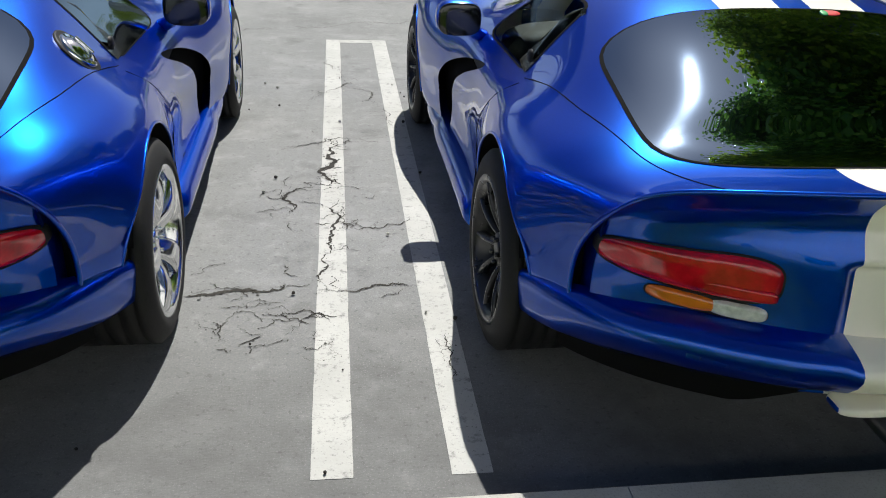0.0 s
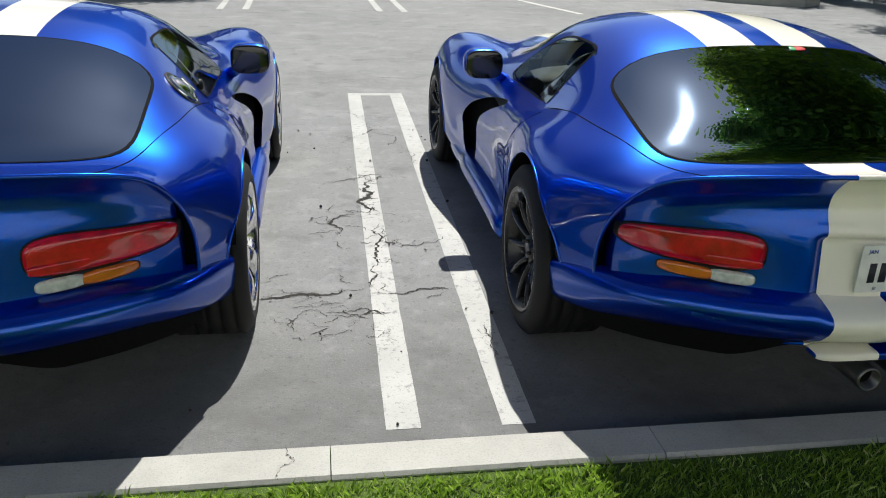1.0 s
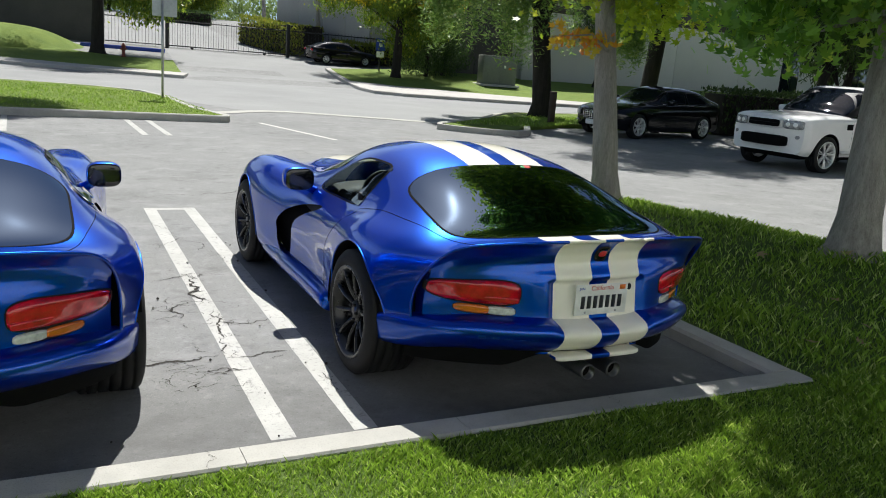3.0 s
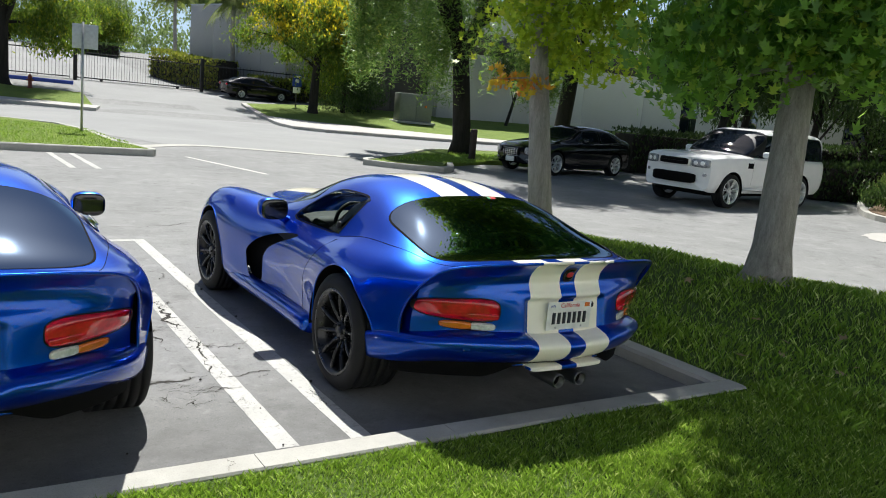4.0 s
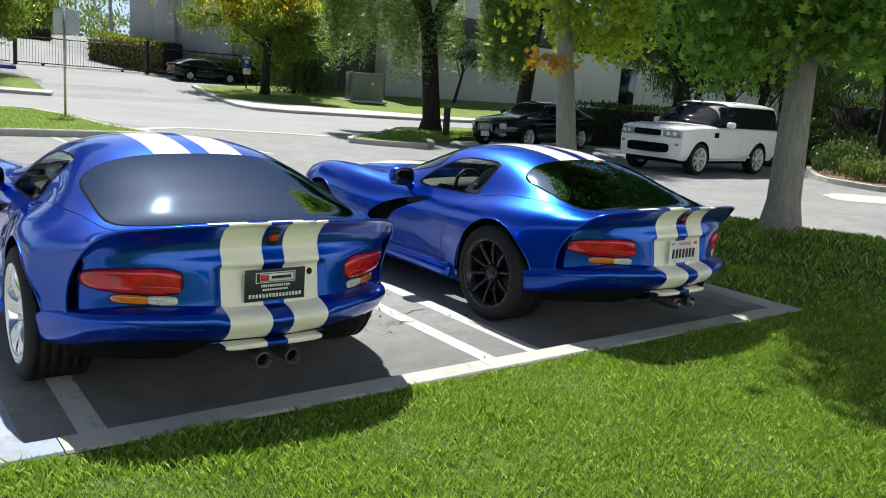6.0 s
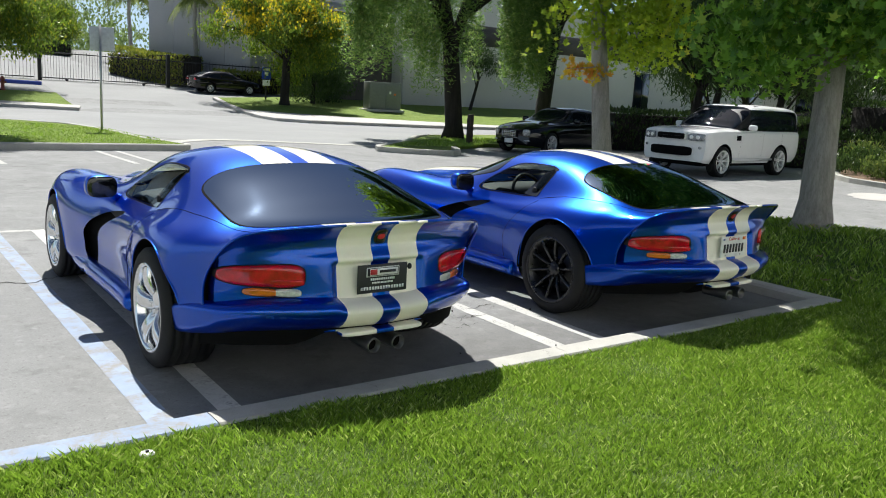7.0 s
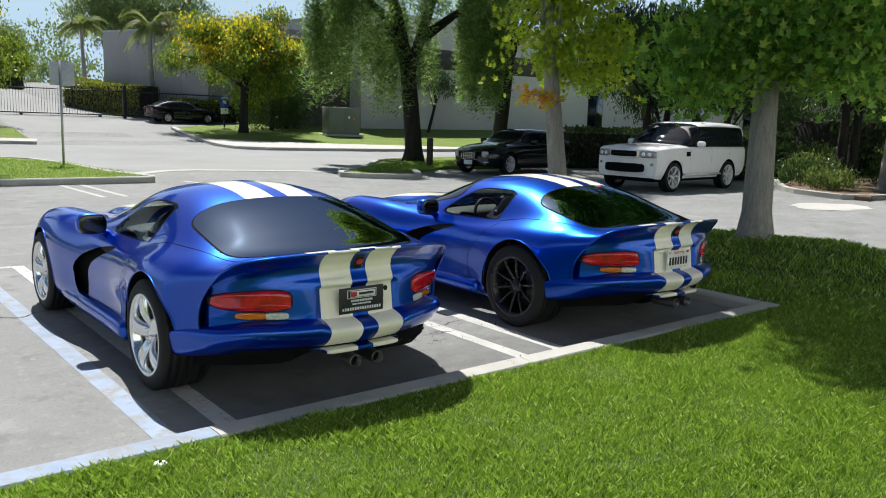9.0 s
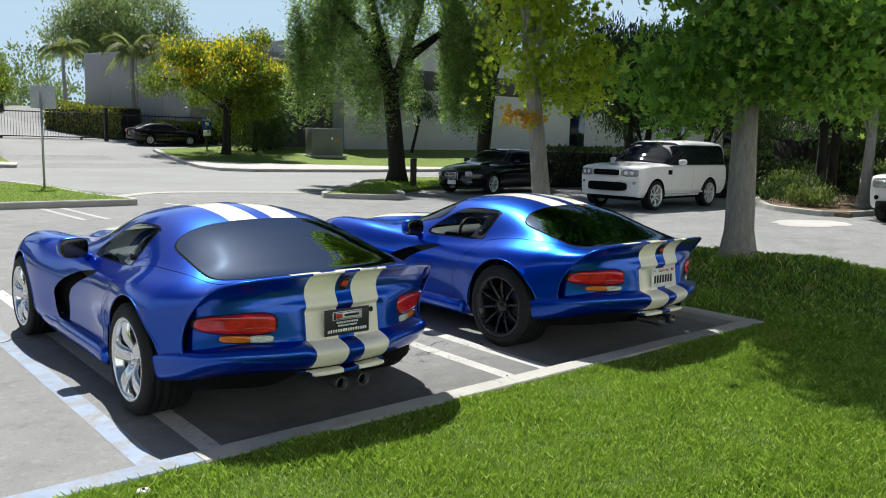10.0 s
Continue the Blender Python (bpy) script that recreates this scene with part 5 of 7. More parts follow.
    lever = box((0.03, 0, 0), (0.012, 0.014, 0.07), 0.004)
    bmesh.ops.transform(lever, matrix=Matrix.Translation(at) @ rot.to_4x4(), verts=lever.verts[:])
    part("filler_lever", lever, M["chrome"], bowl)
    # Tail face.
    xs, zs = np.linspace(-0.786, 0.786, 150), np.linspace(0.44, 0.905, 72)
    tail_top = spline([0, 0.30, 0.56, 0.66, 0.728, 0.775, 0.795, 0.83], [0.914, 0.909, 0.895, 0.882, 0.858, 0.80, 0.762, 0.64])
    verts, faces = [], []
    for x in xs:
        cap_z = float(tail_top(abs(x))) - 0.004
        for z in zs:
            zz = 0.44 + (z - 0.44) / 0.465 * (cap_z - 0.44)
            depth = gt_tail_depth(x, z, zz)
            verts.append((x, depth, zz))
    nz = len(zs)
    for i in range(len(xs) - 1):
        for k in range(nz - 1):
            faces.append((i * nz + k, i * nz + k + 1, (i + 1) * nz + k + 1, (i + 1) * nz + k))
    part("tail_panel", (verts, faces), M["paint_blue"], car, "blue tail panel under the spoiler lip, striped cream")
    edge = [tuple(p) for p in P[0, int(1.2 * per):P.shape[1] - int(1.2 * per)]]
    part("lip_edge", tube(edge, [0.0075] * len(edge), 8), M["paint_blue"], car)
    lamp_on = lambda x, z: gt_tail_depth(x, z)  # noqa: E731
    for side in (-1, 1):
        wall, inner, outer = [], [], []
        for z in np.linspace(0.46, 0.76, 12):
            y = gt_tail_depth(0.786, z)
            wall.append((side * 0.786, y, z))
            inner.append((side * 0.783, y + 0.09, z))
            outer.append((side * (float(np.interp(z, [0.44, 0.53, 0.64, 0.762], [0.818, 0.828, 0.822, 0.795])) - 0.002), y + 0.05, z))
        quads = [(k, k + 1, k + 13, k + 12) for k in range(11)]
        part("slot_wall", (wall + inner, quads), M["paint_blue"], car)
        part("slot", (inner + outer, quads), M["matt_black"], car, "dark vertical air slot")
        lamp = part("tail_lamp", super_patch(side * 0.600, 0.642, 0.187, 0.058, lamp_on, 3.3, 0.022, tilt=side * -0.01, taper=side * -0.14), M["red_lens"], car, "red tail lamp")
        part("lamp_seal", super_patch(side * 0.600, 0.642, 0.191, 0.062, lamp_on, 3.3, 0.004, tilt=side * -0.01, taper=side * -0.14), M["trim"], lamp)
        part("reflector", super_patch(side * 0.505, 0.613, 0.08, 0.017, lambda x, z: gt_tail_depth(x, z) - 0.018, 4, 0.007), M["red_lens"], lamp)
        turn = part("turn_lamp", super_patch(side * 0.606, 0.557, 0.074, 0.0215, lamp_on, 3.2, 0.014), M["amber_lens"], car, "amber turn lamp")
        part("lamp_seal", super_patch(side * 0.556, 0.557, 0.127, 0.0245, lamp_on, 3.2, 0.003), M["trim"], turn)
        part("reverse_lamp", super_patch(side * 0.494, 0.557, 0.064, 0.0215, lamp_on, 3.2, 0.013), M["white_lens"], car, "clear ribbed reversing lamp")
    badge = part("badge", super_patch(0, 0.832, 0.031, 0.036, lamp_on, 3.4, 0.008), M["gloss_black"], car, "small shield-shaped badge")
    part("badge_rim", super_patch(0, 0.832, 0.036, 0.041, lamp_on, 3.4, 0.004), M["iron"], badge)
    part("badge_mark", super_patch(0, 0.832, 0.022, 0.016, lambda x, z: gt_tail_depth(x, z) - 0.008, 2.5, 0.003), M["ink_red"], badge)
    part("key_lock", super_patch(0.20, 0.655, 0.016, 0.016, lamp_on, 2, 0.004), M["trim"], car)
    plate_frame(car, gt_tail_depth(0, 0.58) - 0.016, 0.616, plate_kind)
    # Bumper swept round the tail.
    prof = [(-0.075, 0.0), (-0.045, 0.03), (-0.010, 0.07), (0.026, 0.13), (0.049, 0.20), (0.060, 0.29), (0.060, 0.38), (0.048, 0.52), (0.020, 0.70), (-0.022, 0.87), (-0.10, 1.0)]
    flank_prof = [-0.006, 0.003, 0.008, 0.011, 0.012, 0.012, 0.011, 0.009, 0.006, 0.0, -0.02]
    knots = [0.0, 0.25, 0.5, 0.68, 0.8, 0.88, 0.94, 0.98, 1.0]
    plan = spline(knots, [0.0, 0.31, 0.60, 0.752, 0.826, 0.868, 0.893, 0.908, 0.914])
    back = spline(knots, [-0.955, -0.908, -0.770, -0.632, -0.525, -0.44, -0.372, -0.325, -0.30])
    crown = spline(knots, [0.545, 0.545, 0.54, 0.51, 0.485, 0.462, 0.445, 0.433, 0.428])
    foot = spline(knots, [0.352, 0.350, 0.338, 0.322, 0.308, 0.297, 0.288, 0.282, 0.28])
    puff = spline(knots, [1.0, 1.0, 0.95, 0.85, 0.75, 0.7, 0.65, 0.6, 0.6])
    path = []
    for a in np.linspace(-1, 1, 161):
        path.append((Vector((math.copysign(float(plan(abs(a))), a), float(back(abs(a))), 0)), abs(a)))
    verts, faces, k = [], [], len(prof)
    for i, (p, a) in enumerate(path):
        d = (path[min(i + 1, 160)][0] - path[max(i - 1, 0)][0]).normalized()
        out = Vector((d.y, -d.x, 0))
        # Behind the plate the shelf drops into the pocket.
        hi = float(crown(a)) - 0.02 / (1 + math.exp((abs(p.x) - 0.268) / 0.008))
        lo, q = float(foot(a)), float(puff(a))
        far = min(1.0, max(0.0, (a - 0.55) / 0.4))
        far = far * far * (3 - 2 * far)
        for (off, z), flat in zip(prof, flank_prof):
            verts.append(tuple(p + out * (off * q * (1 - far) + flat * far) + Vector((0, 0, hi + (lo - hi) * z))))
    for i in range(160):
        for a in range(k - 1):
            faces.append((i * k + a, (i + 1) * k + a, (i + 1) * k + a + 1, i * k + a + 1))
    bumper = part("bumper", (verts, faces), M["paint_blue"], car, "blue rear bumper striped cream")
    for j in range(5):
        x = -0.60 + 0.055 * j
        part("emblem_bar", box((x, -1.009 + 0.49 * x * x, 0.455), (0.034, 0.006, 0.022), 0.002, Matrix.Rotation(math.atan(x), 4, "Z")), M["paint_blue"], bumper)
    lip = [(x, -0.885 + 0.48 * x * x, 0.349 - 0.02 * x * x) for x in np.linspace(-0.4, 0.4, 40)]
    part("valance", blob((0, -0.905, 0.343), (0.25, 0.05, 0.014), 5), M["paint_blue"], car, "striped lower valance")
    part("diffuser_lip", tube(lip, [0.007] * 40, 8), M["paint_blue"], car)
    # A closing pan inside the bumper's foot.
    rim = [(0.93 * p.x, p.y + 0.06, float(foot(a)) + 0.03) for p, a in path if a < 0.86]
    skirt = []
    for p, a in path:
        if a < 0.84:
            drop = min(1.0, max(0.0, (abs(p.x) - 0.27) / 0.22))
            skirt.append((0.955 * p.x, p.y + 0.045, float(foot(a)) + 0.02, float(foot(a)) - 0.008 - 0.06 * drop * drop * (3 - 2 * drop)))
    low_edge = [(x, y + 0.02, z) for x, y, _, z in skirt]
    part("undertray", ([(x, y, z) for x, y, z, _ in skirt] + low_edge, [(i, i + 1, len(skirt) + i + 1, len(skirt) + i) for i in range(len(skirt) - 1)]), M["matt_black"], car, "black skirt under the bumper")
    far_rim = [(0.75 * x, 0.1, 0.33) for x, _, _ in rim]
    part("tail_pan", (rim + far_rim, [(i, i + 1, len(rim) + i + 1, len(rim) + i) for i in range(len(rim) - 1)]), M["matt_black"], car)
    for x in (-0.075, 0.075):
        tip = lathe([(-0.12, 0.038), (0.08, 0.04), (0.09, 0.038), (0.088, 0.033), (-0.1, 0.03)], 28)
        pipe = part("exhaust_tip", ([(x + vy, -0.88 - vx, 0.272 + vz) for vx, vy, vz in tip[0]], tip[1]), M["dark_steel"], car, "polished exhaust tip")
        bore = lathe([(0.05, 0.0005), (0.05, 0.034)], 24)
        part("bore", ([(x + vy, -0.88 - vx, 0.272 + vz) for vx, vy, vz in bore[0]], bore[1]), M["matt_black"], pipe)
    # Cabin and underside.
    under = bmesh.new()
    add_box(under, (0, 1.3, 0.25), (1.3, 2.9, 0.06), 0.01)
    add_box(under, (0, 0.0, 0.30), (0.9, 0.5, 0.12), 0.03)
    part("underbody", under, M["matt_black"], car)
    part("parcel_shelf", box((0, -0.2, 0.72), (1.4, 0.66, 0.03), 0.01), M["cabin"], car)
    part("bulkhead", box((0, 0.0, 0.6), (1.2, 0.05, 0.5), 0.01), M["cabin"], car)
    part("dashboard", merged(blob((0, 1.28, 0.72), (0.66, 0.2, 0.11), 3.5)), M["cabin"], car)
    part("cabin_side", box((-0.76, 0.8, 0.55), (0.06, 1.2, 0.42), 0.02), M["cabin"], car)
    part("cabin_side", box((0.76, 0.8, 0.55), (0.06, 1.2, 0.42), 0.02), M["cabin"], car)
    for x in (-0.37, 0.37):
        seat(car, x)
    ring = [(-0.37 + 0.165 * math.cos(t), 0.93 + 0.05 * math.sin(t), 0.78 + 0.16 * math.sin(t)) for t in np.linspace(0, 2 * math.pi, 33)]
    part("steering_wheel", tube(ring, [0.014] * 33, 8, False), M["trim"], car)
    return car


def tube_sheet(line, dx, shift=None):
    """A ribbon from a line, swept sideways by dx or by a vector. (verts, faces)"""
    d = Vector(shift) if shift else Vector((dx, 0, 0))
    n = len(line)
    verts = [tuple(Vector(p)) for p in line] + [tuple(Vector(p) + d) for p in line]
    return verts, [(i, i + 1, n + i + 1, n + i) for i in range(n - 1)]


def skin_near(P, side, pts):
    """Points on the flank at side-view places (y, z)."""
    flat = P.reshape(-1, 3)
    flat = flat[(flat[:, 0] * side > 0.6) & (flat[:, 2] < 0.8)]
    line = []
    for y, z in pts:
        d = (flat[:, 1] - y) ** 2 + (flat[:, 2] - z) ** 2
        near = np.argsort(d)[:6]
        w = 1 / (d[near] + 1e-4)
        line.append((float((flat[near, 0] * w).sum() / w.sum()), y, z))
    x = np.array([p[0] for p in line])
    x = np.convolve(np.pad(x, 2, mode="edge"), np.ones(5) / 5, "valid")
    return [(float(a), p[1], p[2]) for a, p in zip(x, line)]


def seam_line(car, P, pts):
    """A shut line across the upper skin, through plan points (x, y)."""
    flat, nrm = P.reshape(-1, 3), normals_of(P).reshape(-1, 3)
    up = flat[:, 2] > 0.72
    flat, nrm = flat[up], nrm[up]
    line = []
    for x, y in smooth_line(pts, 0.03):
        d = (flat[:, 0] - x) ** 2 + (flat[:, 1] - y) ** 2
        near = np.argsort(d)[:4]
        w = 1 / (d[near] + 1e-5)
        line.append((x, y, float((flat[near, 2] * w).sum() / w.sum()) + 0.0005))
    part("shut_line", tube(line, [0.0016] * len(line), 5), M["matt_black"], car)


def seam_side(car, P, side, pts):
    """A shut line on the flank, through side-view points (y, z)."""
    flat = P.reshape(-1, 3)
    flat = flat[flat[:, 0] * side > 0.6]
    line = []
    for y, z in smooth_line(pts, 0.03):
        d = (flat[:, 1] - y) ** 2 + (flat[:, 2] - z) ** 2
        near = np.argsort(d)[:4]
        w = 1 / (d[near] + 1e-5)
        line.append((float((flat[near, 0] * w).sum() / w.sum()), y, z))
    part("shut_line", tube(line, [0.0016] * len(line), 5), M["matt_black"], car)


CAR_A = pose(-1.77, 2.115, 0, 0, 0, 0.6)
CAR_B = pose(1.17, 2.045, 0, 0, 0, 1.0)
car_a = gt_coupe("low metallic blue coupe with cream racing stripes and chrome wheels", CAR_A, "five", "dealer")
car_b = gt_coupe("low metallic blue coupe with cream racing stripes and black wheels", CAR_B, "lattice", "state")
roof_sticker = part("sticker", blob((0.1, 0.035, 1.118), (0.03, 0.016, 0.003), 2.5, m=Matrix.Rotation(radians(18), 4, "X")), M["ink_red"], car_b, "small red, white and green sticker")
part("sticker_band", blob((0.075, 0.032, 1.1185), (0.012, 0.015, 0.003), 2.5, m=Matrix.Rotation(radians(18), 4, "X")), M["ink_green"], roof_sticker)


# ---- other cars ----
def street_car(name, label, m, S, rows, bow, wheels, windows, paint, lamps, group=""):
    """A parked car from a distance: skin, glass, wheels, lamps, mirrors. Nose along +y, origin under the rear axle."""
    car = thing(name, label, "car", m, group=group)
    P = loft(S, rows, bow, 150, 6, 0.1, None, 0.009)
    arches = [disc(y, r + 0.01, r + 0.05, 0.5) for y, r, *_ in wheels]
    part("body", carve(P, arches + windows), paint, car)
    part("nose_panel", end_cap(P, -1), paint, car)
    part("tail_panel", end_cap(P, 0), paint, car)
    for g in windows:
        win = part("window", carve(P, [grown(g, 0.022)], keep=g, shift=-0.002), M["trim"], car)
        part("pane", carve(P, [], keep=grown(g, 0.018), shift=0.001), M["window_dark"], win)
    for y, r, w, half, rim in wheels:
        for side in (-1, 1):
            wheel(car, side * (half - w / 2), y, r, w, rim, "seven")
            part("arch_liner", tube_sheet([(side * (half - 0.02), y + (r + 0.05) * math.cos(a), r + 0.01 + (r + 0.05) * math.sin(a)) for a in np.linspace(-0.1, math.pi + 0.1, 24)], side * -0.3), M["matt_black"], car)
    part("underbody", box((0, (S[0] + S[-1]) / 2, 0.3), (1.4, (S[-1] - S[0]) * 0.86, 0.1), 0.02), M["matt_black"], car)
    part("cabin", box((0, (S[0] + S[-1]) / 2 - 0.2, 0.68), (1.35, 2.2, 0.5), 0.05), M["cabin"], car)
    for x in (-0.38, 0.38):
        part("seat", merged(blob((x, lamps["seat"], 0.9), (0.22, 0.09, 0.3), 3), blob((x, lamps["seat"], 1.22), (0.12, 0.05, 0.08), 3)), M["leather"], car)
    for side in (-1, 1):
        mx, my, mz = lamps["mirror"]
        mir = part("mirror", blob((side * mx, my, mz), (0.11, 0.07, 0.075), 3), paint, car)
        part("mirror_glass", blob((side * mx, my - 0.062, mz), (0.09, 0.012, 0.06), 3), M["gloss_black"], mir)
        part("mirror_post", tube([(side * (mx - 0.18), my, mz - 0.05), (side * mx, my, mz - 0.03)], [0.025, 0.025], 8), M["trim"], mir)
    return car, P


def front_patch(nose, cx, cz, hw, hh, power, bulge):
    """A rounded panel on the car's nose, which lies at y = nose[0] + nose[1] x x. (verts, faces)"""
    v, f = super_patch(cx, cz, hw, hh, lambda x, z: -(nose[0] + nose[1] * x * x), power, bulge, 5, 28)
    return [(x, -y, z) for x, y, z in v], f


SUV_NOSE, SED_NOSE = (3.655, -0.24), (3.85, -0.42)
SUV_S = [-1.14, -1.06, -0.82, -0.3, 0.5, 1.2, 1.9, 2.25, 2.75, 3.3, 3.55, 3.62]
SUV_ROWS = [
    ([0.6, 0.78] + [0.84] * 8 + [0.82, 0.76], [0.45, 0.4, 0.34, 0.33, 0.33, 0.33, 0.33, 0.33, 0.33, 0.33, 0.34, 0.36]),
    ([0.68, 0.86] + [0.92] * 8 + [0.90, 0.84], [0.5] * 9 + [0.48, 0.45, 0.44]),
    ([0.72, 0.90] + [0.955] * 8 + [0.93, 0.87], [0.72, 0.74] + [0.76] * 7 + [0.74, 0.72, 0.70]),
    ([0.70, 0.88] + [0.95] * 6 + [0.945, 0.94, 0.92, 0.85], [1.0, 1.03, 1.06, 1.07, 1.07, 1.07, 1.07, 1.07, 1.06, 1.04, 1.01, 0.96]),
    ([0.68, 0.84, 0.90, 0.91, 0.91, 0.91, 0.91, 0.88, 0.86, 0.85, 0.84, 0.78], [1.10, 1.13, 1.14, 1.14, 1.14, 1.13, 1.12, 1.14, 1.13, 1.10, 1.07, 1.02]),
    ([0.66, 0.80, 0.86, 0.87, 0.87, 0.86, 0.86, 0.76, 0.72, 0.70, 0.68, 0.62], [1.2, 1.26, 1.28, 1.28, 1.27, 1.24, 1.18, 1.17, 1.16, 1.13, 1.10, 1.05]),
    ([0.62, 0.70, 0.73, 0.735, 0.74, 0.74, 0.76, 0.6, 0.5, 0.48, 0.44, 0.36], [1.36, 1.62, 1.71, 1.735, 1.745, 1.72, 1.36, 1.18, 1.165, 1.135, 1.105, 1.055]),
    ([0.0] * 12, [1.36, 1.62, 1.74, 1.775, 1.79, 1.775, 1.44, 1.20, 1.17, 1.14, 1.11, 1.06]),
]


def side_glass(y0, y1, z0, z1, slope_f, slope_r, sign):
    def g(v):
        y, z = v[:, 1], v[:, 2]
        return np.where(v[:, 0] * sign > 0.3, soft_max(z0 - z, z - z1, (y0 - y) + slope_r * (z - z0), (y - y1) + slope_f * (z - z0), k=60.0), 1.0)
    return g


def top_glass(y0, y1, half, zmin):
    return lambda v: np.where(v[:, 2] > zmin, ((np.abs(v[:, 0]) / half) ** 6 + (np.abs(v[:, 1] - (y0 + y1) / 2) / ((y1 - y0) / 2)) ** 6) ** (1 / 6) * 0.35 - 0.35, 1.0)


suv_windows = [top_glass(1.37, 2.26, 0.86, 1.15)] + [side_glass(a, b, 1.14, 1.665, f, r, s) for s in (-1, 1) for a, b, f, r in ((-0.98, 2.1, 1.05, 0.35),)]
SUV_AT = pose(15.84, 10.98, 0, 0, 0, 94.5)
suv, P = street_car("suv", "white upright sport utility car parked nose out", SUV_AT, SUV_S, SUV_ROWS, spline([-1.14, -0.5, 2.8, 3.3, 3.62], [0.06, 0.0, 0.0, -0.1, -0.22]),
                    [(0.0, 0.375, 0.26, 0.955, 0.27), (2.745, 0.375, 0.26, 0.955, 0.27)], suv_windows, M["paint_white"], {"seat": 0.95, "mirror": (1.06, 1.72, 1.22)})
part("grille", front_patch(SUV_NOSE, 0, 0.95, 0.40, 0.082, 7, 0.014), M["matt_black"], suv, "black mesh grille")
part("grille_frame", front_patch(SUV_NOSE, 0, 0.95, 0.425, 0.103, 7, 0.006), M["alloy"], suv)
part("grille_bar", front_patch(SUV_NOSE, 0, 0.955, 0.38, 0.006, 6, 0.02), M["trim"], suv)
part("lower_grille", front_patch(SUV_NOSE, 0, 0.60, 0.58, 0.11, 6, 0.014), M["matt_black"], suv, "wide black lower grille")
for side in (-1, 1):
    part("headlamp", front_patch(SUV_NOSE, side * 0.66, 0.945, 0.195, 0.088, 5, 0.014), M["lamp_lens"], suv, "clear headlamp unit")
    for dx in (-0.07, 0.075):
        part("lamp_ring", front_patch(SUV_NOSE, side * 0.635 + dx, 0.945, 0.055, 0.055, 2, 0.022), M["alloy"], suv)
    part("fog_lamp", front_patch(SUV_NOSE, side * 0.76, 0.70, 0.035, 0.035, 2, 0.01), M["lamp_lens"], suv)
    for y in (0.0, 0.95, 2.02):
        seam_side(suv, P, side, [(y, 1.12), (y + 0.01, 0.9), (y, 0.5)])
    part("side_moulding", tube([(side * 0.935, 0.42, 0.43), (side * 0.94, 1.3, 0.42), (side * 0.935, 2.3, 0.43)], [0.03, 0.035, 0.03], 8), M["paint_white"], suv)
    part("fender_vent", box((side * 0.953, 2.14, 0.96), (0.02, 0.2, 0.12), 0.006), M["matt_black"], suv)
    part("door_handle", box((side * 0.955, 1.05, 1.02), (0.03, 0.2, 0.03), 0.008), M["paint_white"], suv)
    part("roof_rail", tube([(side * 0.66, -0.5, 1.735), (side * 0.66, 1.1, 1.745)], [0.018, 0.018], 8), M["trim"], suv)

SED_S = [-1.0, -0.92, -0.6, -0.1, 0.5, 1.0, 1.5, 2.0, 2.5, 3.1, 3.6, 3.82]
SED_ROWS = [
    ([0.6, 0.74] + [0.82] * 8 + [0.72, 0.55], [0.36, 0.3, 0.22, 0.2, 0.2, 0.2, 0.2, 0.2, 0.2, 0.2, 0.24, 0.3]),
    ([0.66, 0.80] + [0.89] * 8 + [0.80, 0.6], [0.42, 0.36, 0.3, 0.28, 0.28, 0.28, 0.28, 0.28, 0.28, 0.3, 0.34, 0.38]),
    ([0.70, 0.84] + [0.92] * 8 + [0.83, 0.64], [0.58, 0.56, 0.55, 0.55, 0.55, 0.55, 0.55, 0.55, 0.55, 0.54, 0.52, 0.50]),
    ([0.70, 0.84] + [0.92] * 6 + [0.91, 0.88, 0.80, 0.62], [0.76, 0.80, 0.80, 0.79, 0.78, 0.77, 0.76, 0.75, 0.74, 0.71, 0.67, 0.62]),
    ([0.68, 0.80, 0.86, 0.87, 0.87, 0.87, 0.87, 0.86, 0.84, 0.80, 0.72, 0.56], [0.92, 0.95, 0.96, 0.95, 0.93, 0.92, 0.90, 0.90, 0.88, 0.83, 0.76, 0.70]),
    ([0.60, 0.70, 0.76, 0.81, 0.82, 0.82, 0.82, 0.76, 0.66, 0.62, 0.55, 0.42], [1.0, 1.03, 1.04, 1.02, 0.99, 0.97, 0.95, 0.94, 0.93, 0.87, 0.79, 0.72]),
    ([0.46, 0.52, 0.58, 0.56, 0.56, 0.57, 0.60, 0.64, 0.5, 0.44, 0.4, 0.32], [1.03, 1.07, 1.12, 1.29, 1.36, 1.37, 1.30, 1.06, 0.96, 0.89, 0.81, 0.73]),
    ([0.0] * 12, [1.04, 1.08, 1.15, 1.34, 1.415, 1.42, 1.36, 1.13, 0.98, 0.91, 0.82, 0.74]),
]
sed_bow = spline([-1.0, -0.4, 2.6, 3.3, 3.82], [0.12, 0.0, 0.0, -0.12, -0.4])
sed_windows = [top_glass(1.42, 2.2, 0.60, 0.98), top_glass(-0.62, 0.18, 0.54, 1.06)] + [side_glass(a, b, 0.985, 1.30, f, r, s) for s in (-1, 1) for a, b, f, r in ((-0.25, 0.72, 0.0, 1.4), (0.80, 1.95, 1.5, 0.0))]
SED_WHEELS = [(0.0, 0.335, 0.23, 0.92, 0.235), (2.86, 0.335, 0.23, 0.92, 0.235)]
sedan, P = street_car("sedan", "glossy black luxury sedan parked nose out", pose(15.8, 17.35, 0, 0, 0, 102), SED_S, SED_ROWS, sed_bow, SED_WHEELS, sed_windows, M["paint_black"], {"seat": 0.75, "mirror": (1.0, 1.72, 1.02)})
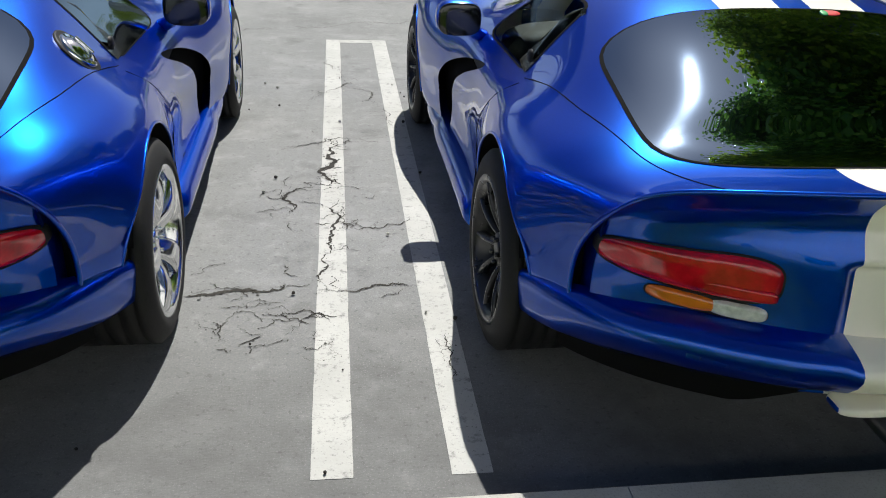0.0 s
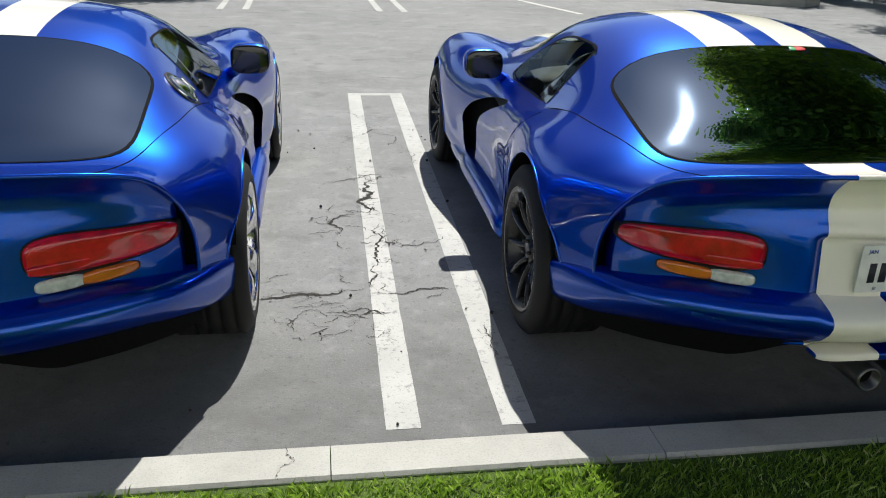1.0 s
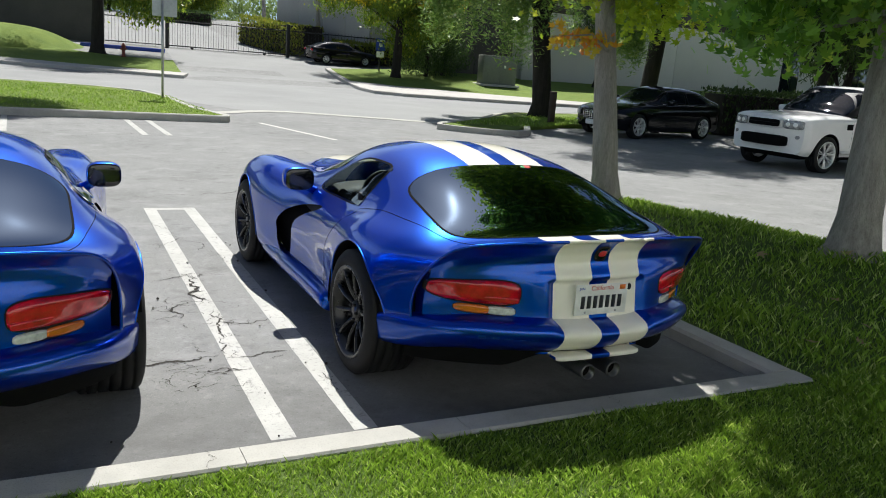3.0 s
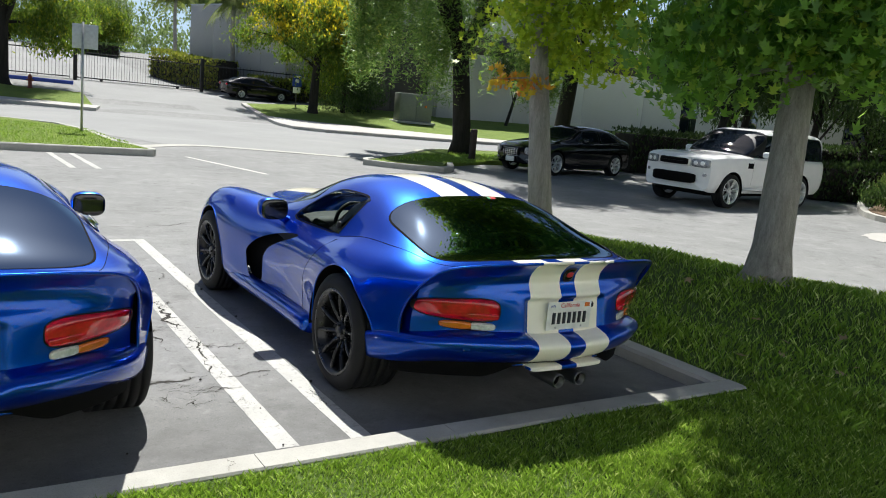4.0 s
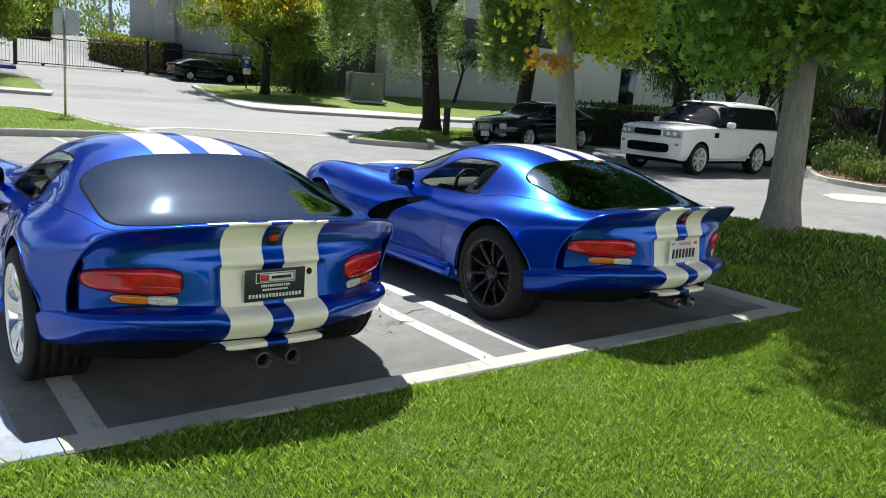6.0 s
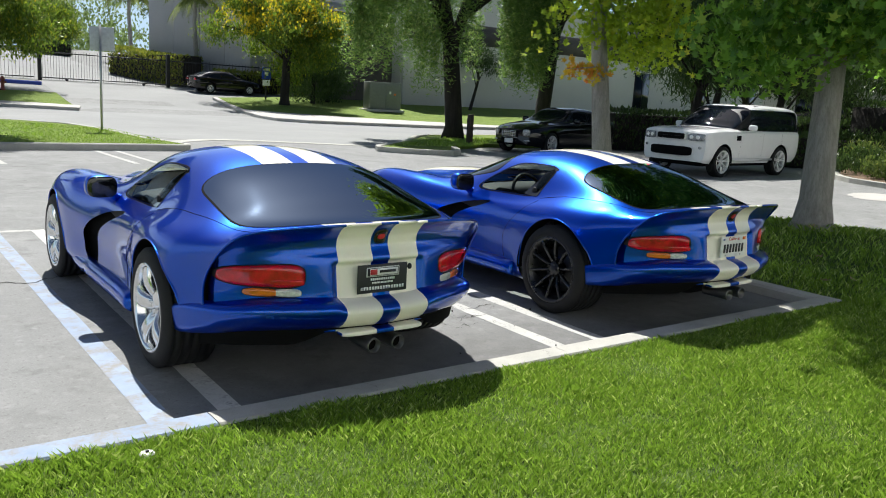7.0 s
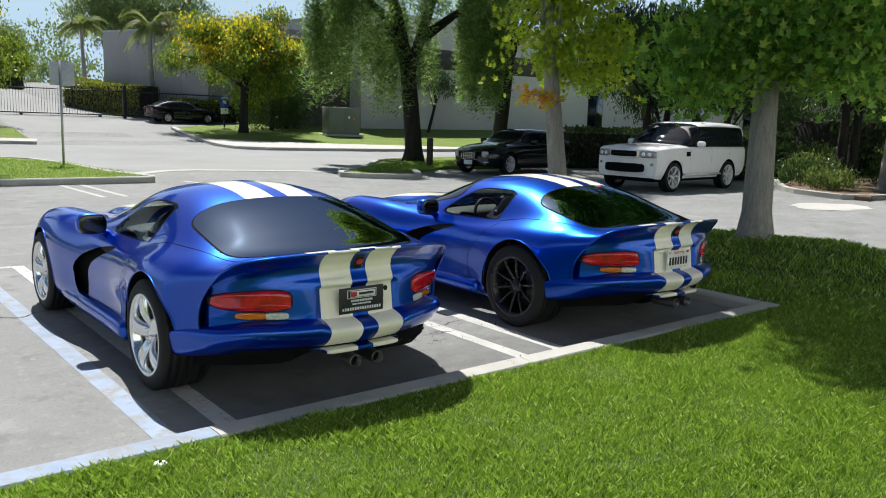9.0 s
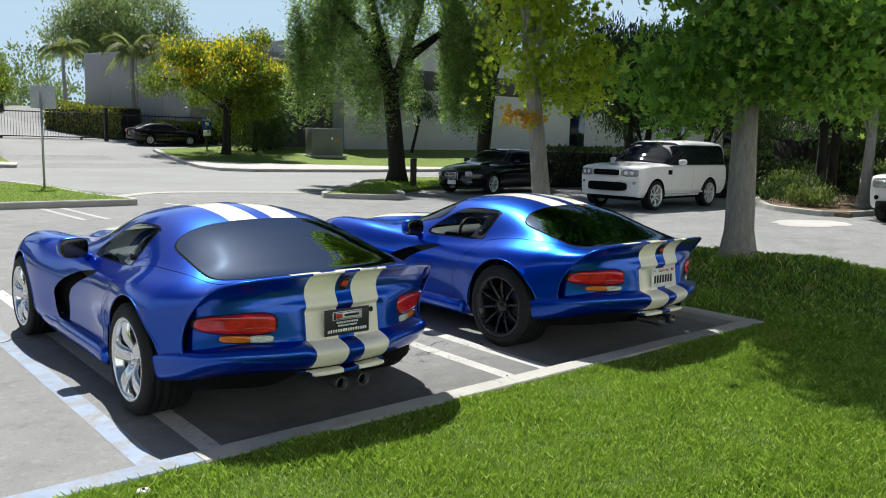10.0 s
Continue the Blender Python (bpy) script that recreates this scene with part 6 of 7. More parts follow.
grille = part("grille", front_patch(SED_NOSE, 0, 0.58, 0.30, 0.13, 5, 0.02), M["matt_black"], sedan, "chrome egg-crate grille")
for k in range(5):
    part("grille_bar", front_patch(SED_NOSE, 0, 0.48 + 0.05 * k, 0.29 - 0.012 * k, 0.008, 5, 0.03), M["chrome"], grille)
for k in range(7):
    part("grille_bar", front_patch(SED_NOSE, -0.24 + 0.08 * k, 0.58, 0.008, 0.12, 5, 0.03), M["chrome"], grille)
part("front_plate", front_patch(SED_NOSE, 0, 0.38, 0.15, 0.07, 8, 0.02), M["plate"], sedan)
for side in (-1, 1):
    part("headlamp", front_patch(SED_NOSE, side * 0.55, 0.64, 0.10, 0.10, 3, 0.01), M["lamp_lens"], sedan, "clear upright headlamp")
    part("fog_lamp", front_patch(SED_NOSE, side * 0.58, 0.40, 0.08, 0.025, 3, 0.01), M["lamp_lens"], sedan)
    part("window_trim", tube([(side * 0.885, y, 0.955) for y in np.linspace(-0.2, 1.95, 12)], [0.008] * 12, 6), M["chrome"], sedan)

far_sedan, P = street_car("sedan", "black compact sedan parked by the iron gate", pose(15.0, 50.9, rise(15, 50.9), 0, 2.0, -88), SED_S, SED_ROWS, sed_bow, [(0.0, 0.32, 0.2, 0.88, 0.2), (2.7, 0.32, 0.2, 0.88, 0.2)], sed_windows, M["paint_black"], {"seat": 0.75, "mirror": (1.0, 1.72, 1.02)})
part("tail_lamp", box((0.62, -0.95, 0.86), (0.3, 0.08, 0.12), 0.02), M["red_lens"], far_sedan)
part("tail_lamp", box((-0.62, -0.95, 0.86), (0.3, 0.08, 0.12), 0.02), M["red_lens"], far_sedan)

pickup, P = street_car("suv", "pale silver car parked at the bed, its nose in view", pose(18.4, 4.15, 0, 0, 0, 84), SUV_S, SUV_ROWS, spline([-1.14, -0.5, 2.8, 3.3, 3.62], [0.06, 0.0, 0.0, -0.1, -0.22]),
                       [(0.0, 0.375, 0.26, 0.955, 0.27), (2.745, 0.375, 0.26, 0.955, 0.27)], suv_windows, M["paint_silver"], {"seat": 0.95, "mirror": (1.06, 1.72, 1.22)})
for side in (-1, 1):
    part("headlamp", front_patch(SUV_NOSE, side * 0.62, 0.90, 0.2, 0.09, 4, 0.01), M["lamp_lens"], pickup)
    part("fog_lamp", front_patch(SUV_NOSE, side * 0.70, 0.60, 0.05, 0.05, 2, 0.01), M["matt_black"], pickup)
part("lower_bumper", front_patch(SUV_NOSE, 0, 0.44, 0.7, 0.1, 6, 0.02), M["matt_black"], pickup)


# ---- trees and plants ----
def rotations(n, rng, droop=None):
    """Random turns as n x 3 x 3; droop: leaves hang with their tips down."""
    a = rng.uniform(0, 2 * np.pi, n)
    b = np.arccos(rng.uniform(-1, 1, n)) if droop is None else rng.normal(droop, 0.35, n)
    c = rng.uniform(0, 2 * np.pi, n) if droop is None else rng.normal(0, 0.5, n)
    ca, sa, cb, sb, cc, sc = np.cos(a), np.sin(a), np.cos(b), np.sin(b), np.cos(c), np.sin(c)
    z = np.zeros(n)
    o = np.ones(n)
    Rz = np.stack([np.stack([ca, -sa, z], -1), np.stack([sa, ca, z], -1), np.stack([z, z, o], -1)], 1)
    Rx = np.stack([np.stack([o, z, z], -1), np.stack([z, cb, -sb], -1), np.stack([z, sb, cb], -1)], 1)
    Ry = np.stack([np.stack([cc, z, sc], -1), np.stack([z, o, z], -1), np.stack([-sc, z, cc], -1)], 1)
    return Rz @ Rx @ Ry


def star_leaf():
    pts = [(0, -0.1, 0)]
    for a, r in ((-70, 0.42), (-45, 0.2), (-22, 0.62), (0 - 8, 0.26), (18, 0.75)):
        pts.append((math.sin(radians(a + 180 - 110)) * r, -0.1 + r * math.cos(radians(a - 18)), 0))
    outline = [(-0.45, 0.05), (-0.18, 0.12), (-0.5, 0.55), (-0.14, 0.42), (0, 0.9), (0.14, 0.42), (0.5, 0.55), (0.18, 0.12), (0.45, 0.05), (0, -0.1)]
    return np.array([(x, y, 0.12 * abs(x)) for x, y in outline]), [tuple(range(10))]


def blade_leaf(width=0.22):
    return np.array([(0, 0, 0), (-width / 2, 0.45, 0.03), (0, 1.0, 0), (width / 2, 0.45, 0.03)]), [(0, 1, 2, 3)]


def leaves(name, centres, size, shape, material, rng, droop=None, spread=0.3):
    base, faces = shape
    n = len(centres)
    s = size * rng.uniform(1 - spread, 1 + spread, n)
    V = np.einsum("nij,kj->nki", rotations(n, rng, droop), base) * s[:, None, None] + np.asarray(centres)[:, None, :]
    return bulk_mesh(name, V, faces, material)


def clumps(lumps, count, leaves_each, radius, rng, squash=0.7, shell=0.55):
    """Leaf places: small clumps scattered through the crown's lumps, thicker near their skins."""
    out = []
    weights = np.array([a[3] * a[4] * a[5] for a in lumps])
    picks = rng.choice(len(lumps), count, p=weights / weights.sum())
    for k in picks:
        cx, cy, cz, rx, ry, rz = lumps[k]
        d = rng.normal(size=3)
        d /= np.linalg.norm(d)
        r = rng.uniform(shell, 1.05)
        c = np.array([cx, cy, cz]) + d * r * np.array([rx, ry, rz])
        q = rng.normal(size=(leaves_each, 3)) * radius * rng.uniform(0.6, 1.3) * np.array([1, 1, squash])
        out.append(c + q)
    return np.concatenate(out)


def trunk_line(base, top, bend, rng, n=9):
    base, top = Vector(base), Vector(top)
    pts = []
    for i in range(n):
        t = i / (n - 1)
        pts.append(base.lerp(top, t) + Vector((math.sin(t * 3.1 + bend), math.cos(t * 2.3 + bend) - 1, 0)) * 0.06 * bend * t)
    return pts


def bark_tube(points, radii, sides, flare=0.0, seed=0):
    v, f = tube(points, radii, sides)
    out = []
    for i, p in enumerate(v):
        k = i // sides
        c = Vector(points[min(k, len(points) - 1)])
        d = Vector(p) - c
        a = 2 * math.pi * (i % sides) / sides
        g = 1 + 0.05 * noise.noise((p[0] * 6, p[1] * 6, p[2] * 1.2 + seed)) + (flare * (0.5 + 0.5 * math.sin(3 * a + seed)) if k == 0 else flare * 0.25 * (0.5 + 0.5 * math.sin(3 * a + seed)) if k == 1 else 0)
        out.append(tuple(c + d * g))
    return out, f


def tree(name, label, base, trunk_top, r0, r1, lumps, leaf, rng_seed, bark="bark", limbs=7, bend=0.5, extra=(), upper=()):
    """trunk, limbs into the crown's lumps, and crowns of leaves. leaf: (material, count, each, clump radius, size, shape, droop)"""
    rng = np.random.default_rng(rng_seed)
    pyr = random.Random(rng_seed)
    t = thing(name, label, "tree", Matrix.Translation(base))
    o = Vector(base)
    top = Vector(trunk_top) - o
    line = trunk_line((0, 0, -0.05), top, bend, pyr, 11)
    fine = [line[0], line[0].lerp(line[1], 0.35)] + line[1:]
    radii = [r0 * 1.5, r0 * 1.16] + [r0 + (r1 - r0) * i / 10 for i in range(1, 11)]
    part("trunk", bark_tube(fine, radii, 20, 0.25, rng_seed), M[bark], t)
    for k in range(limbs):
        lump = lumps[k % len(lumps)]
        a = line[pyr.randint(5, 10)]
        d = Vector((pyr.uniform(-1, 1), pyr.uniform(-1, 1), pyr.uniform(-0.4, 0.8))).normalized()
        b = Vector(lump[:3]) - o + Vector((d.x * lump[3], d.y * lump[4], d.z * lump[5])) * 0.7
        mid = a.lerp(b, 0.5) + Vector((0, 0, 0.12 * (b - a).length))
        pts = [a, a.lerp(mid, 0.5) + Vector((0, 0, 0.03)), mid, mid.lerp(b, 0.5), b]
        part("limb", bark_tube(pts, [r1 * 0.45, r1 * 0.38, r1 * 0.3, r1 * 0.2, r1 * 0.08], 8, 0, k), M[bark], t)
    if upper:
        peak = Vector(upper[0][:3]).lerp(Vector(upper[-1][:3]), 0.6) - o
        part("trunk", bark_tube([line[-1], line[-1].lerp(peak, 0.5), peak], [r1, r1 * 0.7, r1 * 0.35], 10, 0, 5), M[bark], t)
        for k, lump in enumerate(upper):
            a = line[-1].lerp(peak, 0.2 + 0.2 * k)
            b = Vector(lump[:3]) - o
            part("limb", bark_tube([a, a.lerp(b, 0.5) + Vector((0, 0, 0.15)), b], [r1 * 0.5, r1 * 0.3, r1 * 0.12], 8, 0, k), M[bark], t)
        c = clumps(list(upper), 1450, 40, 0.22, rng, shell=0.2) - np.array(base)
        part("crown", leaves("crown", c, 0.15, blade_leaf(0.75), M[leaf[0]], rng, leaf[6]), None, t)
    for mat, count, each, radius, size, shape, droop in (leaf, *extra):
        c = clumps(lumps, count, each, radius, rng) - np.array(base)
        part("crown", leaves("crown", c, size, shape, M[mat], rng, droop), None, t)
    return t


STAR, BLADE = star_leaf(), blade_leaf()
# The two sweetgums on the lawn.
tree("sweetgum_tree", "tall sweetgum with grey furrowed trunk and green star leaves", (5.05, 2.75, 0.28), (5.48, 3.08, 4.2), 0.19, 0.1,
     [(5.3, 2.6, 3.0, 1.0, 0.9, 0.75), (6.2, 2.2, 2.9, 1.1, 1.0, 0.75), (4.75, 3.0, 2.75, 0.55, 0.6, 0.65), (5.5, 3.3, 4.0, 1.1, 1.1, 0.7), (7.0, 1.7, 2.9, 0.9, 0.9, 0.65), (6.4, 2.8, 3.8, 1.2, 1.2, 0.7), (4.25, 3.15, 2.2, 0.42, 0.4, 0.34), (4.3, 3.4, 2.6, 0.5, 0.5, 0.45), (5.2, 2.0, 2.55, 0.5, 0.5, 0.42)],
     ("maple", 420, 44, 0.2, 0.122, STAR, 2.1), 11, limbs=12, upper=[(3.6, 2.4, 7.6, 1.7, 1.5, 1.0), (3.9, 4.0, 7.9, 1.7, 1.5, 1.0), (4.9, 3.0, 8.4, 1.5, 1.5, 1.0), (3.95, 3.9, 5.2, 1.0, 1.0, 0.6), (4.9, 4.4, 5.6, 1.2, 1.0, 0.6)])
tree("sweetgum_tree", "young sweetgum with yellow-green star leaves and a few red ones", (4.44, 5.46, 0.26), (4.08, 5.78, 4.0), 0.15, 0.07,
     [(4.45, 5.5, 2.9, 0.9, 0.85, 0.75), (4.6, 5.7, 4.0, 1.0, 1.0, 0.9), (4.15, 5.35, 2.55, 0.45, 0.45, 0.4), (4.95, 5.3, 2.55, 0.6, 0.55, 0.45), (4.8, 6.5, 5.7, 1.8, 1.7, 1.2)],
     ("maple_light", 420, 44, 0.18, 0.1, STAR, 2.1), 12, limbs=10, upper=[(4.6, 5.6, 5.7, 1.5, 1.4, 0.9), (5.8, 5.2, 5.4, 1.3, 1.2, 0.8), (4.0, 5.2, 5.0, 0.8, 0.8, 0.55), (5.3, 4.5, 4.9, 1.1, 1.0, 0.55), (6.4, 4.4, 5.6, 1.2, 1.1, 0.7)])
rng = np.random.default_rng(8)
spray = thing("turning_branch", "low branch of yellow and red turning leaves", "branch", Matrix.Translation((4.22, 5.45, 2.0)))
part("twig", tube([(0.05, 0.05, -0.1), (-0.3, -0.1, 0.05), (-0.75, -0.05, 0.0)], [0.02, 0.013, 0.006], 6), M["bark"], spray)
c = clumps([(-0.3, 0.0, 0.0, 0.34, 0.22, 0.09)], 10, 14, 0.08, rng, shell=0.1)
part("leaf_spray", leaves("leaf_spray", c, 0.085, STAR, M["maple_red"], rng, 2.1), None, spray)["kind"] = "stuff"

# The weeping tree in the corner island: a dark forked trunk with hanging strands.
rng = np.random.default_rng(21)
weep = thing("weeping_tree", "large weeping pepper tree with a dark forked trunk", "tree", Matrix.Translation((13.3, 21.1, 0.08)))
for pts, rad in (([(0, 0, -0.1), (0.02, 0, 0.5), (-0.12, 0, 1.8), (-0.3, 0, 3.2), (-0.75, 0.1, 5.0), (-1.4, 0.2, 7.2)], [0.44, 0.31, 0.29, 0.27, 0.22, 0.11]),
                 ([(-0.3, 0, 3.0), (0.35, 0.1, 4.6), (1.1, 0.2, 6.4), (1.5, 0.2, 7.8)], [0.2, 0.18, 0.14, 0.08]),
                 ([(-0.4, 0, 3.6), (-1.6, -0.3, 5.0), (-2.9, -0.4, 5.8)], [0.2, 0.14, 0.06]),
                 ([(0.3, 0, 4.4), (1.6, -0.4, 5.4), (2.9, -0.6, 5.9)], [0.18, 0.12, 0.05])):
    part("trunk", bark_tube(pts, rad, 14, 0.15, 3), M["dark_bark"], weep)
strands = []
for k in range(86):
    a, r = rng.uniform(0, 2 * np.pi), 3.7 * math.sqrt(rng.uniform(0.02, 1))
    cx, cy = min(r * math.cos(a) - 0.2, 2.4 + 0.2 * math.sin(9 * a)), r * math.sin(a) * 0.9
    crown_top = 7.4 - 0.16 * r * r + rng.normal(0, 0.7)
    drop = rng.uniform(0.9, 2.2) + (2.6 * rng.uniform(0, 1) if r > 2.0 else 0)
    for m in range(15):
        x, y = cx + rng.normal(0, 0.16), cy + rng.normal(0, 0.16)
        top = crown_top + rng.normal(0, 0.25)
        bottom = max(1.5 + rng.uniform(0, 1.0), top - drop * rng.uniform(0.5, 1.15))
        n = int((top - bottom) * 26) + 1
        t = rng.uniform(0, 1, n)
        sway = rng.normal(0, 0.12, 2)
        strands.append(np.stack([x + sway[0] * t + rng.normal(0, 0.05, n), y + sway[1] * t + rng.normal(0, 0.05, n), top + (bottom - top) * t], -1))
# Low curtains hanging before the trunk on the street side.
for k in range(15):
    a, r = rng.uniform(2.7, 3.75), rng.uniform(0.55, 1.7)
    cx, cy, crown_top = r * math.cos(a) - 0.25, r * math.sin(a), rng.uniform(3.0, 5.6)
    for m in range(10):
        n = int(rng.uniform(18, 40))
        t, drop = rng.uniform(0, 1, n), rng.uniform(1.1, 2.2)
        sway = rng.normal(0, 0.14, 2)
        x, y = cx + rng.normal(0, 0.17), cy + rng.normal(0, 0.17)
        strands.append(np.stack([x + sway[0] * t + rng.normal(0, 0.05, n), y + sway[1] * t + rng.normal(0, 0.05, n), np.maximum(crown_top - drop * t, 1.15 + 0.3 * rng.uniform(0, 1, n))], -1))
part("crown", leaves("crown", np.concatenate(strands), 0.19, blade_leaf(0.2), M["willow"], rng, 2.75), None, weep)
fill = clumps([(-0.2, 0, 6.3, 3.0, 2.8, 1.6), (-1.8, 0.2, 4.6, 1.2, 1.2, 1.2), (1.9, 0.3, 4.4, 1.2, 1.2, 1.2)], 40, 30, 0.34, rng)
part("crown", leaves("crown", fill, 0.19, blade_leaf(0.3), M["willow"], rng, 2.6), None, weep)

GOLD = "goldenrain tree with clusters of yellow flowers on its crown"


def golden(base, scale, seed):
    x, y, z = base
    s = scale
    rng = np.random.default_rng(seed + 9)
    lumps = [(x, y, z + 3.7 * s, 1.7 * s, 1.6 * s, 1.2 * s)]
    for k in range(11):
        a, r, h = k * 2.4 + rng.uniform(-0.3, 0.3), rng.uniform(1.2, 2.6), rng.uniform(1.5, 5.3)
        r = r * (1.15 - abs(h - 3.4) / 4.2)
        q = rng.uniform(0.65, 1.15)
        lumps.append((x + r * s * math.cos(a), y + r * s * math.sin(a), z + h * s, q * s, q * s, 0.8 * q * s))
    t = tree("goldenrain_tree", GOLD, base, (x + 0.1, y, z + 3.4 * s), 0.22 * s, 0.12 * s, lumps, ("golden", 440, 80, 0.25 * s, 0.135 * s, blade_leaf(0.45), 2.2), seed, "dark_bark", 8)
    rng = np.random.default_rng(seed + 50)
    c = clumps(lumps, 210, 34, 0.17 * s, rng, 1.3, 0.98)
    c = c[c[:, 2] > z + 3.0 * s] - np.array(base)
    part("blossom", leaves("blossom", c, 0.13 * s, blade_leaf(0.6), M["flowers"], rng), None, t)
    return t


golden((17.6, 44.4, rise(17.6, 44.4)), 1.36, 31)
golden((1.3, 47.3, rise(1.3, 47.3)), 1.6, 32)
tree("street_tree", "broad tree with dark trunk in the grassy island", (-5.6, 26.6, 0.12), (-5.5, 26.8, 7.0), 0.34, 0.2,
     [(-5.5, 26.0, 8.6, 4.2, 3.6, 1.8), (-9.0, 24.0, 8.0, 3.2, 3.0, 1.5), (-3.0, 24.6, 7.8, 2.6, 2.6, 1.3), (-6.5, 22.2, 8.2, 3.0, 2.4, 1.3)], ("dark_leaf", 260, 40, 0.36, 0.24, BLADE, None), 41, "dark_bark", 8, upper=[(-1.3, 22.4, 7.7, 2.1, 1.7, 0.8), (-3.4, 20.4, 7.3, 2.3, 1.5, 0.8), (-4.8, 22.8, 7.7, 2.0, 1.6, 0.8)])
tree("street_tree", "dark-trunked tree before the low building", (18.3, 22.1, 0.1), (18.95, 22.15, 7.0), 0.3, 0.25,
     [(19.3, 22.6, 7.9, 3.0, 2.8, 1.6), (20.6, 22.2, 6.6, 1.6, 1.6, 0.9)], ("dark_leaf", 240, 40, 0.4, 0.26, BLADE, None), 42, "dark_bark", 7, upper=[(16.0, 18.4, 9.2, 2.8, 2.2, 0.9), (12.4, 16.8, 8.8, 2.6, 2.0, 0.8), (19.0, 17.6, 9.4, 2.4, 2.0, 0.9), (14.2, 20.2, 9.4, 2.2, 2.0, 0.9)])
for k, (x, y, h, s) in enumerate([(24.5, 19.8, 4.2, 1.1), (30.5, 21.5, 5.0, 1.3), (27.0, 15.5, 3.9, 1.1), (33.5, 18.0, 5.2, 1.4), (22.5, 14.6, 4.6, 0.9), (37, 26, 5.5, 1.5), (20.6, 15.9, 4.4, 0.8), (32, 12.5, 3.6, 1.2), (28, 5.5, 4.0, 1.1), (19.3, 15.7, 4.6, 0.8)]):
    tree("park_tree", "dark leafy tree behind the parked cars", (x, y, 0.05), (x + 0.4, y, h * 0.55), 0.2, 0.1,
         [(x, y, h, 2.4 * s, 2.4 * s, 1.5 * s), (x + 1.2, y - 0.8, h - 0.8, 1.6 * s, 1.6 * s, 1.0 * s), (x - 1.4, y + 0.4, h - 0.4, 1.6 * s, 1.6 * s, 1.1 * s), (x, y - 0.6, h - 1.6, 1.5 * s, 1.5 * s, 0.8 * s)], ("dark_leaf", 240, 40, 0.34, 0.22, BLADE, None), 60 + k, "dark_bark", 7)
for k, (x, y, r, lean) in enumerate([(18.3, 6.9, 0.16, 0.2), (20.6, 9.2, 0.17, -0.1), (23.4, 10.2, 0.2, 0.2), (24.8, 7.2, 0.15, 0.3)]):
    tree("bed_tree", "slender sweetgum in the mulched bed", (x, y, 0.1), (x + lean, y, 3.6), r, 0.09,
         [(x, y, 4.0, 1.9, 1.9, 1.4), (x + 0.8, y - 0.6, 3.1, 1.3, 1.3, 0.8), (x - 0.6, y + 0.5, 5.2, 1.5, 1.5, 1.2)], ("maple", 150, 40, 0.28, 0.17, blade_leaf(0.8), 2.1), 70 + k, "bark" if k in (0, 3) else "dark_bark", 7)
for k, (x, y, z, s) in enumerate([(22.5, 82, 1.2, 1.15), (27.5, 86, 1.2, 1.3), (36, 84, 1.2, 0.85), (16, 108, 1.2, 0.8), (2, 105, 1.2, 0.8)]):
    tree("eucalyptus_tree", "tall grey-green tree beyond the building", (x, y, z), (x, y, z + 7 * s), 0.35, 0.2,
         [(x, y, z + 9.5 * s, 3.5 * s, 3.5 * s, 3.0 * s), (x + 2.5 * s, y, z + 7.5 * s, 2.6 * s, 2.6 * s, 2.0 * s), (x - 2.6 * s, y, z + 8 * s, 2.4 * s, 2.4 * s, 2.2 * s)], ("eucalypt", 300, 56, 0.6, 0.38, blade_leaf(0.35), 2.4), 80 + k, "bark", 6)


def palm(base, height, seed):
    """A feather palm: ringed slender trunk and arching fronds of paired leaflets."""
    rng = random.Random(seed)
    t = thing("palm_tree", "slender palm with arching feathery fronds", "palm", Matrix.Translation(base))
    part("trunk", tube([(0.06 * math.sin(z), 0, z) for z in np.linspace(0, height, 12)], [0.2 - 0.07 * k / 11 for k in range(12)], 12), M["bark"], t)
    for k in range(30):
        a, up = 2 * math.pi * k / 30 + rng.uniform(-0.2, 0.2), rng.uniform(0.2, 1.7)
        line = []
        for i in range(11):
            s = i / 10
            line.append(Vector((math.cos(a) * 2.0 * s, math.sin(a) * 2.0 * s, height + 1.8 * up * s - 2.0 * s * s)))
        verts, faces = [], []
        for i in range(64):
            s = 0.08 + 0.92 * i / 63
            j = min(9, int(s * 10))
            p = line[j].lerp(line[j + 1], s * 10 - j)
            d = (line[j + 1] - line[j]).normalized()
            w = d.cross(Vector((0, 0, 1))).normalized()
            for sgn in (-1, 1):
                tip = p + w * sgn * (0.45 * math.sin(math.pi * (0.15 + 0.8 * s))) + d * 0.25 - Vector((0, 0, 0.35))
                n = len(verts)
                verts += [tuple(p - d * 0.02), tuple(p + d * 0.02), tuple(tip)]
                faces.append((n, n + 1, n + 2))
        part("frond", (verts, faces), M["palm"], t, smooth=False)
    return t


palm((16.6, 74.5, rise(16.6, 74.5)), 6.2, 1)
palm((16.45, 57.0, rise(16.45, 57.0)), 6.3, 3)


def hedge(name, label, x0, y0, x1, y1, width, height, seed, material="hedge", size=0.14, per=260):
    """A clipped hedge as a dense shell of small leaves over a dark core."""
    rng = np.random.default_rng(seed)
    a, b = np.array([x0, y0]), np.array([x1, y1])
    length = np.linalg.norm(b - a)
    d = (b - a) / length
    side = np.array([-d[1], d[0]])
    n = int(per * length * (width + 2 * height))
    u, q = rng.uniform(0, length, n), rng.uniform(0, width + 2 * height, n)
    off = np.clip(q - height, 0, width) - width / 2
    z = np.where(q < height, q, np.where(q > height + width, 2 * height + width - q, height)) + rng.normal(0, 0.04, n)
    bump = np.array([0.12 * noise.noise((0.7 * t, 0, seed)) for t in u])
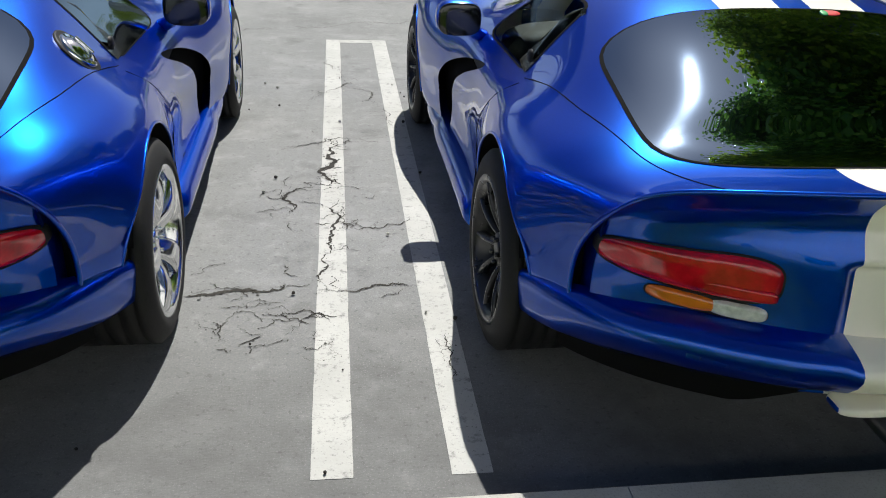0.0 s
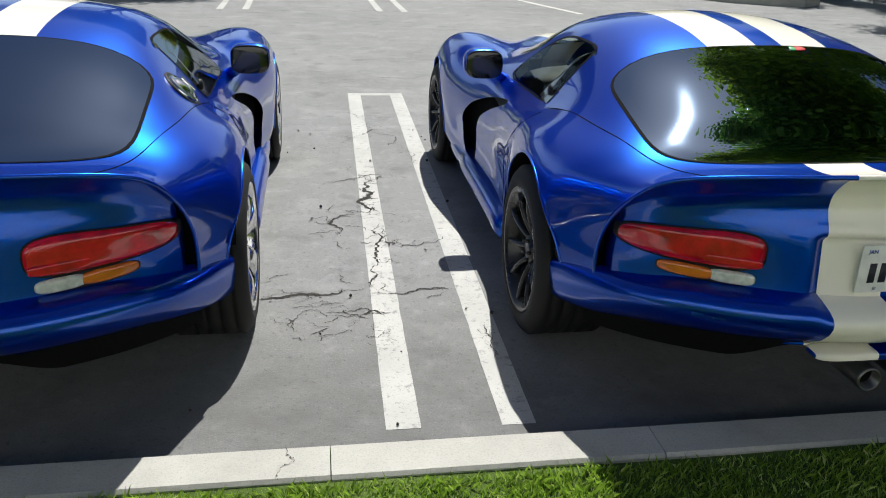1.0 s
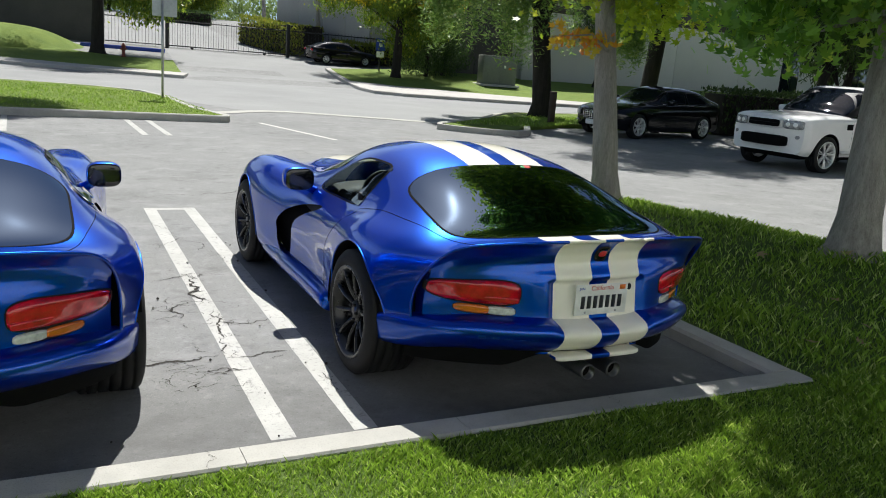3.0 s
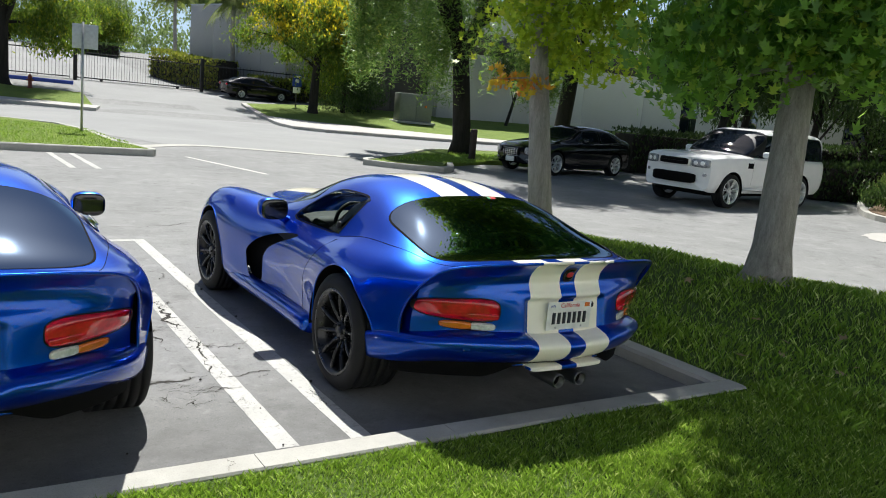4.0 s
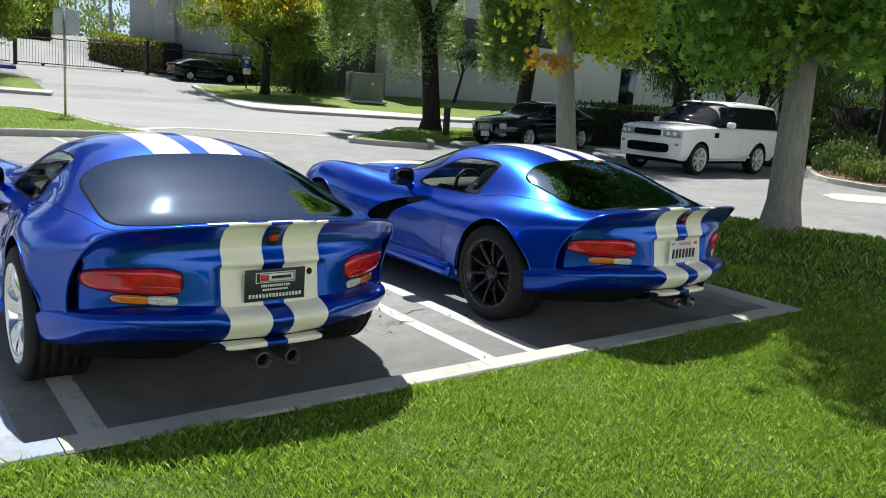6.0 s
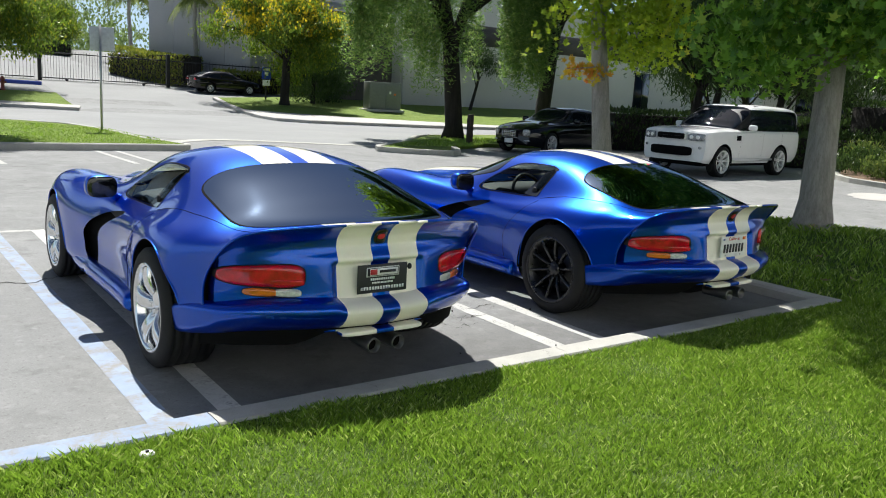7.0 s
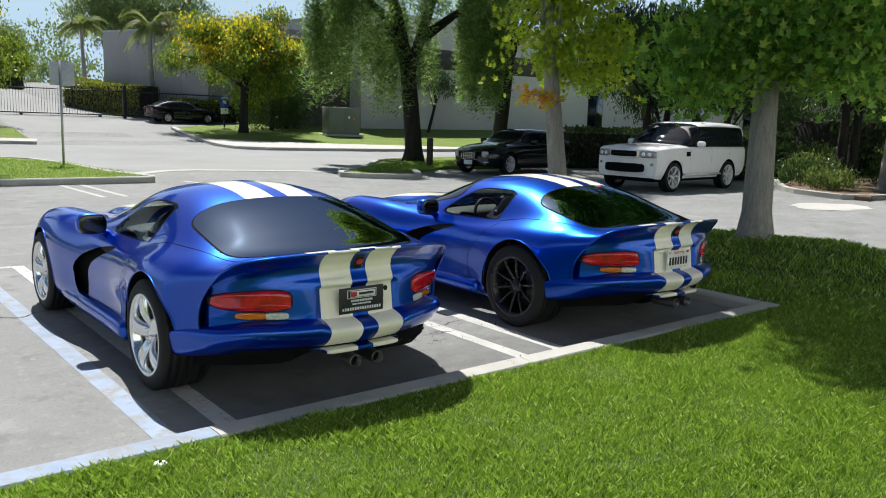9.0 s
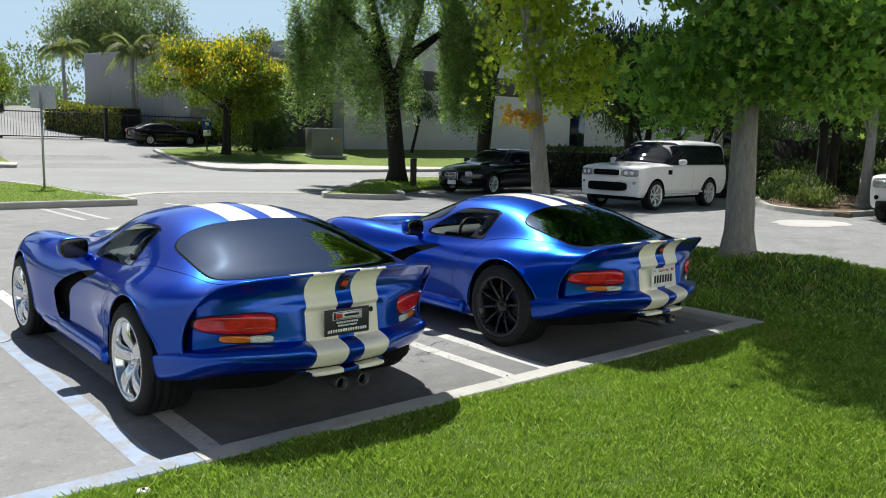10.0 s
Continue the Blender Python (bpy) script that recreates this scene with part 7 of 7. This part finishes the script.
    xy = a + d * u[:, None] + side * (off + rng.normal(0, 0.04, n))[:, None]
    ground_z = np.array([rise(x, y) for x, y in xy])
    t = thing(name, label, "hedge")
    part("foliage", leaves("foliage", np.stack([xy[:, 0], xy[:, 1], ground_z + z + bump * (z > 0.5)], -1), size, blade_leaf(0.5), M[material], rng), None, t)
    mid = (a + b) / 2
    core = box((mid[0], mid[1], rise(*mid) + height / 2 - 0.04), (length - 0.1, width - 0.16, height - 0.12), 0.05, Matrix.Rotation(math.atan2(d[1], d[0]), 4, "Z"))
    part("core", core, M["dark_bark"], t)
    return t


hedge("hedge", "clipped yellow-green hedge along the driveway", 13.4, 66, 15.8, 55.6, 1.6, 2.0, 5, per=90, size=0.2)
hedge("hedge", "low clipped hedge in front of the wall", 16.4, 53.0, 22.5, 51.5, 1.2, 1.3, 6, per=90, size=0.2)
hedge("hedge", "low dark hedge behind the far forecourt", 9.6, 84, 13.5, 83, 1.5, 1.1, 7, "dark_leaf", per=60, size=0.24)
tree("wall_tree", "small dark tree with a leaning trunk before the pale wall", (33.2, 46.2, rise(33.2, 46.2)), (33.9, 46.2, rise(33.2, 46.2) + 2.6), 0.13, 0.09,
     [(33.6, 46.2, 4.6, 1.5, 1.3, 0.9), (34.8, 46.0, 3.9, 1.2, 1.1, 0.6), (32.6, 46.3, 4.9, 1.2, 1.1, 0.8)], ("dark_leaf", 150, 36, 0.3, 0.2, BLADE, None), 131, "dark_bark", 6)
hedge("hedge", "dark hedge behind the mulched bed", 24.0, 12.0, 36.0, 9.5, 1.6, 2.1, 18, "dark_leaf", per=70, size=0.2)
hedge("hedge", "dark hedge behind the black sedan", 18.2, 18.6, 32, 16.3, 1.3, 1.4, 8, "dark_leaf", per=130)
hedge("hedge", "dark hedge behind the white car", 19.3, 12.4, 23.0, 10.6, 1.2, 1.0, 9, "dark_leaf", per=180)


def shrub(x, y, z, r, h, seed, material="hedge", label="rounded green shrub in the bed"):
    rng = np.random.default_rng(seed)
    t = thing("shrub", label, "shrub", Matrix.Translation((x, y, z)))
    c = clumps([(0, 0, h * 0.5, r, r, h * 0.5), (r * 0.5, 0.2 * r, h * 0.4, r * 0.6, r * 0.6, h * 0.35)], 60, 40, 0.13 * r + 0.05, rng)
    c[:, 2] = np.abs(c[:, 2])
    part("foliage", leaves("foliage", c, 0.11, blade_leaf(0.35), M[material], rng), None, t)
    for k in range(5):
        a = k * 1.26
        part("stem", tube([(0, 0, 0), (0.4 * r * math.cos(a), 0.4 * r * math.sin(a), 0.6 * h)], [0.02, 0.008], 6), M["bark"], t)


for k, (x, y, r, h) in enumerate([(18.6, 9.0, 0.9, 0.7), (19.9, 9.6, 0.8, 0.8), (17.4, 7.9, 0.6, 0.45), (21.5, 8.0, 0.8, 0.9), (23.0, 6.4, 0.9, 1.0), (26, 9.5, 1.1, 1.2), (22.0, 10.8, 0.9, 1.1), (28, 6.5, 1.2, 1.3), (20.5, 5.0, 0.8, 0.7)]):
    shrub(x, y, 0.1, r, h, 100 + k, "shrub" if k % 3 else "dark_leaf")


# Dark evergreens and ground cover along the far buildings.
for k, (x, y, h, s) in enumerate([(20.3, 46.0, 3.0, 1.4), (22.0, 47.2, 2.6, 1.0)]):
    z = rise(x, y)
    tree("evergreen", "dense dark evergreen beside the street", (x, y, z), (x, y, z + h), 0.16, 0.08,
         [(x, y, z + h, 1.3 * s, 1.3 * s, 1.7 * s), (x + 0.7 * s, y, z + h * 0.5, 1.1 * s, 1.1 * s, 1.2 * s), (x - 0.7 * s, y, z + h * 0.5, 1.1 * s, 1.1 * s, 1.2 * s)], ("dark_leaf", 220, 36, 0.26, 0.22, BLADE, None), 120 + k, "dark_bark", 5)


def far_woods(name, x0, x1, y, seed, count, height):
    """A distant belt of trees closing the view."""
    rng = np.random.default_rng(seed)
    lumps = []
    for k in range(count):
        x = x0 + (x1 - x0) * (k + rng.uniform(0, 1)) / count
        h = height * rng.uniform(0.55, 1.15)
        lumps += [(x, y + rng.uniform(-5, 5), 3.6 + h * 0.6, 3.0, 2.6, h * 0.45), (x + 1.5, y, 3.6 + h * 0.3, 3.2, 2.6, h * 0.32)]
    c = clumps(lumps, 28 * count, 36, 0.8, rng)
    return thing(name, "distant belt of green trees", "woods", None, leaves(name, c, 0.5, blade_leaf(0.6), M["eucalypt"], rng), kind="stuff")


for k, (x, y, s) in enumerate([(9.5, 92, 1.0), (5.0, 96, 1.2), (13.6, 96, 1.1), (0.5, 93, 0.9)]):
    tree("yard_tree", "green tree behind the sloping yard", (x, y, 4.0), (x, y, 7.0), 0.2, 0.1,
         [(x, y, 7.2, 2.6 * s, 2.4 * s, 2.0 * s), (x + 1.6, y, 6.0, 1.8 * s, 1.8 * s, 1.4 * s), (x - 1.6, y, 6.0, 1.8 * s, 1.8 * s, 1.4 * s)], ("golden", 260, 50, 0.36, 0.27, blade_leaf(0.4), 2.2), 140 + k, "dark_bark", 6)
far_woods("far_woods", -90, 60, 128, 3, 34, 9)
far_woods("far_woods", -100, -36, 80, 4, 14, 8)


# ---- street furniture ----
sign = thing("road_sign", "grey back of a sign on a steel post", "sign", Matrix.Translation((1.58, 21.3, 0.13)))
part("post", tube([(0, 0, -0.1), (0, 0, 2.8)], [0.032, 0.032], 10), M["steel"], sign)
part("sign_plate", box((0.06, 0.045, 2.44), (0.62, 0.012, 0.62), 0.004, Matrix.Rotation(radians(-8), 4, "Z")), M["sign_back"], sign)
for z in (2.3, 2.6):
    part("bolt", box((0, -0.033, z), (0.02, 0.01, 0.02), 0.002), M["steel"], sign)

stub = thing("bollard", "short dark wooden post beside the weeping tree", "post", Matrix.Translation((12.1, 18.55, 0.13)))
part("post", box((0, 0, 0.45), (0.16, 0.16, 0.94), 0.02), M["wood_post"], stub)

notice = thing("parking_sign", "blue and white notice on a dark post", "sign", Matrix.Translation((17.6, 47.2, rise(17.6, 47.2))))
part("post", box((0, 0, 0.95), (0.08, 0.08, 1.9), 0.01), M["iron"], notice)
part("sign_plate", box((0, -0.06, 1.75), (0.62, 0.02, 0.75), 0.01), M["ink_blue"], notice)
part("sign_bar", box((0, -0.075, 1.98), (0.5, 0.01, 0.12)), M["ink_white"], notice)
part("sign_bar", box((0, -0.075, 1.72), (0.24, 0.01, 0.22)), M["ink_white"], notice)
part("sign_panel", box((0, -0.06, 1.15), (0.5, 0.02, 0.36), 0.01), M["ink_white"], notice)

pole = thing("street_pole", "pale slanting street pole on the far lawn", "pole", Matrix.Translation((-6.1, 44.0, rise(0, 44) + 0.1)))
part("shaft", tube([(0, 0, -0.2), (-0.1, 0, 3), (-0.3, 0, 7.5)], [0.17, 0.15, 0.11], 14), M["sidewalk"], pole)

for k, (x, y) in enumerate([(-7.7, 44.4), (2.5, 45.6)]):
    h = thing("hydrant", "dull red fire hydrant on the far lawn" if k else "dark pipe standpipe on the far lawn", "hydrant", Matrix.Translation((x, y, rise(x, y) + 0.13)))
    body = lathe([(0, 0.001), (0, 0.14), (0.06, 0.14), (0.07, 0.09), (0.5, 0.09), (0.52, 0.12), (0.6, 0.11), (0.7, 0.05), (0.74, 0.001)], 18)
    part("barrel", ([(b, c, a) for a, b, c in body[0]], body[1]), M["hydrant_red"] if k else M["iron"], h)
    part("outlet", tube([(-0.18, 0, 0.42), (0.18, 0, 0.42)], [0.05, 0.05], 10), M["hydrant_red"] if k else M["iron"], h)

cabinet = thing("utility_box", "grey-green utility cabinet on a concrete pad", "utility cabinet", Matrix.Translation((23.75, 43.1, rise(23.75, 43.1) + 0.12)) @ pose(0, 0, 0, 0, 0, -12))
part("pad", box((0, 0, 0.06), (2.5, 1.7, 0.14), 0.02), M["sidewalk"], cabinet)
part("body", box((0, 0, 0.98), (2.1, 1.3, 1.7), 0.03), M["utility_green"], cabinet)
part("door", box((-0.5, -0.66, 0.96), (0.96, 0.03, 1.5), 0.01), M["utility_green"], cabinet)
part("door", box((0.5, -0.66, 0.96), (0.96, 0.03, 1.5), 0.01), M["utility_green"], cabinet)
part("label_plate", box((0.3, -0.68, 1.2), (0.12, 0.01, 0.16)), M["plate"], cabinet)
part("label_plate", box((0.62, -0.68, 1.1), (0.16, 0.01, 0.12)), M["sticker_orange"], cabinet)

# Iron gate and fence across the driveway.
gate = thing("iron_gate", "long black iron sliding gate of upright bars", "gate", None)
GATE_A, GATE_B = Vector((5.9, 55.2)), Vector((13.55, 54.0))
bar_mesh = bm_mesh("bar", box((0, 0, 0.95), (0.02, 0.02, 1.8)), M["iron"])


def fence_run(parent, a, b, step=0.16):
    d = b - a
    n = int(d.length / step)
    ang = math.degrees(math.atan2(d.y, d.x))
    for k in range(n + 1):
        p = a.lerp(b, k / n)
        ob = new("bar", bar_mesh)
        ob.parent = parent
        ob.matrix_local = pose(p.x, p.y, rise(p.x, p.y), 0, 0, ang)
    za, zb = rise(*a), rise(*b)
    for z in (0.16, 1.72):
        part("rail", tube([(a.x, a.y, za + z), (b.x, b.y, zb + z)], [0.035, 0.035], 6), M["iron"], parent)


fence_run(gate, GATE_A, GATE_B)
for p in (GATE_A, GATE_B):
    part("gate_post", box((p.x, p.y, rise(*p) + 1.05), (0.22, 0.22, 2.2), 0.02), M["iron"], gate)
for p in (GATE_A.lerp(GATE_B, 0.2), GATE_A.lerp(GATE_B, 0.8)):
    part("gate_wheel", tube([(p.x, p.y - 0.06, rise(*p) + 0.08), (p.x, p.y + 0.06, rise(*p) + 0.08)], [0.09, 0.09], 14), M["iron"], gate)
fence = thing("iron_fence", "black iron fence in front of the clipped hedge", "fence", None)
fence_run(fence, Vector((13.8, 54.0)), Vector((22.0, 52.6)), 0.22)
fence = thing("iron_fence", "black iron fence beside the far lawn", "fence", None)
fence_run(fence, Vector((2.2, 55.9)), Vector((5.6, 55.3)), 0.2)
thing("forecourt", "pale sunlit sloping yard behind the gate", "yard", None, bm_mesh("forecourt", sheet([(3.0, 56.2), (14.0, 54.6), (12.6, 66), (12, 100), (-20, 120), (-20, 80)], 0.01), M["road"]), kind="structure")


# ---- behind the far lawn ----
def mound(cx, cy, rx, ry, height, n=26):
    """A rounded rise of mown grass on the sloping ground."""
    verts, faces = [], []
    for i in range(n + 1):
        for k in range(n + 1):
            u, v = 2 * i / n - 1, 2 * k / n - 1
            x, y = cx + rx * u, cy + ry * v - 0.18 * rx * u
            r = math.hypot(u, v) + 0.2 * noise.noise((1.3 * u, 1.3 * v, 4))
            s = max(0.0, 1 - r * r)
            verts.append((x, y, rise(x, y) - 0.06 + (height + 0.2) * s * s * (3 - 2 * s)))
    for i in range(n):
        for k in range(n):
            a = i * (n + 1) + k
            faces.append((a, a + n + 1, a + n + 2, a + 1))
    return verts, faces


v, f = mound(-5.2, 51.2, 6.6, 4.6, 0.85)
thing("lawn_mound", "sunny rounded lawn mound before the office building", "lawn", None, raw_mesh("lawn_mound", v, f, M["lawn_far"]), kind="structure")
thing("kerb_blue", "blue-painted kerb behind the far lawn", "kerb", None, bm_mesh("kerb_blue", strip_along([(0.6, 51.4), (5.2, 50.6)], 0.2, 0.2, 0.3), M["ink_blue"]), kind="structure")
screen = thing("wall_yard", "dark brown stucco yard wall beside the fence", "wall", Matrix.Translation((-0.9, 58.0, rise(-0.9, 58.0))) @ pose(0, 0, 0, 0, 0, -33), kind="structure")
part("wall", box((0, 0, 1.5), (7.2, 0.25, 3.4), 0.02), M["fascia"], screen)
part("coping", box((0, 0, 3.24), (7.3, 0.34, 0.1), 0.02), M["stucco"], screen)


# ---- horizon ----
def glow_material():
    """Pale emission that brightens the low sky, fading to clear with height."""
    m = bpy.data.materials.new("horizon_glow")
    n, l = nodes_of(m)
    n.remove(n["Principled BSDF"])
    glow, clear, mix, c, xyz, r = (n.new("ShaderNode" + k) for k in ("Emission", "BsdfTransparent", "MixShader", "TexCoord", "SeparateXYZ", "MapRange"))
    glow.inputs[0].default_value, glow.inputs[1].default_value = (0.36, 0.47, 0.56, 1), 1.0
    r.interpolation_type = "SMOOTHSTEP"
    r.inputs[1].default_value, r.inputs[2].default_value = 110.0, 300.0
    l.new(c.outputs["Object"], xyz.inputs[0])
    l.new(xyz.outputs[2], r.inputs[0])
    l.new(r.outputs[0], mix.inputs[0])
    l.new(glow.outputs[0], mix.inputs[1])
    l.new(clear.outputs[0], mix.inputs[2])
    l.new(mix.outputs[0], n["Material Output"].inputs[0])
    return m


# Emissive ring all round, added to lighten the sky near the horizon.
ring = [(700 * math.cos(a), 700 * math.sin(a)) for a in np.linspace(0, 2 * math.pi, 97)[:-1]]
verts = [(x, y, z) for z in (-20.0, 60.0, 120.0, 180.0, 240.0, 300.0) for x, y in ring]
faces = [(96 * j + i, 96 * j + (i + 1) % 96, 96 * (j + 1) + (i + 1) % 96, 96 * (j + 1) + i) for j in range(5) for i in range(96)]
backdrop = thing("backdrop", "glowing pale blue ring added to brighten the sky along the horizon", "sky", None, raw_mesh("backdrop", verts, faces, glow_material()), kind="structure")
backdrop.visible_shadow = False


# ---- buildings ----
def building(name, label, corner, along, length, depth, height, wall, fascia=None, panels=6):
    """A flat-roofed block: walls of tilt-up panels with joints, a parapet and a roof."""
    d = Vector(along).normalized()
    n = Vector((-d.y, d.x))
    z0 = min(rise(*corner), 1.2) - 0.3
    b = thing(name, label, "building", Matrix.Translation((corner[0], corner[1], z0)) @ pose(0, 0, 0, 0, 0, math.degrees(math.atan2(d.y, d.x))))
    w = length / panels
    for k in range(panels):
        part("wall_panel", box((w * (k + 0.5), 0.12, height / 2), (w - 0.03, 0.24, height), 0.012), wall, b)
    for x in (0.12, length - 0.12):
        for k in range(3):
            q = depth / 3
            part("wall_panel", box((x, 0.26 + q * (k + 0.5), height / 2), (0.24, q - 0.03, height), 0.012), wall, b)
    part("wall_panel", box((length / 2, depth + 0.38, height / 2), (length, 0.24, height), 0.012), wall, b)
    part("roof", box((length / 2, depth / 2 + 0.2, height - 0.5), (length - 0.5, depth - 0.1, 0.2)), M["fascia"], b)
    part("coping", box((length / 2, 0.12, height + 0.05), (length + 0.06, 0.32, 0.1), 0.01), M["steel"], b)
    if fascia:
        part("fascia", box((length / 2, -0.35, height - 0.75), (length + 0.2, 0.9, 1.5), 0.02), fascia, b)
    return b


def window(parent, x, z, w, h):
    win = part("window", box((x, -0.03, z), (w + 0.14, 0.07, h + 0.14), 0.01), M["trim"], parent)
    part("pane", box((x, -0.072, z), (w, 0.02, h)), M["window_dark"], win)
    part("mullion", box((x, -0.09, z), (0.05, 0.03, h)), M["trim"], win)


building("warehouse", "plain grey stucco warehouse beyond the gate", (15.3, 64.3), (0.31, -0.95), 6.2, 26, 6.6, M["stucco"], None, 2)
building("warehouse", "plain grey stucco warehouse wing with a higher wall", (17.25, 58.4), (0.31, -0.95), 5.6, 26, 7.3, M["stucco"], None, 2)
low = building("office_building", "pale concrete building with a dark band under its parapet", (28.4, 48.0), (1.0, 0.05), 70, 20, 8.8, M["tiltup"], None, 10)
part("band", box((35, -0.04, 5.85), (70, 0.08, 1.5)), M["fascia"], low)
for k in range(4):
    window(low, 27 + 9 * k, 2.4, 2.0, 3.6)
building("office_building", "dark brown recessed wing beside the pale concrete building", (22.4, 49.4), (1.0, 0.0), 6.0, 3.4, 6.4, M["fascia"], None, 2)
left = building("office_building", "grey office building with dark windows and pilasters", (-30, 66), (1.0, -0.22), 27, 16, 6.5, M["stucco"], M["fascia"], 7)
for k in range(7):
    window(left, 2.0 + 3.8 * k, 2.2, 2.2, 2.2)
    part("pilaster", box((0.2 + 3.8 * k, -0.15, 3.2), (0.5, 0.3, 6.4), 0.02), M["stucco"], left)
east = building("office_building", "long building behind the planting beds", (36, 24), (0.35, -1.0), 50, 14, 5.5, M["tiltup"], M["fascia"], 9)
for k in range(8):
    window(east, 3.0 + 6 * k, 2.2, 2.4, 2.4)
# Unseen building, made tall and white to bounce light onto the car tails.
back = building("office_building", "unseen tall white building behind the lawn, added to bounce light", (34, -16.5), (-1.0, 0.0), 66, 12, 11.5, M["bounce_wall"], None, 9)
for k in range(8):
    window(back, 3.5 + 7 * k, 1.9, 2.4, 1.9)


# ---- lawn ----
def blades(name, box_xy, count, inside, height, width, seed, z):
    rng = np.random.default_rng(seed)
    x, y = rng.uniform(box_xy[0], box_xy[1], count), rng.uniform(box_xy[2], box_xy[3], count)
    keep = inside(x, y)
    bare = np.array([noise.noise((11 * a, 11 * b, 5)) + 0.5 * noise.noise((27 * a, 27 * b, 9)) for a, b in zip(x, y)])
    keep &= (bare > -0.35) | (rng.uniform(0, 1, count) < 0.6)
    x, y = x[keep], y[keep]
    n = len(x)
    tuft = np.array([noise.noise((1.7 * a, 1.7 * b, 3)) + 0.6 * noise.noise((6 * a, 6 * b, 7)) for a, b in zip(x, y)])
    h = height * np.clip(1 + 0.6 * tuft, 0.6, 1.7) * rng.uniform(0.55, 1.3, n)
    a, lean = rng.uniform(0, 2 * np.pi, n), rng.uniform(0.1, 0.9, n) * h
    w = width * rng.uniform(0.7, 1.4, n)
    b = a + rng.normal(0.0, 1.0, n)
    foot = np.stack([x, y, np.array([z(a, b) for a, b in zip(x, y)]) if callable(z) else np.full(n, z)], -1)
    across = np.stack([-np.sin(b), np.cos(b), np.zeros(n)], -1) * w[:, None] / 2
    fwd = np.stack([np.cos(a), np.sin(a), np.zeros(n)], -1)
    mid = foot + fwd * (0.35 * lean)[:, None] + np.array([0, 0, 1.0]) * (0.6 * h)[:, None]
    tip = foot + fwd * lean[:, None] + np.array([0, 0, 1.0]) * (0.95 * h)[:, None]
    V = np.stack([foot - across, foot + across, mid + 0.6 * across, tip], 1)
    return thing(name, "fresh green mown grass blades", "grass", None, bulk_mesh(name, V, [(0, 1, 2, 3)], M["grass"]), kind="stuff")


def on_lawn(x, y):
    ky = 1.0 + 0.014 * x
    right = 6.0 - (y - 3.95) * 0.49
    tip = (x > 2.68) & (y < 6.2) & (x < right - 0.2) & (y < 6.3 - 0.3 * np.abs(x - 4.0) ** 2)
    return ((y < ky - 0.015) & (x < right - 0.15)) | tip


def near_lawn(x, y):
    """The lawn nearest to the walk, thinning out towards its rim."""
    rim = np.minimum(np.minimum(x + 5.0, 3.6 - x), y + 1.9)
    return on_lawn(x, y) & (rng.uniform(0, 1, len(x)) < np.clip(rim / 0.7, 0, 1))


rng = np.random.default_rng(77)
blades("grass", (-5.0, 3.6, -1.9, 1.1), 370000, near_lawn, 0.034, 0.0042, 1, lambda a, b: lawn_z(a, b) - 0.003)
blades("grass", (-14, 9.0, -12, 1.1), 130000, lambda x, y: on_lawn(x, y) & ~((x > -4.5) & (x < 3.1) & (y > -1.4)) & ~((x > 2.6) & (y > -4.5)), 0.05, 0.016, 6, lambda a, b: lawn_z(a, b) - 0.006)
blades("grass", (2.6, 10.0, -4.5, 6.4), 130000, on_lawn, 0.065, 0.008, 2, lambda a, b: lawn_z(a, b) - 0.006)
blades("grass", (-15, 2.5, 16.5, 27), 60000, lambda x, y: (y < 16.4 + (2.0 - x) * 0.9 + 6) & (x < 2.2 - 0.05 * (y - 16.4)) & (y < 24.5 - 0.45 * x), 0.045, 0.016, 3, 0.13)
blades("grass", (8.0, 26, 15.7, 21), 26000, lambda x, y: (y > 17.0) & (y > 15.9 + 0.9 * (9.4 - x)) & (y < 17.2 + 0.85 * (x - 8.4)) & (y > 15.5 + 0.8 * (x - 9.0)) | ((x > 12.7) & (y > 19.1)), 0.07, 0.02, 4, 0.12)

rng = np.random.default_rng(44)
spots = np.stack([rng.uniform(2.8, 6.5, 40), rng.uniform(-0.5, 4.0, 40)], -1)
spots = spots[on_lawn(spots[:, 0], spots[:, 1])]
base, faces = STAR
for k, (x, y) in enumerate(spots):
    leaf_data = raw_mesh("fallen_leaf", base * 0.11 + np.array([0, 0, 0.0]), faces, M["dry_leaf"], False)
    thing("fallen_leaf", "dry pale fallen leaf on the grass", "leaf", pose(x, y, lawn_z(x, y) + 0.045, rng.uniform(-25, 25), rng.uniform(-25, 25), rng.uniform(0, 360)), leaf_data, "fallen leaves")

cap = thing("sprinkler_head", "small white sprinkler cap in the grass", "sprinkler", Matrix.Translation((-3.1, 0.78, lawn_z(-3.1, 0.78) + 0.03)))
disc_v = lathe([(-0.05, 0.03), (0.0, 0.03), (0.006, 0.026), (0.008, 0.001)], 20)
part("cap", ([(b, c, a) for a, b, c in disc_v[0]], disc_v[1]), M["plate"], cap)
part("nozzle", tube([(0, 0, 0), (0, 0, 0.014)], [0.008, 0.007], 8), M["trim"], cap)
